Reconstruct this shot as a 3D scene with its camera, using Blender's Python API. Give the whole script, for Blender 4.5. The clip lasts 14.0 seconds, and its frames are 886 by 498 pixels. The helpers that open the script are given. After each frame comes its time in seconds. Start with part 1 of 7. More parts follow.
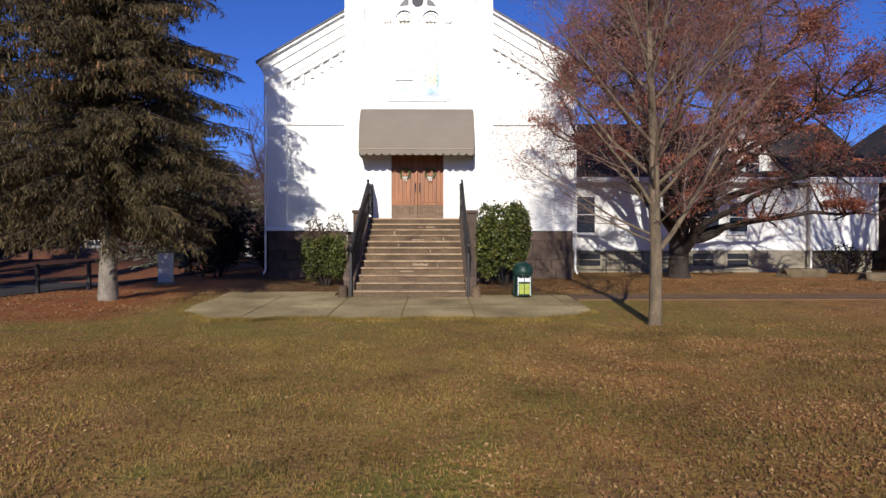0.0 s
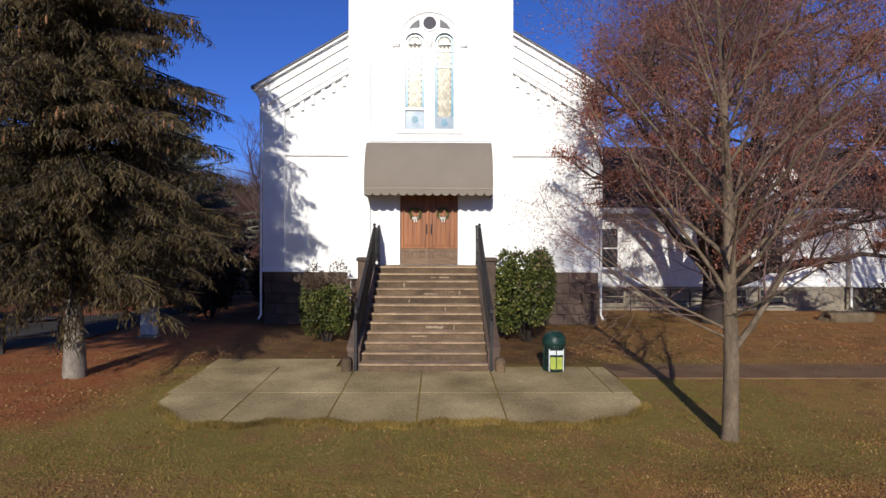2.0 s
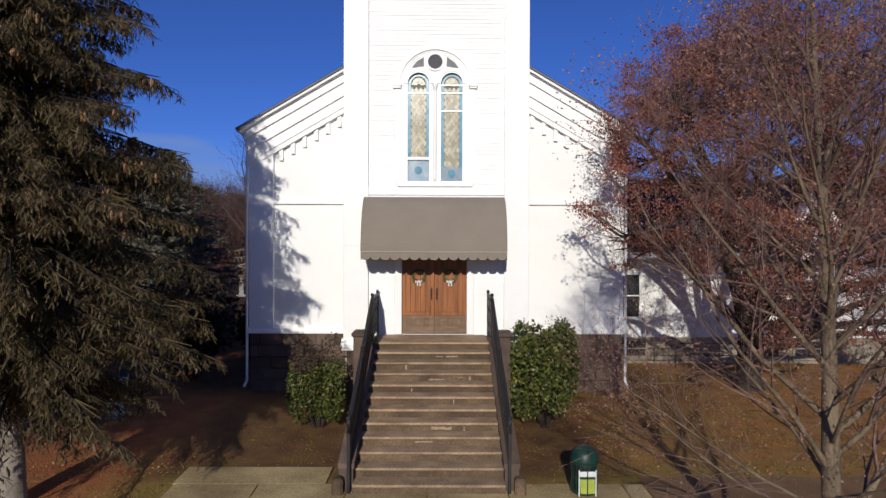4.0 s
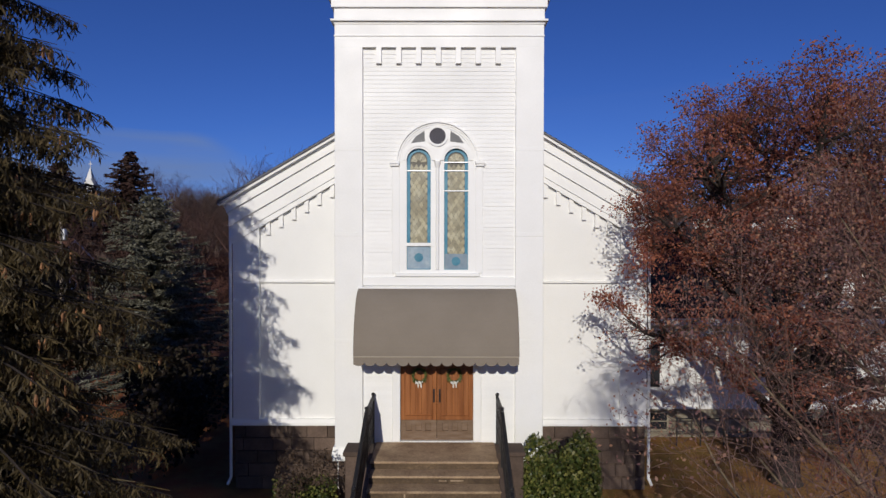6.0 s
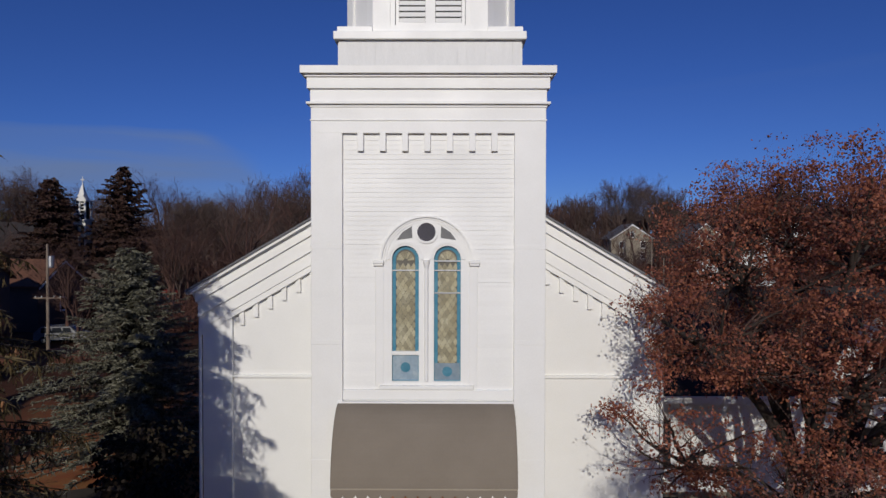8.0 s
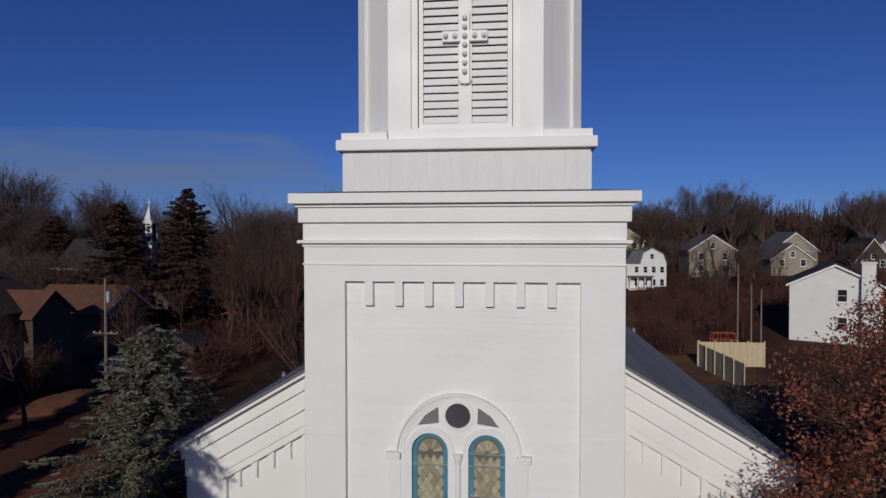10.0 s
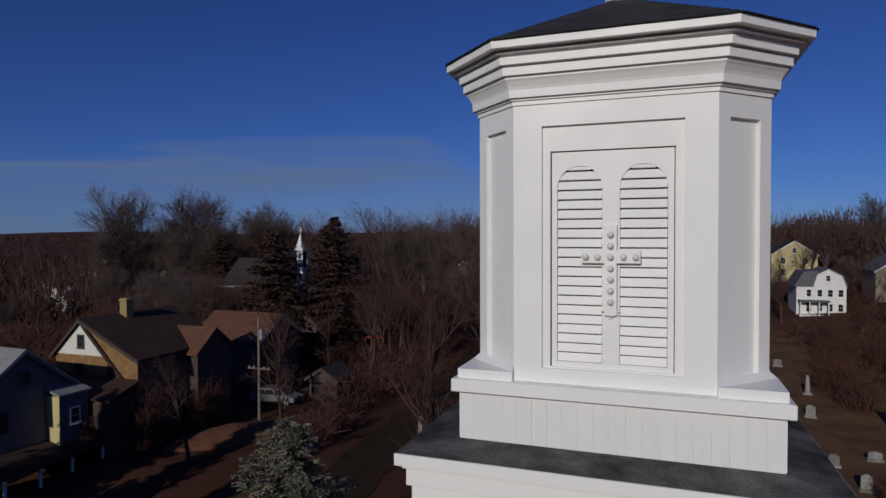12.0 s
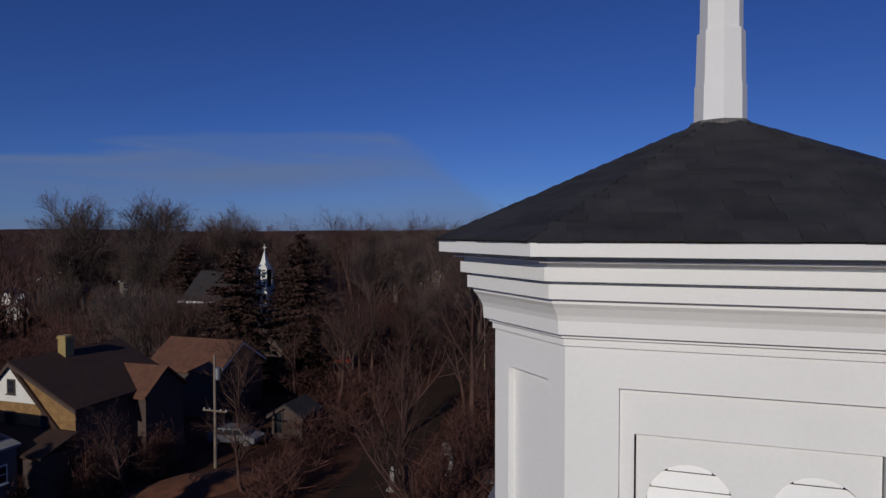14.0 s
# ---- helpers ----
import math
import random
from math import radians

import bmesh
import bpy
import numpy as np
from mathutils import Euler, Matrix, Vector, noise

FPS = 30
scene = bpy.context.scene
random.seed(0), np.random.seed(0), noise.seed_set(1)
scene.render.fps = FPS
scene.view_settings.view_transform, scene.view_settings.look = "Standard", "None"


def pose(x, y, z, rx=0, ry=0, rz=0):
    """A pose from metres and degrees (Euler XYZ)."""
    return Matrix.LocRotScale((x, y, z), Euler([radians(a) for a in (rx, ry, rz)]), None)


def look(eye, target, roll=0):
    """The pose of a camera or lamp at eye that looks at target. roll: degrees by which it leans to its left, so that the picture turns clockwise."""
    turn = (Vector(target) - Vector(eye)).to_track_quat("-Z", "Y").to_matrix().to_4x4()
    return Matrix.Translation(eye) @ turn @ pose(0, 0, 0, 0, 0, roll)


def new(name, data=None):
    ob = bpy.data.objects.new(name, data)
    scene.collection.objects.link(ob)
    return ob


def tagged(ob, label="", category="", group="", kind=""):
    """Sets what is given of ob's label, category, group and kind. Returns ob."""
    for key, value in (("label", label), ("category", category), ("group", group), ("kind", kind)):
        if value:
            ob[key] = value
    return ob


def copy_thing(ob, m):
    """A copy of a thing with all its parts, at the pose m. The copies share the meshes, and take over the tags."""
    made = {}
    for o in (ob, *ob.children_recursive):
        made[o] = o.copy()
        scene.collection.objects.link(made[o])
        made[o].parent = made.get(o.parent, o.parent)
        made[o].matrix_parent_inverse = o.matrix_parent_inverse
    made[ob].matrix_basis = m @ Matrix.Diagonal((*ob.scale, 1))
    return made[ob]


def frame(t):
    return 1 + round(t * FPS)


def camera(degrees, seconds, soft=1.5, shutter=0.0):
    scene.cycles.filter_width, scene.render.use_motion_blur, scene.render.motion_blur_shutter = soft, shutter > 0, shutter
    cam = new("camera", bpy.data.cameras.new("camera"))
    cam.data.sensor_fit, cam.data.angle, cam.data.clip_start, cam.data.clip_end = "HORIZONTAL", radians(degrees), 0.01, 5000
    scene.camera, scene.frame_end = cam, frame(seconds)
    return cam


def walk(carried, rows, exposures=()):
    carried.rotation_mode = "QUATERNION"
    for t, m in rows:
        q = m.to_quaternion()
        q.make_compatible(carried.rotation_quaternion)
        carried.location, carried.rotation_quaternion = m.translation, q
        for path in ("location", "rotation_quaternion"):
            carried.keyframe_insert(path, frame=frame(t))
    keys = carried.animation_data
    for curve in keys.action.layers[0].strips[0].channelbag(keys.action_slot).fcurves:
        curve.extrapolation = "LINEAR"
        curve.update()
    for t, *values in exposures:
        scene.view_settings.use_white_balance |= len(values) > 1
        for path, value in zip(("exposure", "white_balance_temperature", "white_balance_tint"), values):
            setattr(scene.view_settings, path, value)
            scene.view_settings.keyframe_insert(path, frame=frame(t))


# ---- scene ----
cam = camera(71.5, 14.0)
METRES, EYE, TILT, LEAN, TURN = 24.7, 1.4, -0.7, 0.0, -0.6
START_X, START_Y = 0.588, -20.69
ROWS = [
    (0.0, 0.0, 0.0, 0.0, -0.0, 0.0, 0.0),
    (0.5, -0.0035, 0.0199, 0.0125, 0.02, 0.05, -0.0),
    (1.0, -0.0073, 0.0411, 0.0262, 0.1, 0.13, -0.02),
    (1.5, -0.0114, 0.0612, 0.041, 0.12, 0.17, -0.08),
    (2.0, -0.0159, 0.0824, 0.0569, 0.11, 0.18, -0.14),
    (2.5, -0.0184, 0.1011, 0.0723, 0.17, 0.26, -0.18),
    (3.0, -0.0206, 0.1214, 0.0895, 0.16, 0.3, -0.24),
    (5.5, -0.0222, 0.229, 0.2022, 0.7, -0.08, -0.07),
    (6.0, -0.021, 0.241, 0.2271, 0.75, -0.09, -0.09),
    (6.5, -0.0196, 0.2511, 0.2509, 0.74, -0.12, -0.09),
    (7.0, -0.0175, 0.2641, 0.2755, 0.72, -0.17, -0.11),
    (9.5, -0.0002, 0.4063, 0.4068, 3.1, -0.45, -0.11),
    (10.0, 0.0047, 0.4487, 0.4427, 7.2, -0.52, -0.04),
    (10.5, 0.0078, 0.4866, 0.4779, 11.35, -0.56, -0.03),
    (11.0, 0.0076, 0.511, 0.5177, 15.3, -0.6, -0.03),
    (11.5, 0.0031, 0.5178, 0.5539, 18.45, -0.62, -0.04),
    (12.0, -0.0031, 0.5223, 0.5862, 20.24, -0.64, -0.06),
    (12.5, -0.0122, 0.5396, 0.6135, 21.23, -0.7, -0.04),
    (13.0, -0.0271, 0.5737, 0.6401, 20.74, -0.74, -0.09),
    (13.5, -0.0435, 0.6172, 0.6637, 19.54, -0.83, -0.05),
    (14.0, -0.0626, 0.6658, 0.6908, 17.63, -0.88, -0.18),
]
EXPOSURES = [(0.0, 0.6), (1.5, 0.5), (3.2, 0.3), (5.3, -0.1), (7.2, -0.32), (9.3, -0.58), (10.8, -0.69), (12.0, -0.76), (13.0, -0.71), (14.0, -0.62)]
walk(cam, [(t, pose(START_X, START_Y, EYE, TILT, LEAN, TURN) @ pose(METRES * x, METRES * y, METRES * z, 90 + pitch, roll, yaw)) for t, x, y, z, yaw, pitch, roll in ROWS], EXPOSURES)

# ---- world, sun ----
SUN_AZ, SUN_EL = 5.2, 21.0          # the light travels towards +y, turned this far to +x
world = bpy.data.worlds.new("sky")
scene.world = world
world.use_nodes = True
wn, wl = world.node_tree.nodes, world.node_tree.links
wbg = wn["Background"]
sky = wn.new("ShaderNodeTexSky")
sky.sky_type, sky.sun_disc = "NISHITA", False
sky.sun_elevation, sky.sun_rotation = radians(SUN_EL), radians(180 + SUN_AZ)
sky.altitude, sky.air_density, sky.dust_density, sky.ozone_density = 100, 0.8, 0.1, 6.0
wbg.inputs[1].default_value = 0.085
# a thin bank of cloud low over the horizon
geo = wn.new("ShaderNodeTexCoord")
sep = wn.new("ShaderNodeSeparateXYZ")
wl.new(geo.outputs["Generated"], sep.inputs[0])
mp = wn.new("ShaderNodeMapping")
mp.inputs["Scale"].default_value = (1.6, 1.6, 16.0)
wl.new(geo.outputs["Generated"], mp.inputs[0])
cn = wn.new("ShaderNodeTexNoise")
cn.inputs["Scale"].default_value, cn.inputs["Detail"].default_value = 1.6, 5
wl.new(mp.outputs[0], cn.inputs["Vector"])
cr = wn.new("ShaderNodeValToRGB")
cr.color_ramp.elements[0].position, cr.color_ramp.elements[1].position = 0.36, 0.66
wl.new(cn.outputs["Fac"], cr.inputs[0])
hr = wn.new("ShaderNodeValToRGB")
for e in range(3):
    hr.color_ramp.elements.new(0.1 * e)
for e, (q, v) in zip(hr.color_ramp.elements, ((0.0, 0.7), (0.06, 0.6), (0.140, 0.95), (0.156, 0.0), (1.0, 0.0))):
    e.position, e.color = q, (v, v, v, 1)
ht = wn.new("ShaderNodeMath")
ht.operation, ht.inputs[1].default_value, ht.inputs[2].default_value = "MULTIPLY_ADD", 0.11, -0.055
wl.new(cn.outputs["Fac"], ht.inputs[0])
hs = wn.new("ShaderNodeMath")
hx = wn.new("ShaderNodeMath")
hx.operation, hx.inputs[1].default_value = "MULTIPLY_ADD", -0.1
hx.inputs[2].default_value = -0.045
wl.new(sep.outputs[0], hx.inputs[0])
hy = wn.new("ShaderNodeMath")
wl.new(hx.outputs[0], hy.inputs[0])
wl.new(ht.outputs[0], hy.inputs[1])
wl.new(hy.outputs[0], hs.inputs[0])
wl.new(sep.outputs[2], hs.inputs[1])
wl.new(hs.outputs[0], hr.inputs[0])
side = wn.new("ShaderNodeMapRange")
side.interpolation_type = "SMOOTHSTEP"
side.inputs[1].default_value, side.inputs[2].default_value, side.inputs[3].default_value, side.inputs[4].default_value = -0.135, -0.185, 0.06, 1.0
lean = wn.new("ShaderNodeMath")
lean.operation, lean.inputs[1].default_value = "MULTIPLY_ADD", 1.3
wl.new(sep.outputs[2], lean.inputs[0])
wl.new(sep.outputs[0], lean.inputs[2])
ragged = wn.new("ShaderNodeMath")
ragged.operation, ragged.inputs[1].default_value = "MULTIPLY_ADD", 0.10
wl.new(cn.outputs["Fac"], ragged.inputs[0])
wl.new(lean.outputs[0], ragged.inputs[2])
shove = wn.new("ShaderNodeMath")
shove.inputs[1].default_value = -0.05
wl.new(ragged.outputs[0], shove.inputs[0])
wl.new(shove.outputs[0], side.inputs[0])
bank = wn.new("ShaderNodeMath")
bank.operation = "MULTIPLY"
wl.new(side.outputs[0], bank.inputs[0])
wl.new(hr.outputs[0], bank.inputs[1])
cm = wn.new("ShaderNodeMath")
cm.operation = "MULTIPLY"
ca = wn.new("ShaderNodeMapRange")
ca.inputs[3].default_value = 0.35
wl.new(cr.outputs[0], ca.inputs[0])
wl.new(ca.outputs[0], cm.inputs[0])
wl.new(bank.outputs[0], cm.inputs[1])
cmix = wn.new("ShaderNodeMixRGB")
cmix.inputs[2].default_value = (1.95, 2.85, 5.2, 1)
wl.new(cm.outputs[0], cmix.inputs[0])
deep = wn.new("ShaderNodeMixRGB")
deep.blend_type = "MULTIPLY"
deep.inputs[0].default_value, deep.inputs[2].default_value = 1.0, (0.44, 0.565, 0.985, 1)
wl.new(sky.outputs[0], deep.inputs[1])
wl.new(deep.outputs[0], cmix.inputs[1])
wl.new(cmix.outputs[0], wbg.inputs[0])

sun = new("sun", bpy.data.lights.new("sun", "SUN"))
sun.data.energy, sun.data.angle, sun.data.color = 3.4, radians(0.53), (1.0, 0.945, 0.85)
way = Vector((math.sin(radians(SUN_AZ)) * math.cos(radians(SUN_EL)), math.cos(radians(SUN_AZ)) * math.cos(radians(SUN_EL)), -math.sin(radians(SUN_EL))))
sun.matrix_world = look((0, -40, 40), Vector((0, -40, 40)) + way)


# ---- materials ----
def pm(name, c1, c2, rough=0.7, scale=3.0, fine=40.0, bump=0.15, metal=0.0, vary=0.0, island=0.0, spec=0.4, stretch=(1, 1, 1), dirt=0.0):
    """Two colours mixed by a coarse noise, a finer grain on top, relief, and a change from piece to piece."""
    m = bpy.data.materials.new(name)
    m.use_nodes = True
    n, l = m.node_tree.nodes, m.node_tree.links
    b = n["Principled BSDF"]
    b.inputs["Metallic"].default_value = metal
    b.inputs["Specular IOR Level"].default_value = spec
    g = n.new("ShaderNodeNewGeometry")
    mp = n.new("ShaderNodeMapping")
    mp.inputs["Scale"].default_value = stretch
    l.new(g.outputs["Position"], mp.inputs[0])
    t1 = n.new("ShaderNodeTexNoise")
    t1.inputs["Scale"].default_value, t1.inputs["Detail"].default_value = scale, 6
    t2 = n.new("ShaderNodeTexNoise")
    t2.inputs["Scale"].default_value, t2.inputs["Detail"].default_value = fine, 4
    for t in (t1, t2):
        l.new(mp.outputs[0], t.inputs["Vector"])
    r1 = n.new("ShaderNodeMapRange")
    r1.inputs[1].default_value, r1.inputs[2].default_value = 0.3, 0.7
    l.new(t1.outputs["Fac"], r1.inputs[0])
    mix = n.new("ShaderNodeMixRGB")
    mix.inputs[1].default_value, mix.inputs[2].default_value = (*c1, 1), (*c2, 1)
    l.new(r1.outputs[0], mix.inputs[0])
    hsv = n.new("ShaderNodeHueSaturation")
    l.new(mix.outputs[0], hsv.inputs["Color"])
    val = n.new("ShaderNodeMapRange")
    val.inputs[1].default_value, val.inputs[2].default_value = 0.2, 0.8
    k = 0.12 + dirt
    val.inputs[3].default_value, val.inputs[4].default_value = 1 - k, 1 + k
    l.new(t2.outputs["Fac"], val.inputs[0])
    last = val.outputs[0]
    for amount, node, out in ((vary, "ShaderNodeObjectInfo", "Random"), (island, "ShaderNodeNewGeometry", "Random Per Island")):
        if amount:
            o = n.new(node)
            q = n.new("ShaderNodeMapRange")
            q.inputs[3].default_value, q.inputs[4].default_value = 1 - amount, 1 + amount
            l.new(o.outputs[out], q.inputs[0])
            mu = n.new("ShaderNodeMath")
            mu.operation = "MULTIPLY"
            l.new(last, mu.inputs[0])
            l.new(q.outputs[0], mu.inputs[1])
            last = mu.outputs[0]
    l.new(last, hsv.inputs["Value"])
    l.new(hsv.outputs[0], b.inputs["Base Color"])
    rr = n.new("ShaderNodeMapRange")
    rr.inputs[3].default_value, rr.inputs[4].default_value = max(0.02, rough - 0.12), min(1, rough + 0.12)
    l.new(t1.outputs["Fac"], rr.inputs[0])
    l.new(rr.outputs[0], b.inputs["Roughness"])
    if bump:
        bn = n.new("ShaderNodeBump")
        bn.inputs["Strength"].default_value, bn.inputs["Distance"].default_value = bump, 0.01
        l.new(t2.outputs["Fac"], bn.inputs["Height"])
        l.new(bn.outputs[0], b.inputs["Normal"])
    return m


def leafy(name, stops, rough=0.55, passing=0.25, spread=0.25):
    """Leaves and needles: each island takes a colour of its own; some light passes through."""
    m = bpy.data.materials.new(name)
    m.use_nodes = True
    n, l = m.node_tree.nodes, m.node_tree.links
    b = n["Principled BSDF"]
    b.inputs["Roughness"].default_value, b.inputs["Specular IOR Level"].default_value = rough, 0.25
    g = n.new("ShaderNodeNewGeometry")
    r = n.new("ShaderNodeValToRGB")
    while len(r.color_ramp.elements) < len(stops):
        r.color_ramp.elements.new(0.5)
    for i, (e, c) in enumerate(zip(r.color_ramp.elements, stops)):
        e.position, e.color = i / (len(stops) - 1), (*c, 1)
    l.new(g.outputs["Random Per Island"], r.inputs[0])
    t = n.new("ShaderNodeTexNoise")
    t.inputs["Scale"].default_value = 0.9
    l.new(g.outputs["Position"], t.inputs["Vector"])
    v = n.new("ShaderNodeMapRange")
    v.inputs[1].default_value, v.inputs[2].default_value = 0.3, 0.7
    v.inputs[3].default_value, v.inputs[4].default_value = 1 - spread, 1 + spread
    l.new(t.outputs["Fac"], v.inputs[0])
    h = n.new("ShaderNodeHueSaturation")
    l.new(r.outputs[0], h.inputs["Color"])
    l.new(v.outputs[0], h.inputs["Value"])
    l.new(h.outputs[0], b.inputs["Base Color"])
    tr = n.new("ShaderNodeBsdfTranslucent")
    l.new(h.outputs[0], tr.inputs[0])
    mx = n.new("ShaderNodeMixShader")
    mx.inputs[0].default_value = passing
    out = n["Material Output"]
    l.new(b.outputs[0], mx.inputs[1])
    l.new(tr.outputs[0], mx.inputs[2])
    l.new(mx.outputs[0], out.inputs[0])
    return m


WHITE = pm("white_painted_wood", (0.835, 0.83, 0.805), (0.79, 0.785, 0.76), 0.5, 0.8, 30, 0.06, vary=0.015, dirt=-0.09)
WHITE_TRIM = pm("white_painted_trim", (0.855, 0.85, 0.825), (0.81, 0.805, 0.78), 0.45, 1.2, 35, 0.04, dirt=-0.095)
WHITE_BOARD = pm("white_weathered_boards", (0.79, 0.785, 0.765), (0.745, 0.74, 0.72), 0.55, 2.5, 30, 0.1, vary=0.004, stretch=(3, 3, 0.4), dirt=-0.06)
FLASHING = pm("dark_roof_flashing", (0.034, 0.031, 0.029), (0.15, 0.14, 0.135), 0.9, 2.2, 30, 0.3, dirt=0.35, spec=0.15)
SHINGLE = pm("charcoal_shingle", (0.018, 0.018, 0.021), (0.034, 0.033, 0.035), 0.85, 4, 120, 0.5, vary=0.22, island=0.22, dirt=0.2)
GREY_ROOF = pm("grey_roof_shingle", (0.15, 0.15, 0.16), (0.21, 0.21, 0.22), 0.85, 1.5, 60, 0.4, island=0.15, dirt=0.1)
BROWNSTONE = pm("brownstone", (0.075, 0.05, 0.038), (0.13, 0.09, 0.068), 0.85, 2.5, 30, 0.5, vary=0.25, dirt=0.15)
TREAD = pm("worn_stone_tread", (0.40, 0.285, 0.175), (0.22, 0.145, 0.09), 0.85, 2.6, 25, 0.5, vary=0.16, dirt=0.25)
MORTAR = pm("pale_mortar", (0.36, 0.27, 0.18), (0.22, 0.155, 0.10), 0.9, 9, 40, 0.4, dirt=0.25)
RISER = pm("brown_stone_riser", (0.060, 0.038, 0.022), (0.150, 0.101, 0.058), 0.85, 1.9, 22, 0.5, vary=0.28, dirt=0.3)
IRON = pm("black_wrought_iron", (0.012, 0.012, 0.014), (0.025, 0.023, 0.022), 0.5, 5, 60, 0.2)
OAK = pm("varnished_oak_door", (0.18, 0.058, 0.016), (0.35, 0.128, 0.037), 0.42, 1.6, 30, 0.25, vary=0.09, stretch=(6, 6, 0.5), dirt=0.1)
OAK_WORN = pm("weathered_oak_rail", (0.15, 0.088, 0.048), (0.22, 0.15, 0.10), 0.7, 4, 30, 0.3, vary=0.1, stretch=(1, 1, 4), dirt=0.15)
CANVAS = pm("taupe_awning_canvas", (0.205, 0.172, 0.135), (0.235, 0.20, 0.16), 0.85, 1.2, 90, 0.15)
CANVAS_TRIM = pm("pale_awning_piping", (0.34, 0.29, 0.22), (0.38, 0.33, 0.26), 0.8, 3, 60, 0.1)
CONCRETE = pm("old_concrete", (0.50, 0.39, 0.205), (0.19, 0.14, 0.07), 0.95, 0.62, 22, 0.4, vary=0.08, dirt=0.22, spec=0.1)
CONCRETE_GREY = pm("grey_concrete_block", (0.33, 0.29, 0.22), (0.23, 0.20, 0.145), 0.9, 1.5, 20, 0.4, vary=0.1, dirt=0.1)
ASPHALT = pm("asphalt", (0.055, 0.048, 0.041), (0.085, 0.074, 0.063), 0.95, 0.8, 50, 0.4, dirt=0.2, spec=0.05)
# near-black that stands in for the shade of unlit interiors
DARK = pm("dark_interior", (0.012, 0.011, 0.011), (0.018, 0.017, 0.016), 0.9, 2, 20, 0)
ROUNDEL = pm("dark_violet_glass", (0.045, 0.042, 0.055), (0.07, 0.065, 0.08), 0.65, 3, 20, 0.05)
BLUE_GLASS = pm("teal_border_glass", (0.055, 0.20, 0.29), (0.10, 0.26, 0.34), 0.24, 4, 20, 0.1, vary=0.2)
SKY_GLASS = pm("pale_blue_glass", (0.20, 0.28, 0.35), (0.29, 0.35, 0.39), 0.24, 4, 14, 0.1, vary=0.2)
AMBER_GLASS = pm("straw_quarry_glass", (0.34, 0.30, 0.19), (0.43, 0.40, 0.28), 0.26, 3, 18, 0.1, vary=0.28)
LEAD = pm("lead_came", (0.12, 0.11, 0.09), (0.16, 0.15, 0.12), 0.6, 5, 40, 0.1)
WINDOW_DARK = pm("dark_window_glass", (0.012, 0.014, 0.018), (0.03, 0.033, 0.04), 0.12, 0.6, 5, 0.02, spec=0.6)
BULB = pm("frosted_bulb", (0.70, 0.69, 0.66), (0.76, 0.75, 0.72), 0.25, 6, 50, 0)
BARK = pm("grey_brown_bark", (0.095, 0.070, 0.042), (0.21, 0.155, 0.10), 0.9, 7, 45, 0.8, stretch=(1, 1, 0.3), dirt=0.2)
BARK_DARK = pm("dark_bark", (0.024, 0.017, 0.014), (0.046, 0.034, 0.028), 0.9, 4, 45, 0.6, stretch=(1, 1, 0.3), dirt=0.2)
BARK_SPRUCE = pm("pale_spruce_bark", (0.15, 0.125, 0.10), (0.26, 0.225, 0.18), 0.9, 6, 35, 0.9, stretch=(1, 1, 0.5), dirt=0.25)
TWIG = pm("purple_brown_twig", (0.13, 0.076, 0.062), (0.18, 0.108, 0.088), 0.85, 2, 30, 0, island=0.25)
BRUSH = pm("red_brown_brush", (0.064, 0.025, 0.019), (0.098, 0.041, 0.030), 0.9, 0.2, 3, 0, island=0.35)
TWIG_OAK = pm("dark_oak_twig", (0.07, 0.040, 0.033), (0.11, 0.064, 0.052), 0.85, 2, 30, 0, island=0.25)
TWIG_FAR = pm("far_woods_twig", (0.054, 0.026, 0.020), (0.080, 0.040, 0.031), 0.9, 0.2, 3, 0, island=0.35)
# twigs lightened and greyed: the skyline's haze is put into this colour
TWIG_HAZED = pm("hazed_grey_twig", (0.075, 0.050, 0.043), (0.11, 0.078, 0.068), 0.9, 0.2, 3, 0, island=0.3)
NEEDLE = leafy("spruce_needles", [(0.036, 0.027, 0.015), (0.064, 0.047, 0.022), (0.108, 0.077, 0.033), (0.072, 0.055, 0.025)], 0.6, 0.15, 0.4)
NEEDLE_BLUE = leafy("blue_spruce_needles", [(0.095, 0.092, 0.066), (0.15, 0.145, 0.105), (0.23, 0.22, 0.165)], 0.6, 0.12)
NEEDLE_DARK = leafy("dark_evergreen_needles", [(0.040, 0.021, 0.017), (0.066, 0.032, 0.025), (0.056, 0.036, 0.025)], 0.7, 0.1)
RUSSET = leafy("russet_oak_leaves", [(0.17, 0.058, 0.046), (0.29, 0.098, 0.064), (0.42, 0.16, 0.084), (0.27, 0.112, 0.092)], 0.6, 0.42, 0.4)
MAPLE = leafy("thin_plum_leaves", [(0.22, 0.115, 0.11), (0.29, 0.155, 0.125), (0.40, 0.22, 0.13)], 0.6, 0.35)
RHODO = leafy("rhododendron_leaves", [(0.028, 0.042, 0.010), (0.075, 0.092, 0.024), (0.19, 0.18, 0.05)], 0.4, 0.15)
RHODO_BROWN = leafy("dry_brown_leaves", [(0.07, 0.045, 0.03), (0.10, 0.066, 0.044)], 0.7, 0.2)
HEDGE = leafy("dark_shrub_leaves", [(0.018, 0.013, 0.009), (0.034, 0.022, 0.014), (0.034, 0.028, 0.015)], 0.7, 0.1)
LITTER = leafy("fallen_leaves", [(0.13, 0.052, 0.024), (0.24, 0.105, 0.042), (0.32, 0.165, 0.065), (0.20, 0.088, 0.038), (0.37, 0.215, 0.09), (0.42, 0.275, 0.13)], 0.85, 0.2, 0.4)
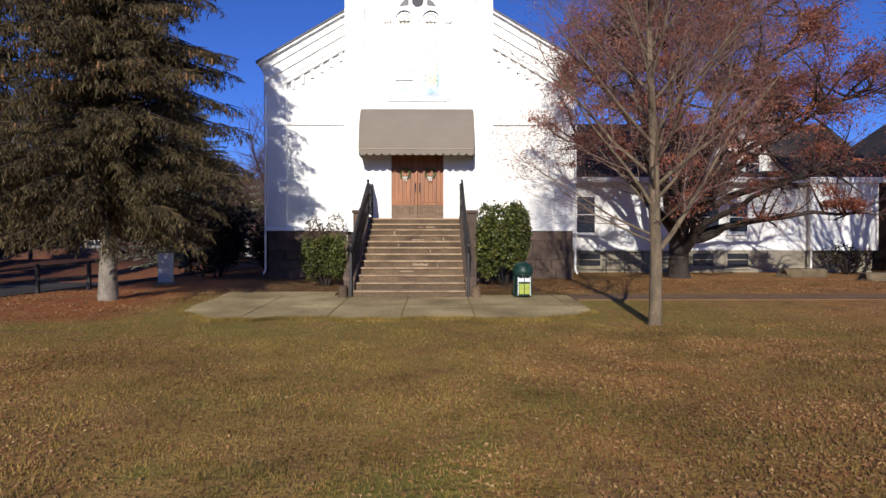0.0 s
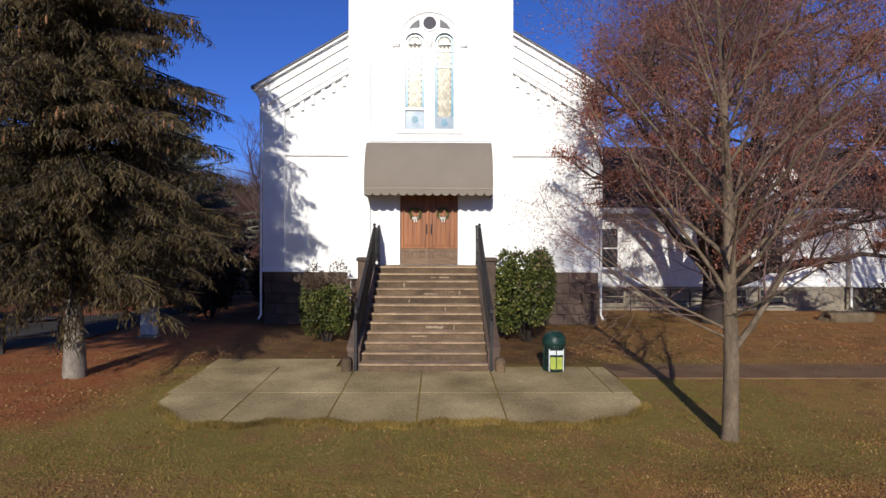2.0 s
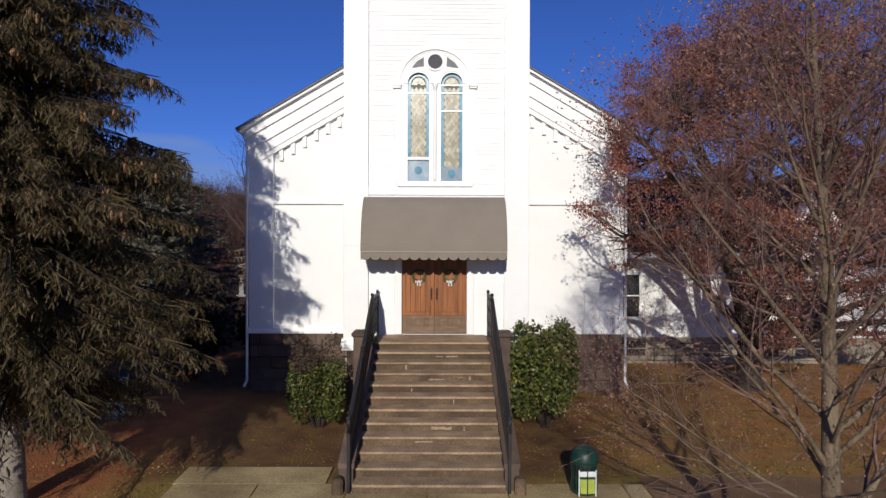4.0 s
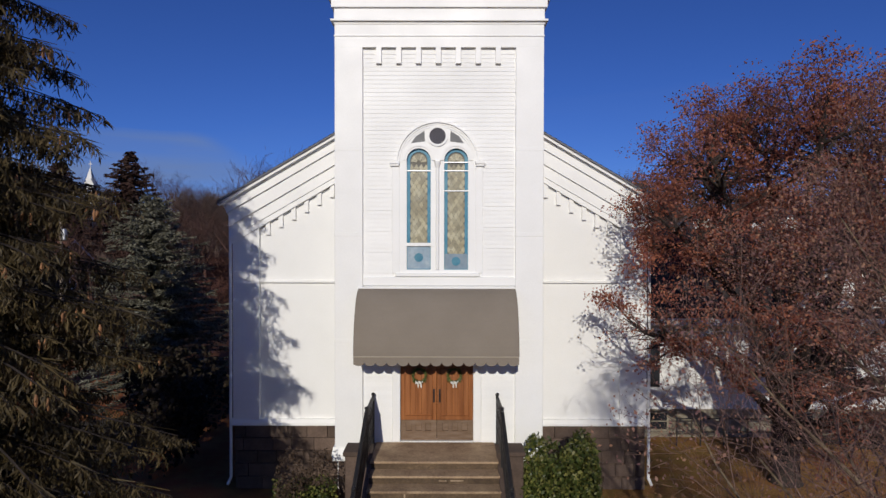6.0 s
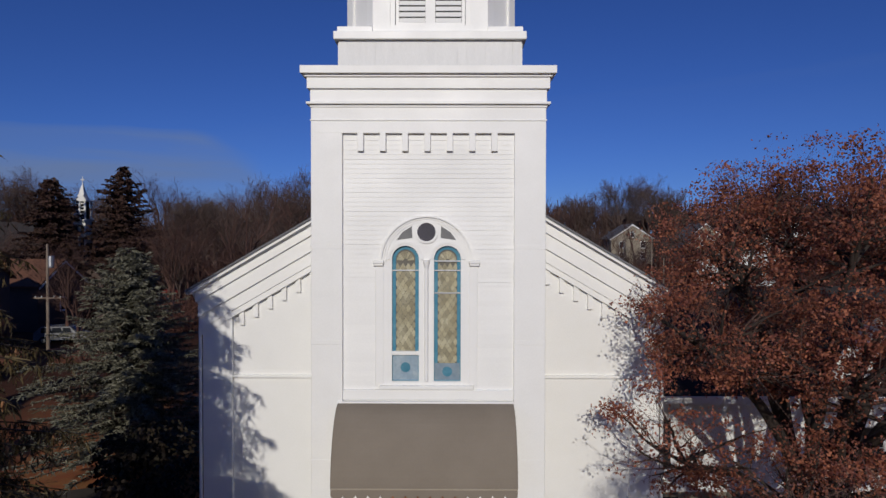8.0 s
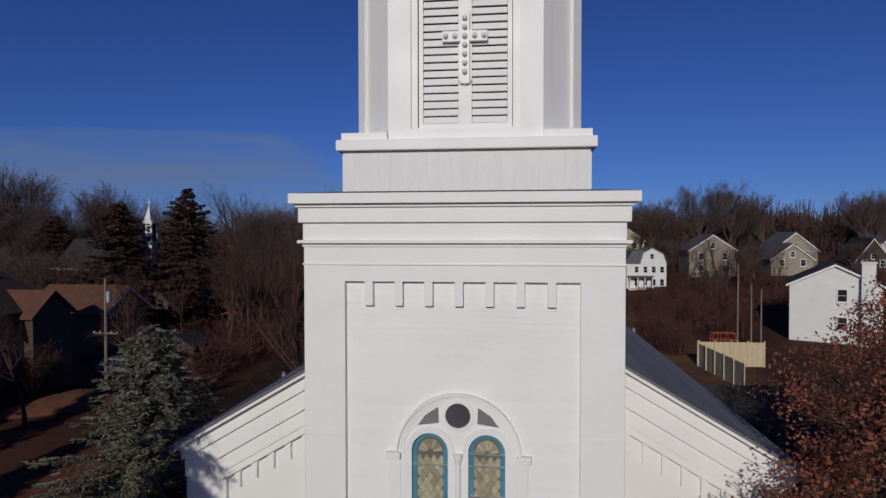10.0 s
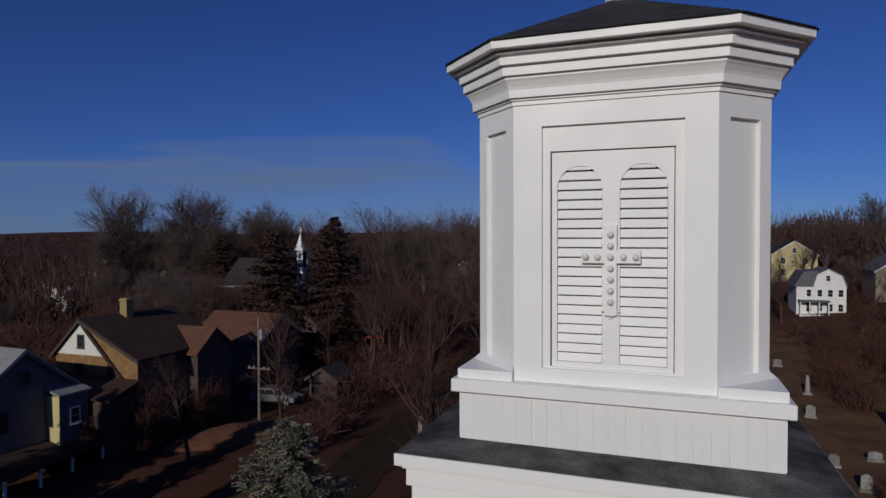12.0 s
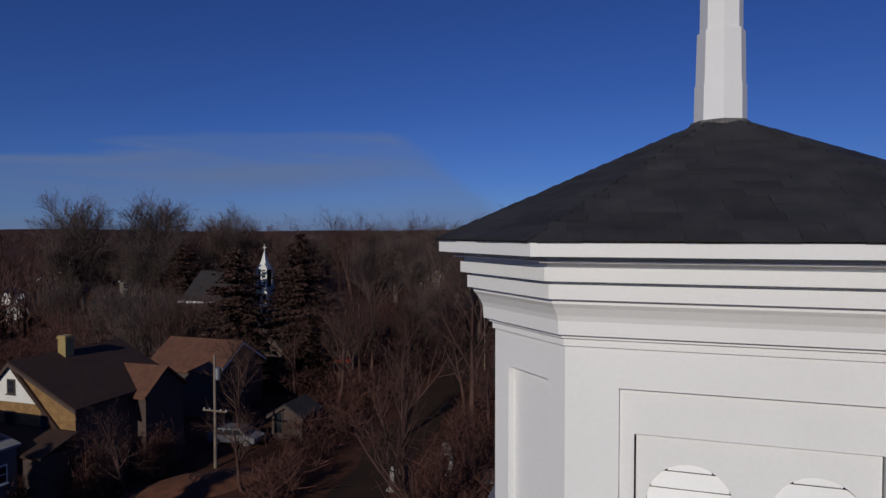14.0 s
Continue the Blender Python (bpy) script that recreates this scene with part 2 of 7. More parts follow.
GRASS = leafy("winter_grass", [(0.08, 0.065, 0.013), (0.22, 0.16, 0.035), (0.30, 0.195, 0.055), (0.37, 0.24, 0.08)], 0.8, 0.25, 0.4)
CONE = pm("spruce_cone", (0.22, 0.10, 0.04), (0.30, 0.15, 0.07), 0.7, 10, 60, 0.5, island=0.2)
STONE = pm("weathered_gravestone", (0.26, 0.25, 0.23), (0.17, 0.16, 0.15), 0.9, 3, 25, 0.4, vary=0.3, dirt=0.15)
GREEN_CAN = pm("green_painted_steel", (0.008, 0.032, 0.023), (0.012, 0.046, 0.034), 0.45, 6, 40, 0.1)
LIME = pm("lime_green_bag", (0.40, 0.45, 0.06), (0.28, 0.36, 0.07), 0.5, 6, 30, 0.3)
PALE = pm("pale_sign_board", (0.62, 0.66, 0.66), (0.70, 0.72, 0.70), 0.6, 5, 30, 0.05)
BOX_GREY = pm("pale_blue_steel", (0.50, 0.54, 0.58), (0.56, 0.60, 0.64), 0.5, 3, 30, 0.05)
RED_PAINT = pm("red_painted_steel", (0.28, 0.035, 0.02), (0.36, 0.055, 0.03), 0.45, 4, 30, 0.05)
FENCE_TAN = pm("tan_fence_board", (0.52, 0.43, 0.27), (0.60, 0.50, 0.33), 0.7, 2, 30, 0.2, vary=0.06)
FENCE_DARK = pm("dark_fence_board", (0.16, 0.14, 0.12), (0.22, 0.20, 0.17), 0.8, 2, 30, 0.2, vary=0.1)
BRICK_TAN = pm("tan_stone_wall", (0.30, 0.175, 0.068), (0.19, 0.105, 0.042), 0.85, 2, 9, 0.6, dirt=0.15)
BRICK_YELLOW = pm("yellow_chimney_brick", (0.36, 0.27, 0.11), (0.28, 0.20, 0.08), 0.85, 3, 12, 0.5, dirt=0.15)
STUCCO = pm("white_stucco", (0.72, 0.70, 0.64), (0.64, 0.62, 0.56), 0.8, 1, 20, 0.2)
SIDING_WHITE = pm("white_house_siding", (0.74, 0.73, 0.70), (0.68, 0.67, 0.64), 0.6, 1, 14, 0.15, vary=0.03)
SIDING_GREY = pm("grey_house_siding", (0.135, 0.13, 0.135), (0.11, 0.105, 0.11), 0.7, 1, 14, 0.15)
SIDING_TAN = pm("tan_house_siding", (0.34, 0.29, 0.22), (0.28, 0.24, 0.18), 0.7, 1, 14, 0.2)
SIDING_YELLOW = pm("yellow_siding", (0.58, 0.50, 0.25), (0.52, 0.44, 0.22), 0.7, 1, 14, 0.15)
SIDING_BROWN = pm("brown_siding", (0.060, 0.040, 0.034), (0.085, 0.058, 0.048), 0.8, 1, 14, 0.2)
ROOF_BROWN = pm("brown_roof_shingle", (0.10, 0.044, 0.027), (0.155, 0.07, 0.04), 0.9, 1.5, 20, 0.4, dirt=0.15)
ROOF_DARK = pm("dark_roof_shingle", (0.024, 0.020, 0.019), (0.040, 0.034, 0.033), 0.9, 1.5, 20, 0.4, dirt=0.15)
# roof brown darkened: the shade on roof slopes is put into this colour
ROOF_UMBER = pm("umber_roof_shingle", (0.033, 0.017, 0.013), (0.052, 0.027, 0.019), 0.9, 1.5, 20, 0.4, dirt=0.15)
ROOF_MID = pm("slate_grey_roof", (0.10, 0.10, 0.11), (0.14, 0.14, 0.145), 0.85, 1.5, 20, 0.4, dirt=0.12)
ROOF_PALE = pm("pale_grey_roof", (0.21, 0.21, 0.215), (0.27, 0.27, 0.275), 0.85, 1.5, 20, 0.3, dirt=0.1)
POLE_WOOD = pm("grey_pole_wood", (0.17, 0.13, 0.10), (0.24, 0.19, 0.15), 0.9, 4, 40, 0.4, stretch=(1, 1, 0.2))
# silver darkened: the shade on the parked car is put into the colour
CAR_PAINT = pm("shaded_silver_car_paint", (0.17, 0.17, 0.18), (0.21, 0.21, 0.22), 0.2, 2, 20, 0)
RUBBER = pm("black_rubber", (0.015, 0.015, 0.015), (0.025, 0.025, 0.025), 0.8, 8, 60, 0.1)
STEEL = pm("galvanised_steel", (0.4, 0.41, 0.42), (0.5, 0.5, 0.51), 0.4, 6, 40, 0.05, metal=0.8)


# ---- mesh helpers ----
class Mesh:
    """Collects points and faces; built into one mesh at the end."""

    def __init__(self):
        self.v, self.f = [], []

    def poly(self, pts):
        i = len(self.v)
        self.v.extend(tuple(p) for p in pts)
        self.f.append(tuple(range(i, i + len(pts))))

    def box(self, x0, x1, y0, y1, z0, z1, bevel=0.0):
        if bevel:
            self.bevelled(((x0 + x1) / 2, (y0 + y1) / 2, (z0 + z1) / 2), ((x1 - x0) / 2, (y1 - y0) / 2, (z1 - z0) / 2), bevel)
        else:
            self.hexa([(x0, y0), (x1, y0), (x1, y1), (x0, y1)], z0, z1)

    def hexa(self, plan, z0, z1):
        i, n = len(self.v), len(plan)
        self.v += [(x, y, z0) for x, y in plan] + [(x, y, z1) for x, y in plan]
        self.f.append(tuple(range(i + n - 1, i - 1, -1)))
        self.f.append(tuple(range(i + n, i + 2 * n)))
        for k in range(n):
            j = (k + 1) % n
            self.f.append((i + k, i + j, i + n + j, i + n + k))

    def bevelled(self, c, h, b):
        """A box with its edges taken off."""
        b = min(b, 0.45 * min(h))
        at = {}
        for sx in (-1, 1):
            for sy in (-1, 1):
                for sz in (-1, 1):
                    for a in range(3):
                        s = (sx, sy, sz)
                        q = [c[k] + s[k] * (h[k] - (0 if k == a else b)) for k in range(3)]
                        at[a, sx, sy, sz] = len(self.v)
                        self.v.append(tuple(q))
        S = (-1, 1)
        for s in S:
            for a in range(3):
                def key(p, q):
                    r = [p, q]
                    r.insert(a, s)
                    return (a, *r)
                ring = [at[key(-1, -1)], at[key(1, -1)], at[key(1, 1)], at[key(-1, 1)]]
                if (s < 0) != (a == 1):
                    ring.reverse()
                self.f.append(tuple(ring))
        for p in S:
            for q in S:
                self.f.append((at[0, p, q, -1], at[0, p, q, 1], at[1, p, q, 1], at[1, p, q, -1]))
                self.f.append((at[0, p, -1, q], at[0, p, 1, q], at[2, p, 1, q], at[2, p, -1, q]))
                self.f.append((at[1, -1, p, q], at[1, 1, p, q], at[2, 1, p, q], at[2, -1, p, q]))
                for r in S:
                    self.f.append((at[0, p, q, r], at[1, p, q, r], at[2, p, q, r]))

    def prism(self, pts, axis, a, b):
        """A flat outline, drawn in the two other axes, pushed along one from a to b."""
        def lift(p, w):
            q = list(p)
            q.insert("xyz".index(axis), w)
            return tuple(q)
        i, n = len(self.v), len(pts)
        self.v += [lift(p, a) for p in pts] + [lift(p, b) for p in pts]
        self.f.append(tuple(range(i + n - 1, i - 1, -1)))
        self.f.append(tuple(range(i + n, i + 2 * n)))
        for k in range(n):
            j = (k + 1) % n
            self.f.append((i + k, i + j, i + n + j, i + n + k))

    def tube(self, p, q, r0, r1, n=6, caps=False):
        p, q = Vector(p), Vector(q)
        d = (q - p).normalized()
        u = d.orthogonal().normalized()
        w = d.cross(u)
        i = len(self.v)
        for c, r in ((p, r0), (q, r1)):
            for k in range(n):
                a = 2 * math.pi * k / n
                self.v.append(tuple(c + r * (math.cos(a) * u + math.sin(a) * w)))
        for k in range(n):
            j = (k + 1) % n
            self.f.append((i + k, i + j, i + n + j, i + n + k))
        if caps:
            self.f.append(tuple(range(i + n - 1, i - 1, -1)))
            self.f.append(tuple(range(i + n, i + 2 * n)))

    def lathe(self, cx, cy, rings, n=16):
        """Rings of (radius, z) round an upright line."""
        i = len(self.v)
        for r, z in rings:
            for k in range(n):
                a = 2 * math.pi * k / n
                self.v.append((cx + r * math.cos(a), cy + r * math.sin(a), z))
        for q in range(len(rings) - 1):
            for k in range(n):
                j = (k + 1) % n
                self.f.append((i + q * n + k, i + q * n + j, i + q * n + n + j, i + q * n + n + k))
        self.f.append(tuple(range(i + n - 1, i - 1, -1)))
        t = i + (len(rings) - 1) * n
        self.f.append(tuple(range(t, t + n)))

    def loft(self, rings, caps=True):
        """Joins closed outlines of one length, each a list of points."""
        i, n = len(self.v), len(rings[0])
        for r in rings:
            self.v.extend(tuple(p) for p in r)
        for q in range(len(rings) - 1):
            for k in range(n):
                j = (k + 1) % n
                self.f.append((i + q * n + k, i + q * n + j, i + q * n + n + j, i + q * n + n + k))
        if caps:
            self.f.append(tuple(range(i + n - 1, i - 1, -1)))
            t = i + (len(rings) - 1) * n
            self.f.append(tuple(range(t, t + n)))

    def ball(self, c, r, n=8, m=5, squash=1.0):
        self.lathe(c[0], c[1], [(max(0.02 * r, r * math.sin(math.pi * k / m)), c[2] - squash * r * math.cos(math.pi * k / m)) for k in range(m + 1)], n)

    def mesh(self, name, smooth=False):
        me = bpy.data.meshes.new(name)
        me.from_pydata(self.v, [], self.f)
        if smooth:
            me.polygons.foreach_set("use_smooth", [True] * len(me.polygons))
        me.update()
        return me


def thing(name, label, category, group="", at=(0, 0, 0), turn=0.0):
    ob = new(name)
    ob.empty_display_size = 0.2
    ob.matrix_basis = pose(*at, 0, 0, turn)
    return tagged(ob, label, category, group)


def part(name, m, material, parent, label="", smooth=False, kind=""):
    me = m if isinstance(m, bpy.types.Mesh) else m.mesh(name, smooth)
    if not me.materials:
        me.materials.append(material)
    ob = new(name, me)
    ob.parent = parent
    return tagged(ob, label, kind=kind)


def single(name, m, material, label, category, group="", kind="", smooth=False):
    me = m.mesh(name, smooth)
    me.materials.append(material)
    return tagged(new(name, me), label, category, group, kind)


def piece(name, me, parent, loc, scale=(1, 1, 1), rot=(0, 0, 0)):
    """One of many alike pieces that share a mesh."""
    ob = new(name, me)
    ob.parent = parent
    ob.location, ob.scale, ob.rotation_euler = loc, scale, rot
    return ob


def unit_box(name, material, bevel=0.0):
    m = Mesh()
    m.box(-0.5, 0.5, -0.5, 0.5, -0.5, 0.5, bevel)
    me = m.mesh(name)
    me.materials.append(material)
    return me


def plate(m, x0, x1, z0, z1, y0, y1, holes, crown=None):
    """An upright plate with openings, each (centre, half width, sill, spring, arched)."""
    cuts = {x0, x1}
    if crown:
        cuts |= {round(crown[0] - crown[1] * math.cos(math.pi * k / 24), 5) for k in range(25)}
    for c, w, zb, zs, arched in holes:
        for k in range(25 if arched else 2):
            cuts.add(round(c - w * math.cos(math.pi * k / (24 if arched else 1)), 5))
    cuts = sorted(c for c in cuts if x0 <= c <= x1)

    def head(h, x):
        c, w, zb, zs, arched = h
        return zs + (math.sqrt(max(0, w * w - (x - c) ** 2)) if arched else 0)
    for a, b in zip(cuts, cuts[1:]):
        mid = (a + b) / 2
        lo = (z0, z0)
        for h in sorted((h for h in holes if abs(mid - h[0]) < h[1]), key=lambda h: h[2]):
            m.prism([(a, lo[0]), (b, lo[1]), (b, h[2]), (a, h[2])], "y", y0, y1)
            lo = (head(h, a), head(h, b))
        ends_at = [z1, z1]
        if crown:
            ends_at = [crown[2] + math.sqrt(max(0, crown[1] ** 2 - (x - crown[0]) ** 2)) for x in (a, b)]
        if ends_at[0] > lo[0] or ends_at[1] > lo[1]:
            m.prism([(a, lo[0]), (b, lo[1]), (b, max(lo[1], ends_at[1])), (a, max(lo[0], ends_at[0]))], "y", y0, y1)


def arch_ring(m, cx, zs, r0, r1, y0, y1, a0=0.0, a1=180.0, n=24):
    """A ring of rectangular section standing in the facade, one bent bar."""
    rings = []
    for k in range(n + 1):
        a = radians(a0 + (a1 - a0) * k / n)
        c, d = math.cos(a), math.sin(a)
        rings.append([(cx + r0 * c, y0, zs + r0 * d), (cx + r1 * c, y0, zs + r1 * d), (cx + r1 * c, y1, zs + r1 * d), (cx + r0 * c, y1, zs + r0 * d)])
    m.loft(rings, a1 - a0 < 360)


def disc(m, cx, cz, r, y0, y1, n=24):
    m.prism([(cx + r * math.cos(2 * math.pi * k / n), cz + r * math.sin(2 * math.pi * k / n)) for k in range(n)], "y", y0, y1)


# ---- ground ----
def smooth01(t):
    t = max(0.0, min(1.0, t))
    return t * t * (3 - 2 * t)


def ground_z(x, y):
    """The lie of the land: flat round the church, rising behind it to the right, a far ridge all round."""
    z = -0.7 * smooth01((-9 - x) / 8) * smooth01((y + 14) / 8) * smooth01((26 - y) / 10)
    z += 8.0 * smooth01((y - 55) / 130) * smooth01((x + 10) / 50)
    z += 2.0 * smooth01((y - 60) / 80) * smooth01((10 - x) / 60)
    z -= 0.119 * smooth01((-5.0 - y) / 4.2) + 0.06 * smooth01((-11 - y) / 9)
    d = math.hypot(x, y)
    z += 10 * smooth01((d - 500) / 900) + 9 * smooth01((d - 1400) / 900)
    z -= 10.5 * smooth01((-46.8 - math.degrees(math.atan2(x, y + 7))) / 4) * smooth01((d - 95) / 90) * smooth01((620 - d) / 260) * smooth01((y - 20) / 30)
    if d > 450:
        z += 16 * noise.noise(Vector((x * 0.0016, y * 0.0016, 4.0))) * smooth01((d - 450) / 800)
    if d > 30:
        z += 0.5 * noise.noise(Vector((x * 0.02, y * 0.02, 0)))* smooth01((d - 30) / 60)
    return z


def axis_steps():
    s = [0.0]
    step = 1.5
    while s[-1] < 3200:
        s.append(s[-1] + step)
        step *= 1.0 if s[-1] < 30 else 1.09
    return [-v for v in reversed(s[1:])] + s


gm = Mesh()
steps = axis_steps()
nx = len(steps)
for gy in steps:
    for gx in steps:
        gm.v.append((gx, gy, ground_z(gx, gy)))
for j in range(nx - 1):
    for i in range(nx - 1):
        gm.f.append((j * nx + i, j * nx + i + 1, (j + 1) * nx + i + 1, (j + 1) * nx + i))


def ground_material():
    m = bpy.data.materials.new("lawn_and_leaf_litter")
    m.use_nodes = True
    n, l = m.node_tree.nodes, m.node_tree.links
    b = n["Principled BSDF"]
    b.inputs["Roughness"].default_value, b.inputs["Specular IOR Level"].default_value = 0.95, 0.1
    g = n.new("ShaderNodeNewGeometry")
    sx = n.new("ShaderNodeSeparateXYZ")
    l.new(g.outputs["Position"], sx.inputs[0])

    def tex(scale, detail, lo, hi):
        t = n.new("ShaderNodeTexNoise")
        t.inputs["Scale"].default_value, t.inputs["Detail"].default_value = scale, detail
        l.new(g.outputs["Position"], t.inputs["Vector"])
        r = n.new("ShaderNodeMapRange")
        r.inputs[1].default_value, r.inputs[2].default_value = lo, hi
        l.new(t.outputs["Fac"], r.inputs[0])
        return r.outputs[0], t

    def ramp(src, a, b2):
        r = n.new("ShaderNodeMapRange")
        r.interpolation_type = "SMOOTHSTEP"
        r.inputs[1].default_value, r.inputs[2].default_value = a, b2
        l.new(src, r.inputs[0])
        return r.outputs[0]

    def mix(f, a, b2):
        q = n.new("ShaderNodeMixRGB")
        l.new(f, q.inputs[0])
        for s, v in ((1, a), (2, b2)):
            if isinstance(v, tuple):
                q.inputs[s].default_value = (*v, 1)
            else:
                l.new(v, q.inputs[s])
        return q.outputs[0]

    def calc(op, a, b2):
        q = n.new("ShaderNodeMath")
        q.operation, q.use_clamp = op, True
        for s, v in ((0, a), (1, b2)):
            if isinstance(v, (int, float)):
                q.inputs[s].default_value = v
            else:
                l.new(v, q.inputs[s])
        return q.outputs[0]
    broad, _ = tex(0.35, 4, 0.35, 0.65)
    patch, _ = tex(1.6, 5, 0.4, 0.62)
    grain, gt = tex(46, 8, 0.3, 0.7)
    speck, _ = tex(9, 6, 0.52, 0.62)
    grass = mix(broad, (0.27, 0.195, 0.045), (0.47, 0.28, 0.085))
    grass = mix(calc("MULTIPLY", patch, 0.55), grass, (0.40, 0.235, 0.085))
    clump, ct = tex(17, 6, 0.42, 0.6)
    grass = mix(calc("MULTIPLY", clump, 0.55), grass, (0.46, 0.295, 0.09))
    tussock, _ = tex(4.2, 6, 0.5, 0.62)
    dark, _ = tex(2.6, 5, 0.52, 0.64)
    grass = mix(calc("MULTIPLY", tussock, 0.45), grass, (0.52, 0.33, 0.115))
    grass = mix(calc("MULTIPLY", dark, 0.5), grass, (0.15, 0.085, 0.022))
    grass = mix(calc("MULTIPLY", grain, 0.7), grass, (0.09, 0.06, 0.014))
    lush = calc("MULTIPLY", calc("MULTIPLY", ramp(sx.outputs[1], -13.5, -10.0), ramp(sx.outputs[0], 12.0, 5.0)), calc("ADD", calc("MULTIPLY", broad, 0.6), 0.3))
    grass = mix(lush, grass, (0.165, 0.158, 0.034))
    bald, _ = tex(1.1, 5, 0.53, 0.63)
    grass = mix(calc("MULTIPLY", bald, 0.6), grass, (0.25, 0.135, 0.062))
    tuft, _ = tex(0.8, 3, 0.54, 0.66)
    grass = mix(calc("MULTIPLY", tuft, calc("MULTIPLY", ramp(sx.outputs[1], -10.5, -16.5), 0.75)), grass, (0.15, 0.155, 0.03))
    leaves = mix(grain, (0.25, 0.105, 0.042), (0.37, 0.18, 0.075))
    leaves = mix(calc("MULTIPLY", patch, 0.55), leaves, (0.15, 0.072, 0.034))
    leaves = mix(calc("MULTIPLY", clump, 0.45), leaves, (0.42, 0.25, 0.11))
    rusty, _ = tex(0.75, 5, 0.47, 0.6)
    leaves = mix(calc("MULTIPLY", rusty, 0.6), leaves, (0.37, 0.145, 0.05))
    # dark streaks of shade among the leaves, put into the colour
    sparse, _ = tex(2.2, 5, 0.52, 0.62)
    leaves = mix(calc("MULTIPLY", sparse, 0.6), leaves, (0.13, 0.065, 0.032))
    # leaf litter lies thicker to the right, by the side hall and under the spruces
    right = calc("MULTIPLY", ramp(sx.outputs[0], 4.5, 12.0), ramp(sx.outputs[1], -22.0, -8.0))
    back = calc("MULTIPLY", ramp(sx.outputs[1], -4.6, -3.2), calc("ADD", calc("MULTIPLY", patch, 0.4), 0.4))
    left = calc("MULTIPLY", calc("MULTIPLY", ramp(sx.outputs[0], -5.0, -6.9), ramp(sx.outputs[1], -9.8, -8.2)), 0.95)
    lawn = calc("MULTIPLY", ramp(sx.outputs[1], -10.0, -12.5), calc("MAXIMUM", ramp(sx.outputs[0], 0.6, 3.2), calc("MULTIPLY", ramp(sx.outputs[0], -1.2, -4.5), 0.7)))
    drift, _ = tex(0.9, 6, 0.46, 0.56)
    lawn = calc("MULTIPLY", lawn, calc("ADD", calc("MULTIPLY", drift, 0.75), 0.22))
    cover = calc("MAXIMUM", calc("MAXIMUM", calc("MULTIPLY", right, 0.8), back), calc("MAXIMUM", left, lawn))
    cover = calc("ADD", cover, calc("MULTIPLY", speck, 0.6))
    cover = calc("MULTIPLY", cover, calc("ADD", calc("MULTIPLY", broad, 0.5), 0.62))
    near = mix(cover, grass, leaves)
    # a bed of mouldering leaves along the foundation, spruce shade put into its colour
    mould_and_shade = calc("MULTIPLY", calc("MULTIPLY", ramp(sx.outputs[1], -5.0, -4.3), ramp(sx.outputs[0], -6.4, -5.4)), ramp(sx.outputs[0], 4.6, 3.2))
    near = mix(calc("MULTIPLY", mould_and_shade, calc("ADD", calc("MULTIPLY", patch, 0.25), 0.6)), near, (0.095, 0.050, 0.029))
    near = mix(calc("MULTIPLY", left, calc("ADD", calc("MULTIPLY", patch, 0.5), 0.4)), near, (0.29, 0.088, 0.038))
    wood = mix(broad, (0.054, 0.024, 0.015), (0.085, 0.038, 0.024))
    wood = mix(calc("MULTIPLY", patch, 0.5), wood, (0.095, 0.042, 0.026))
    yard = mix(broad, (0.11, 0.060, 0.034), (0.17, 0.095, 0.052))
    away = calc("MAXIMUM", ramp(sx.outputs[1], 14.0, 26.0), ramp(sx.outputs[0], -16.0, -26.0))
    strip = calc("MULTIPLY", calc("MULTIPLY", ramp(sx.outputs[0], 5.0, 7.0), ramp(sx.outputs[0], 24.0, 18.0)), ramp(sx.outputs[1], 110.0, 90.0))
    far = mix(strip, wood, yard)
    l.new(mix(away, near, far), b.inputs["Base Color"])
    bn = n.new("ShaderNodeBump")
    bn.inputs["Strength"].default_value, bn.inputs["Distance"].default_value = 0.75, 0.04
    l.new(ct.outputs["Fac"], bn.inputs["Height"])
    l.new(bn.outputs[0], b.inputs["Normal"])
    return m


single("ground", gm, ground_material(), "dormant lawn strewn with fallen brown leaves", "ground", kind="structure", smooth=True)

# concrete apron at the foot of the steps, in slabs with open joints
apron = tagged(new("pavement"), "old concrete apron with open joints before the church steps", "pavement", kind="structure")


def slab(x0, x1, y0, y1, tilt=0.0, corner=""):
    m = Mesh()
    r = 1.35
    pts = []
    for (cx, cy), (sx, sy), tag in (((x0, y0), (1, 1), "a"), ((x1, y0), (-1, 1), "b"), ((x1, y1), (-1, -1), "c"), ((x0, y1), (1, -1), "d")):
        if tag in corner:
            arc = [(cx + sx * r * (1 - math.cos(a)), cy + sy * r * (1 - math.sin(a))) for a in (radians(10 * k) for k in range(10))]
            pts += arc if tag in "ac" else arc[::-1]
        else:
            pts.append((cx, cy))
    m.hexa(pts, -0.1, 0.0)
    ob = part("slab", m, CONCRETE, apron)
    # the apron falls away from the steps
    ob.matrix_world = Matrix.Translation((0, -4.9, 0.024 + tilt * 0.5)) @ Matrix.Rotation(radians(1.95), 4, "X") @ Matrix.Translation((0, 4.9, 0))
    return ob


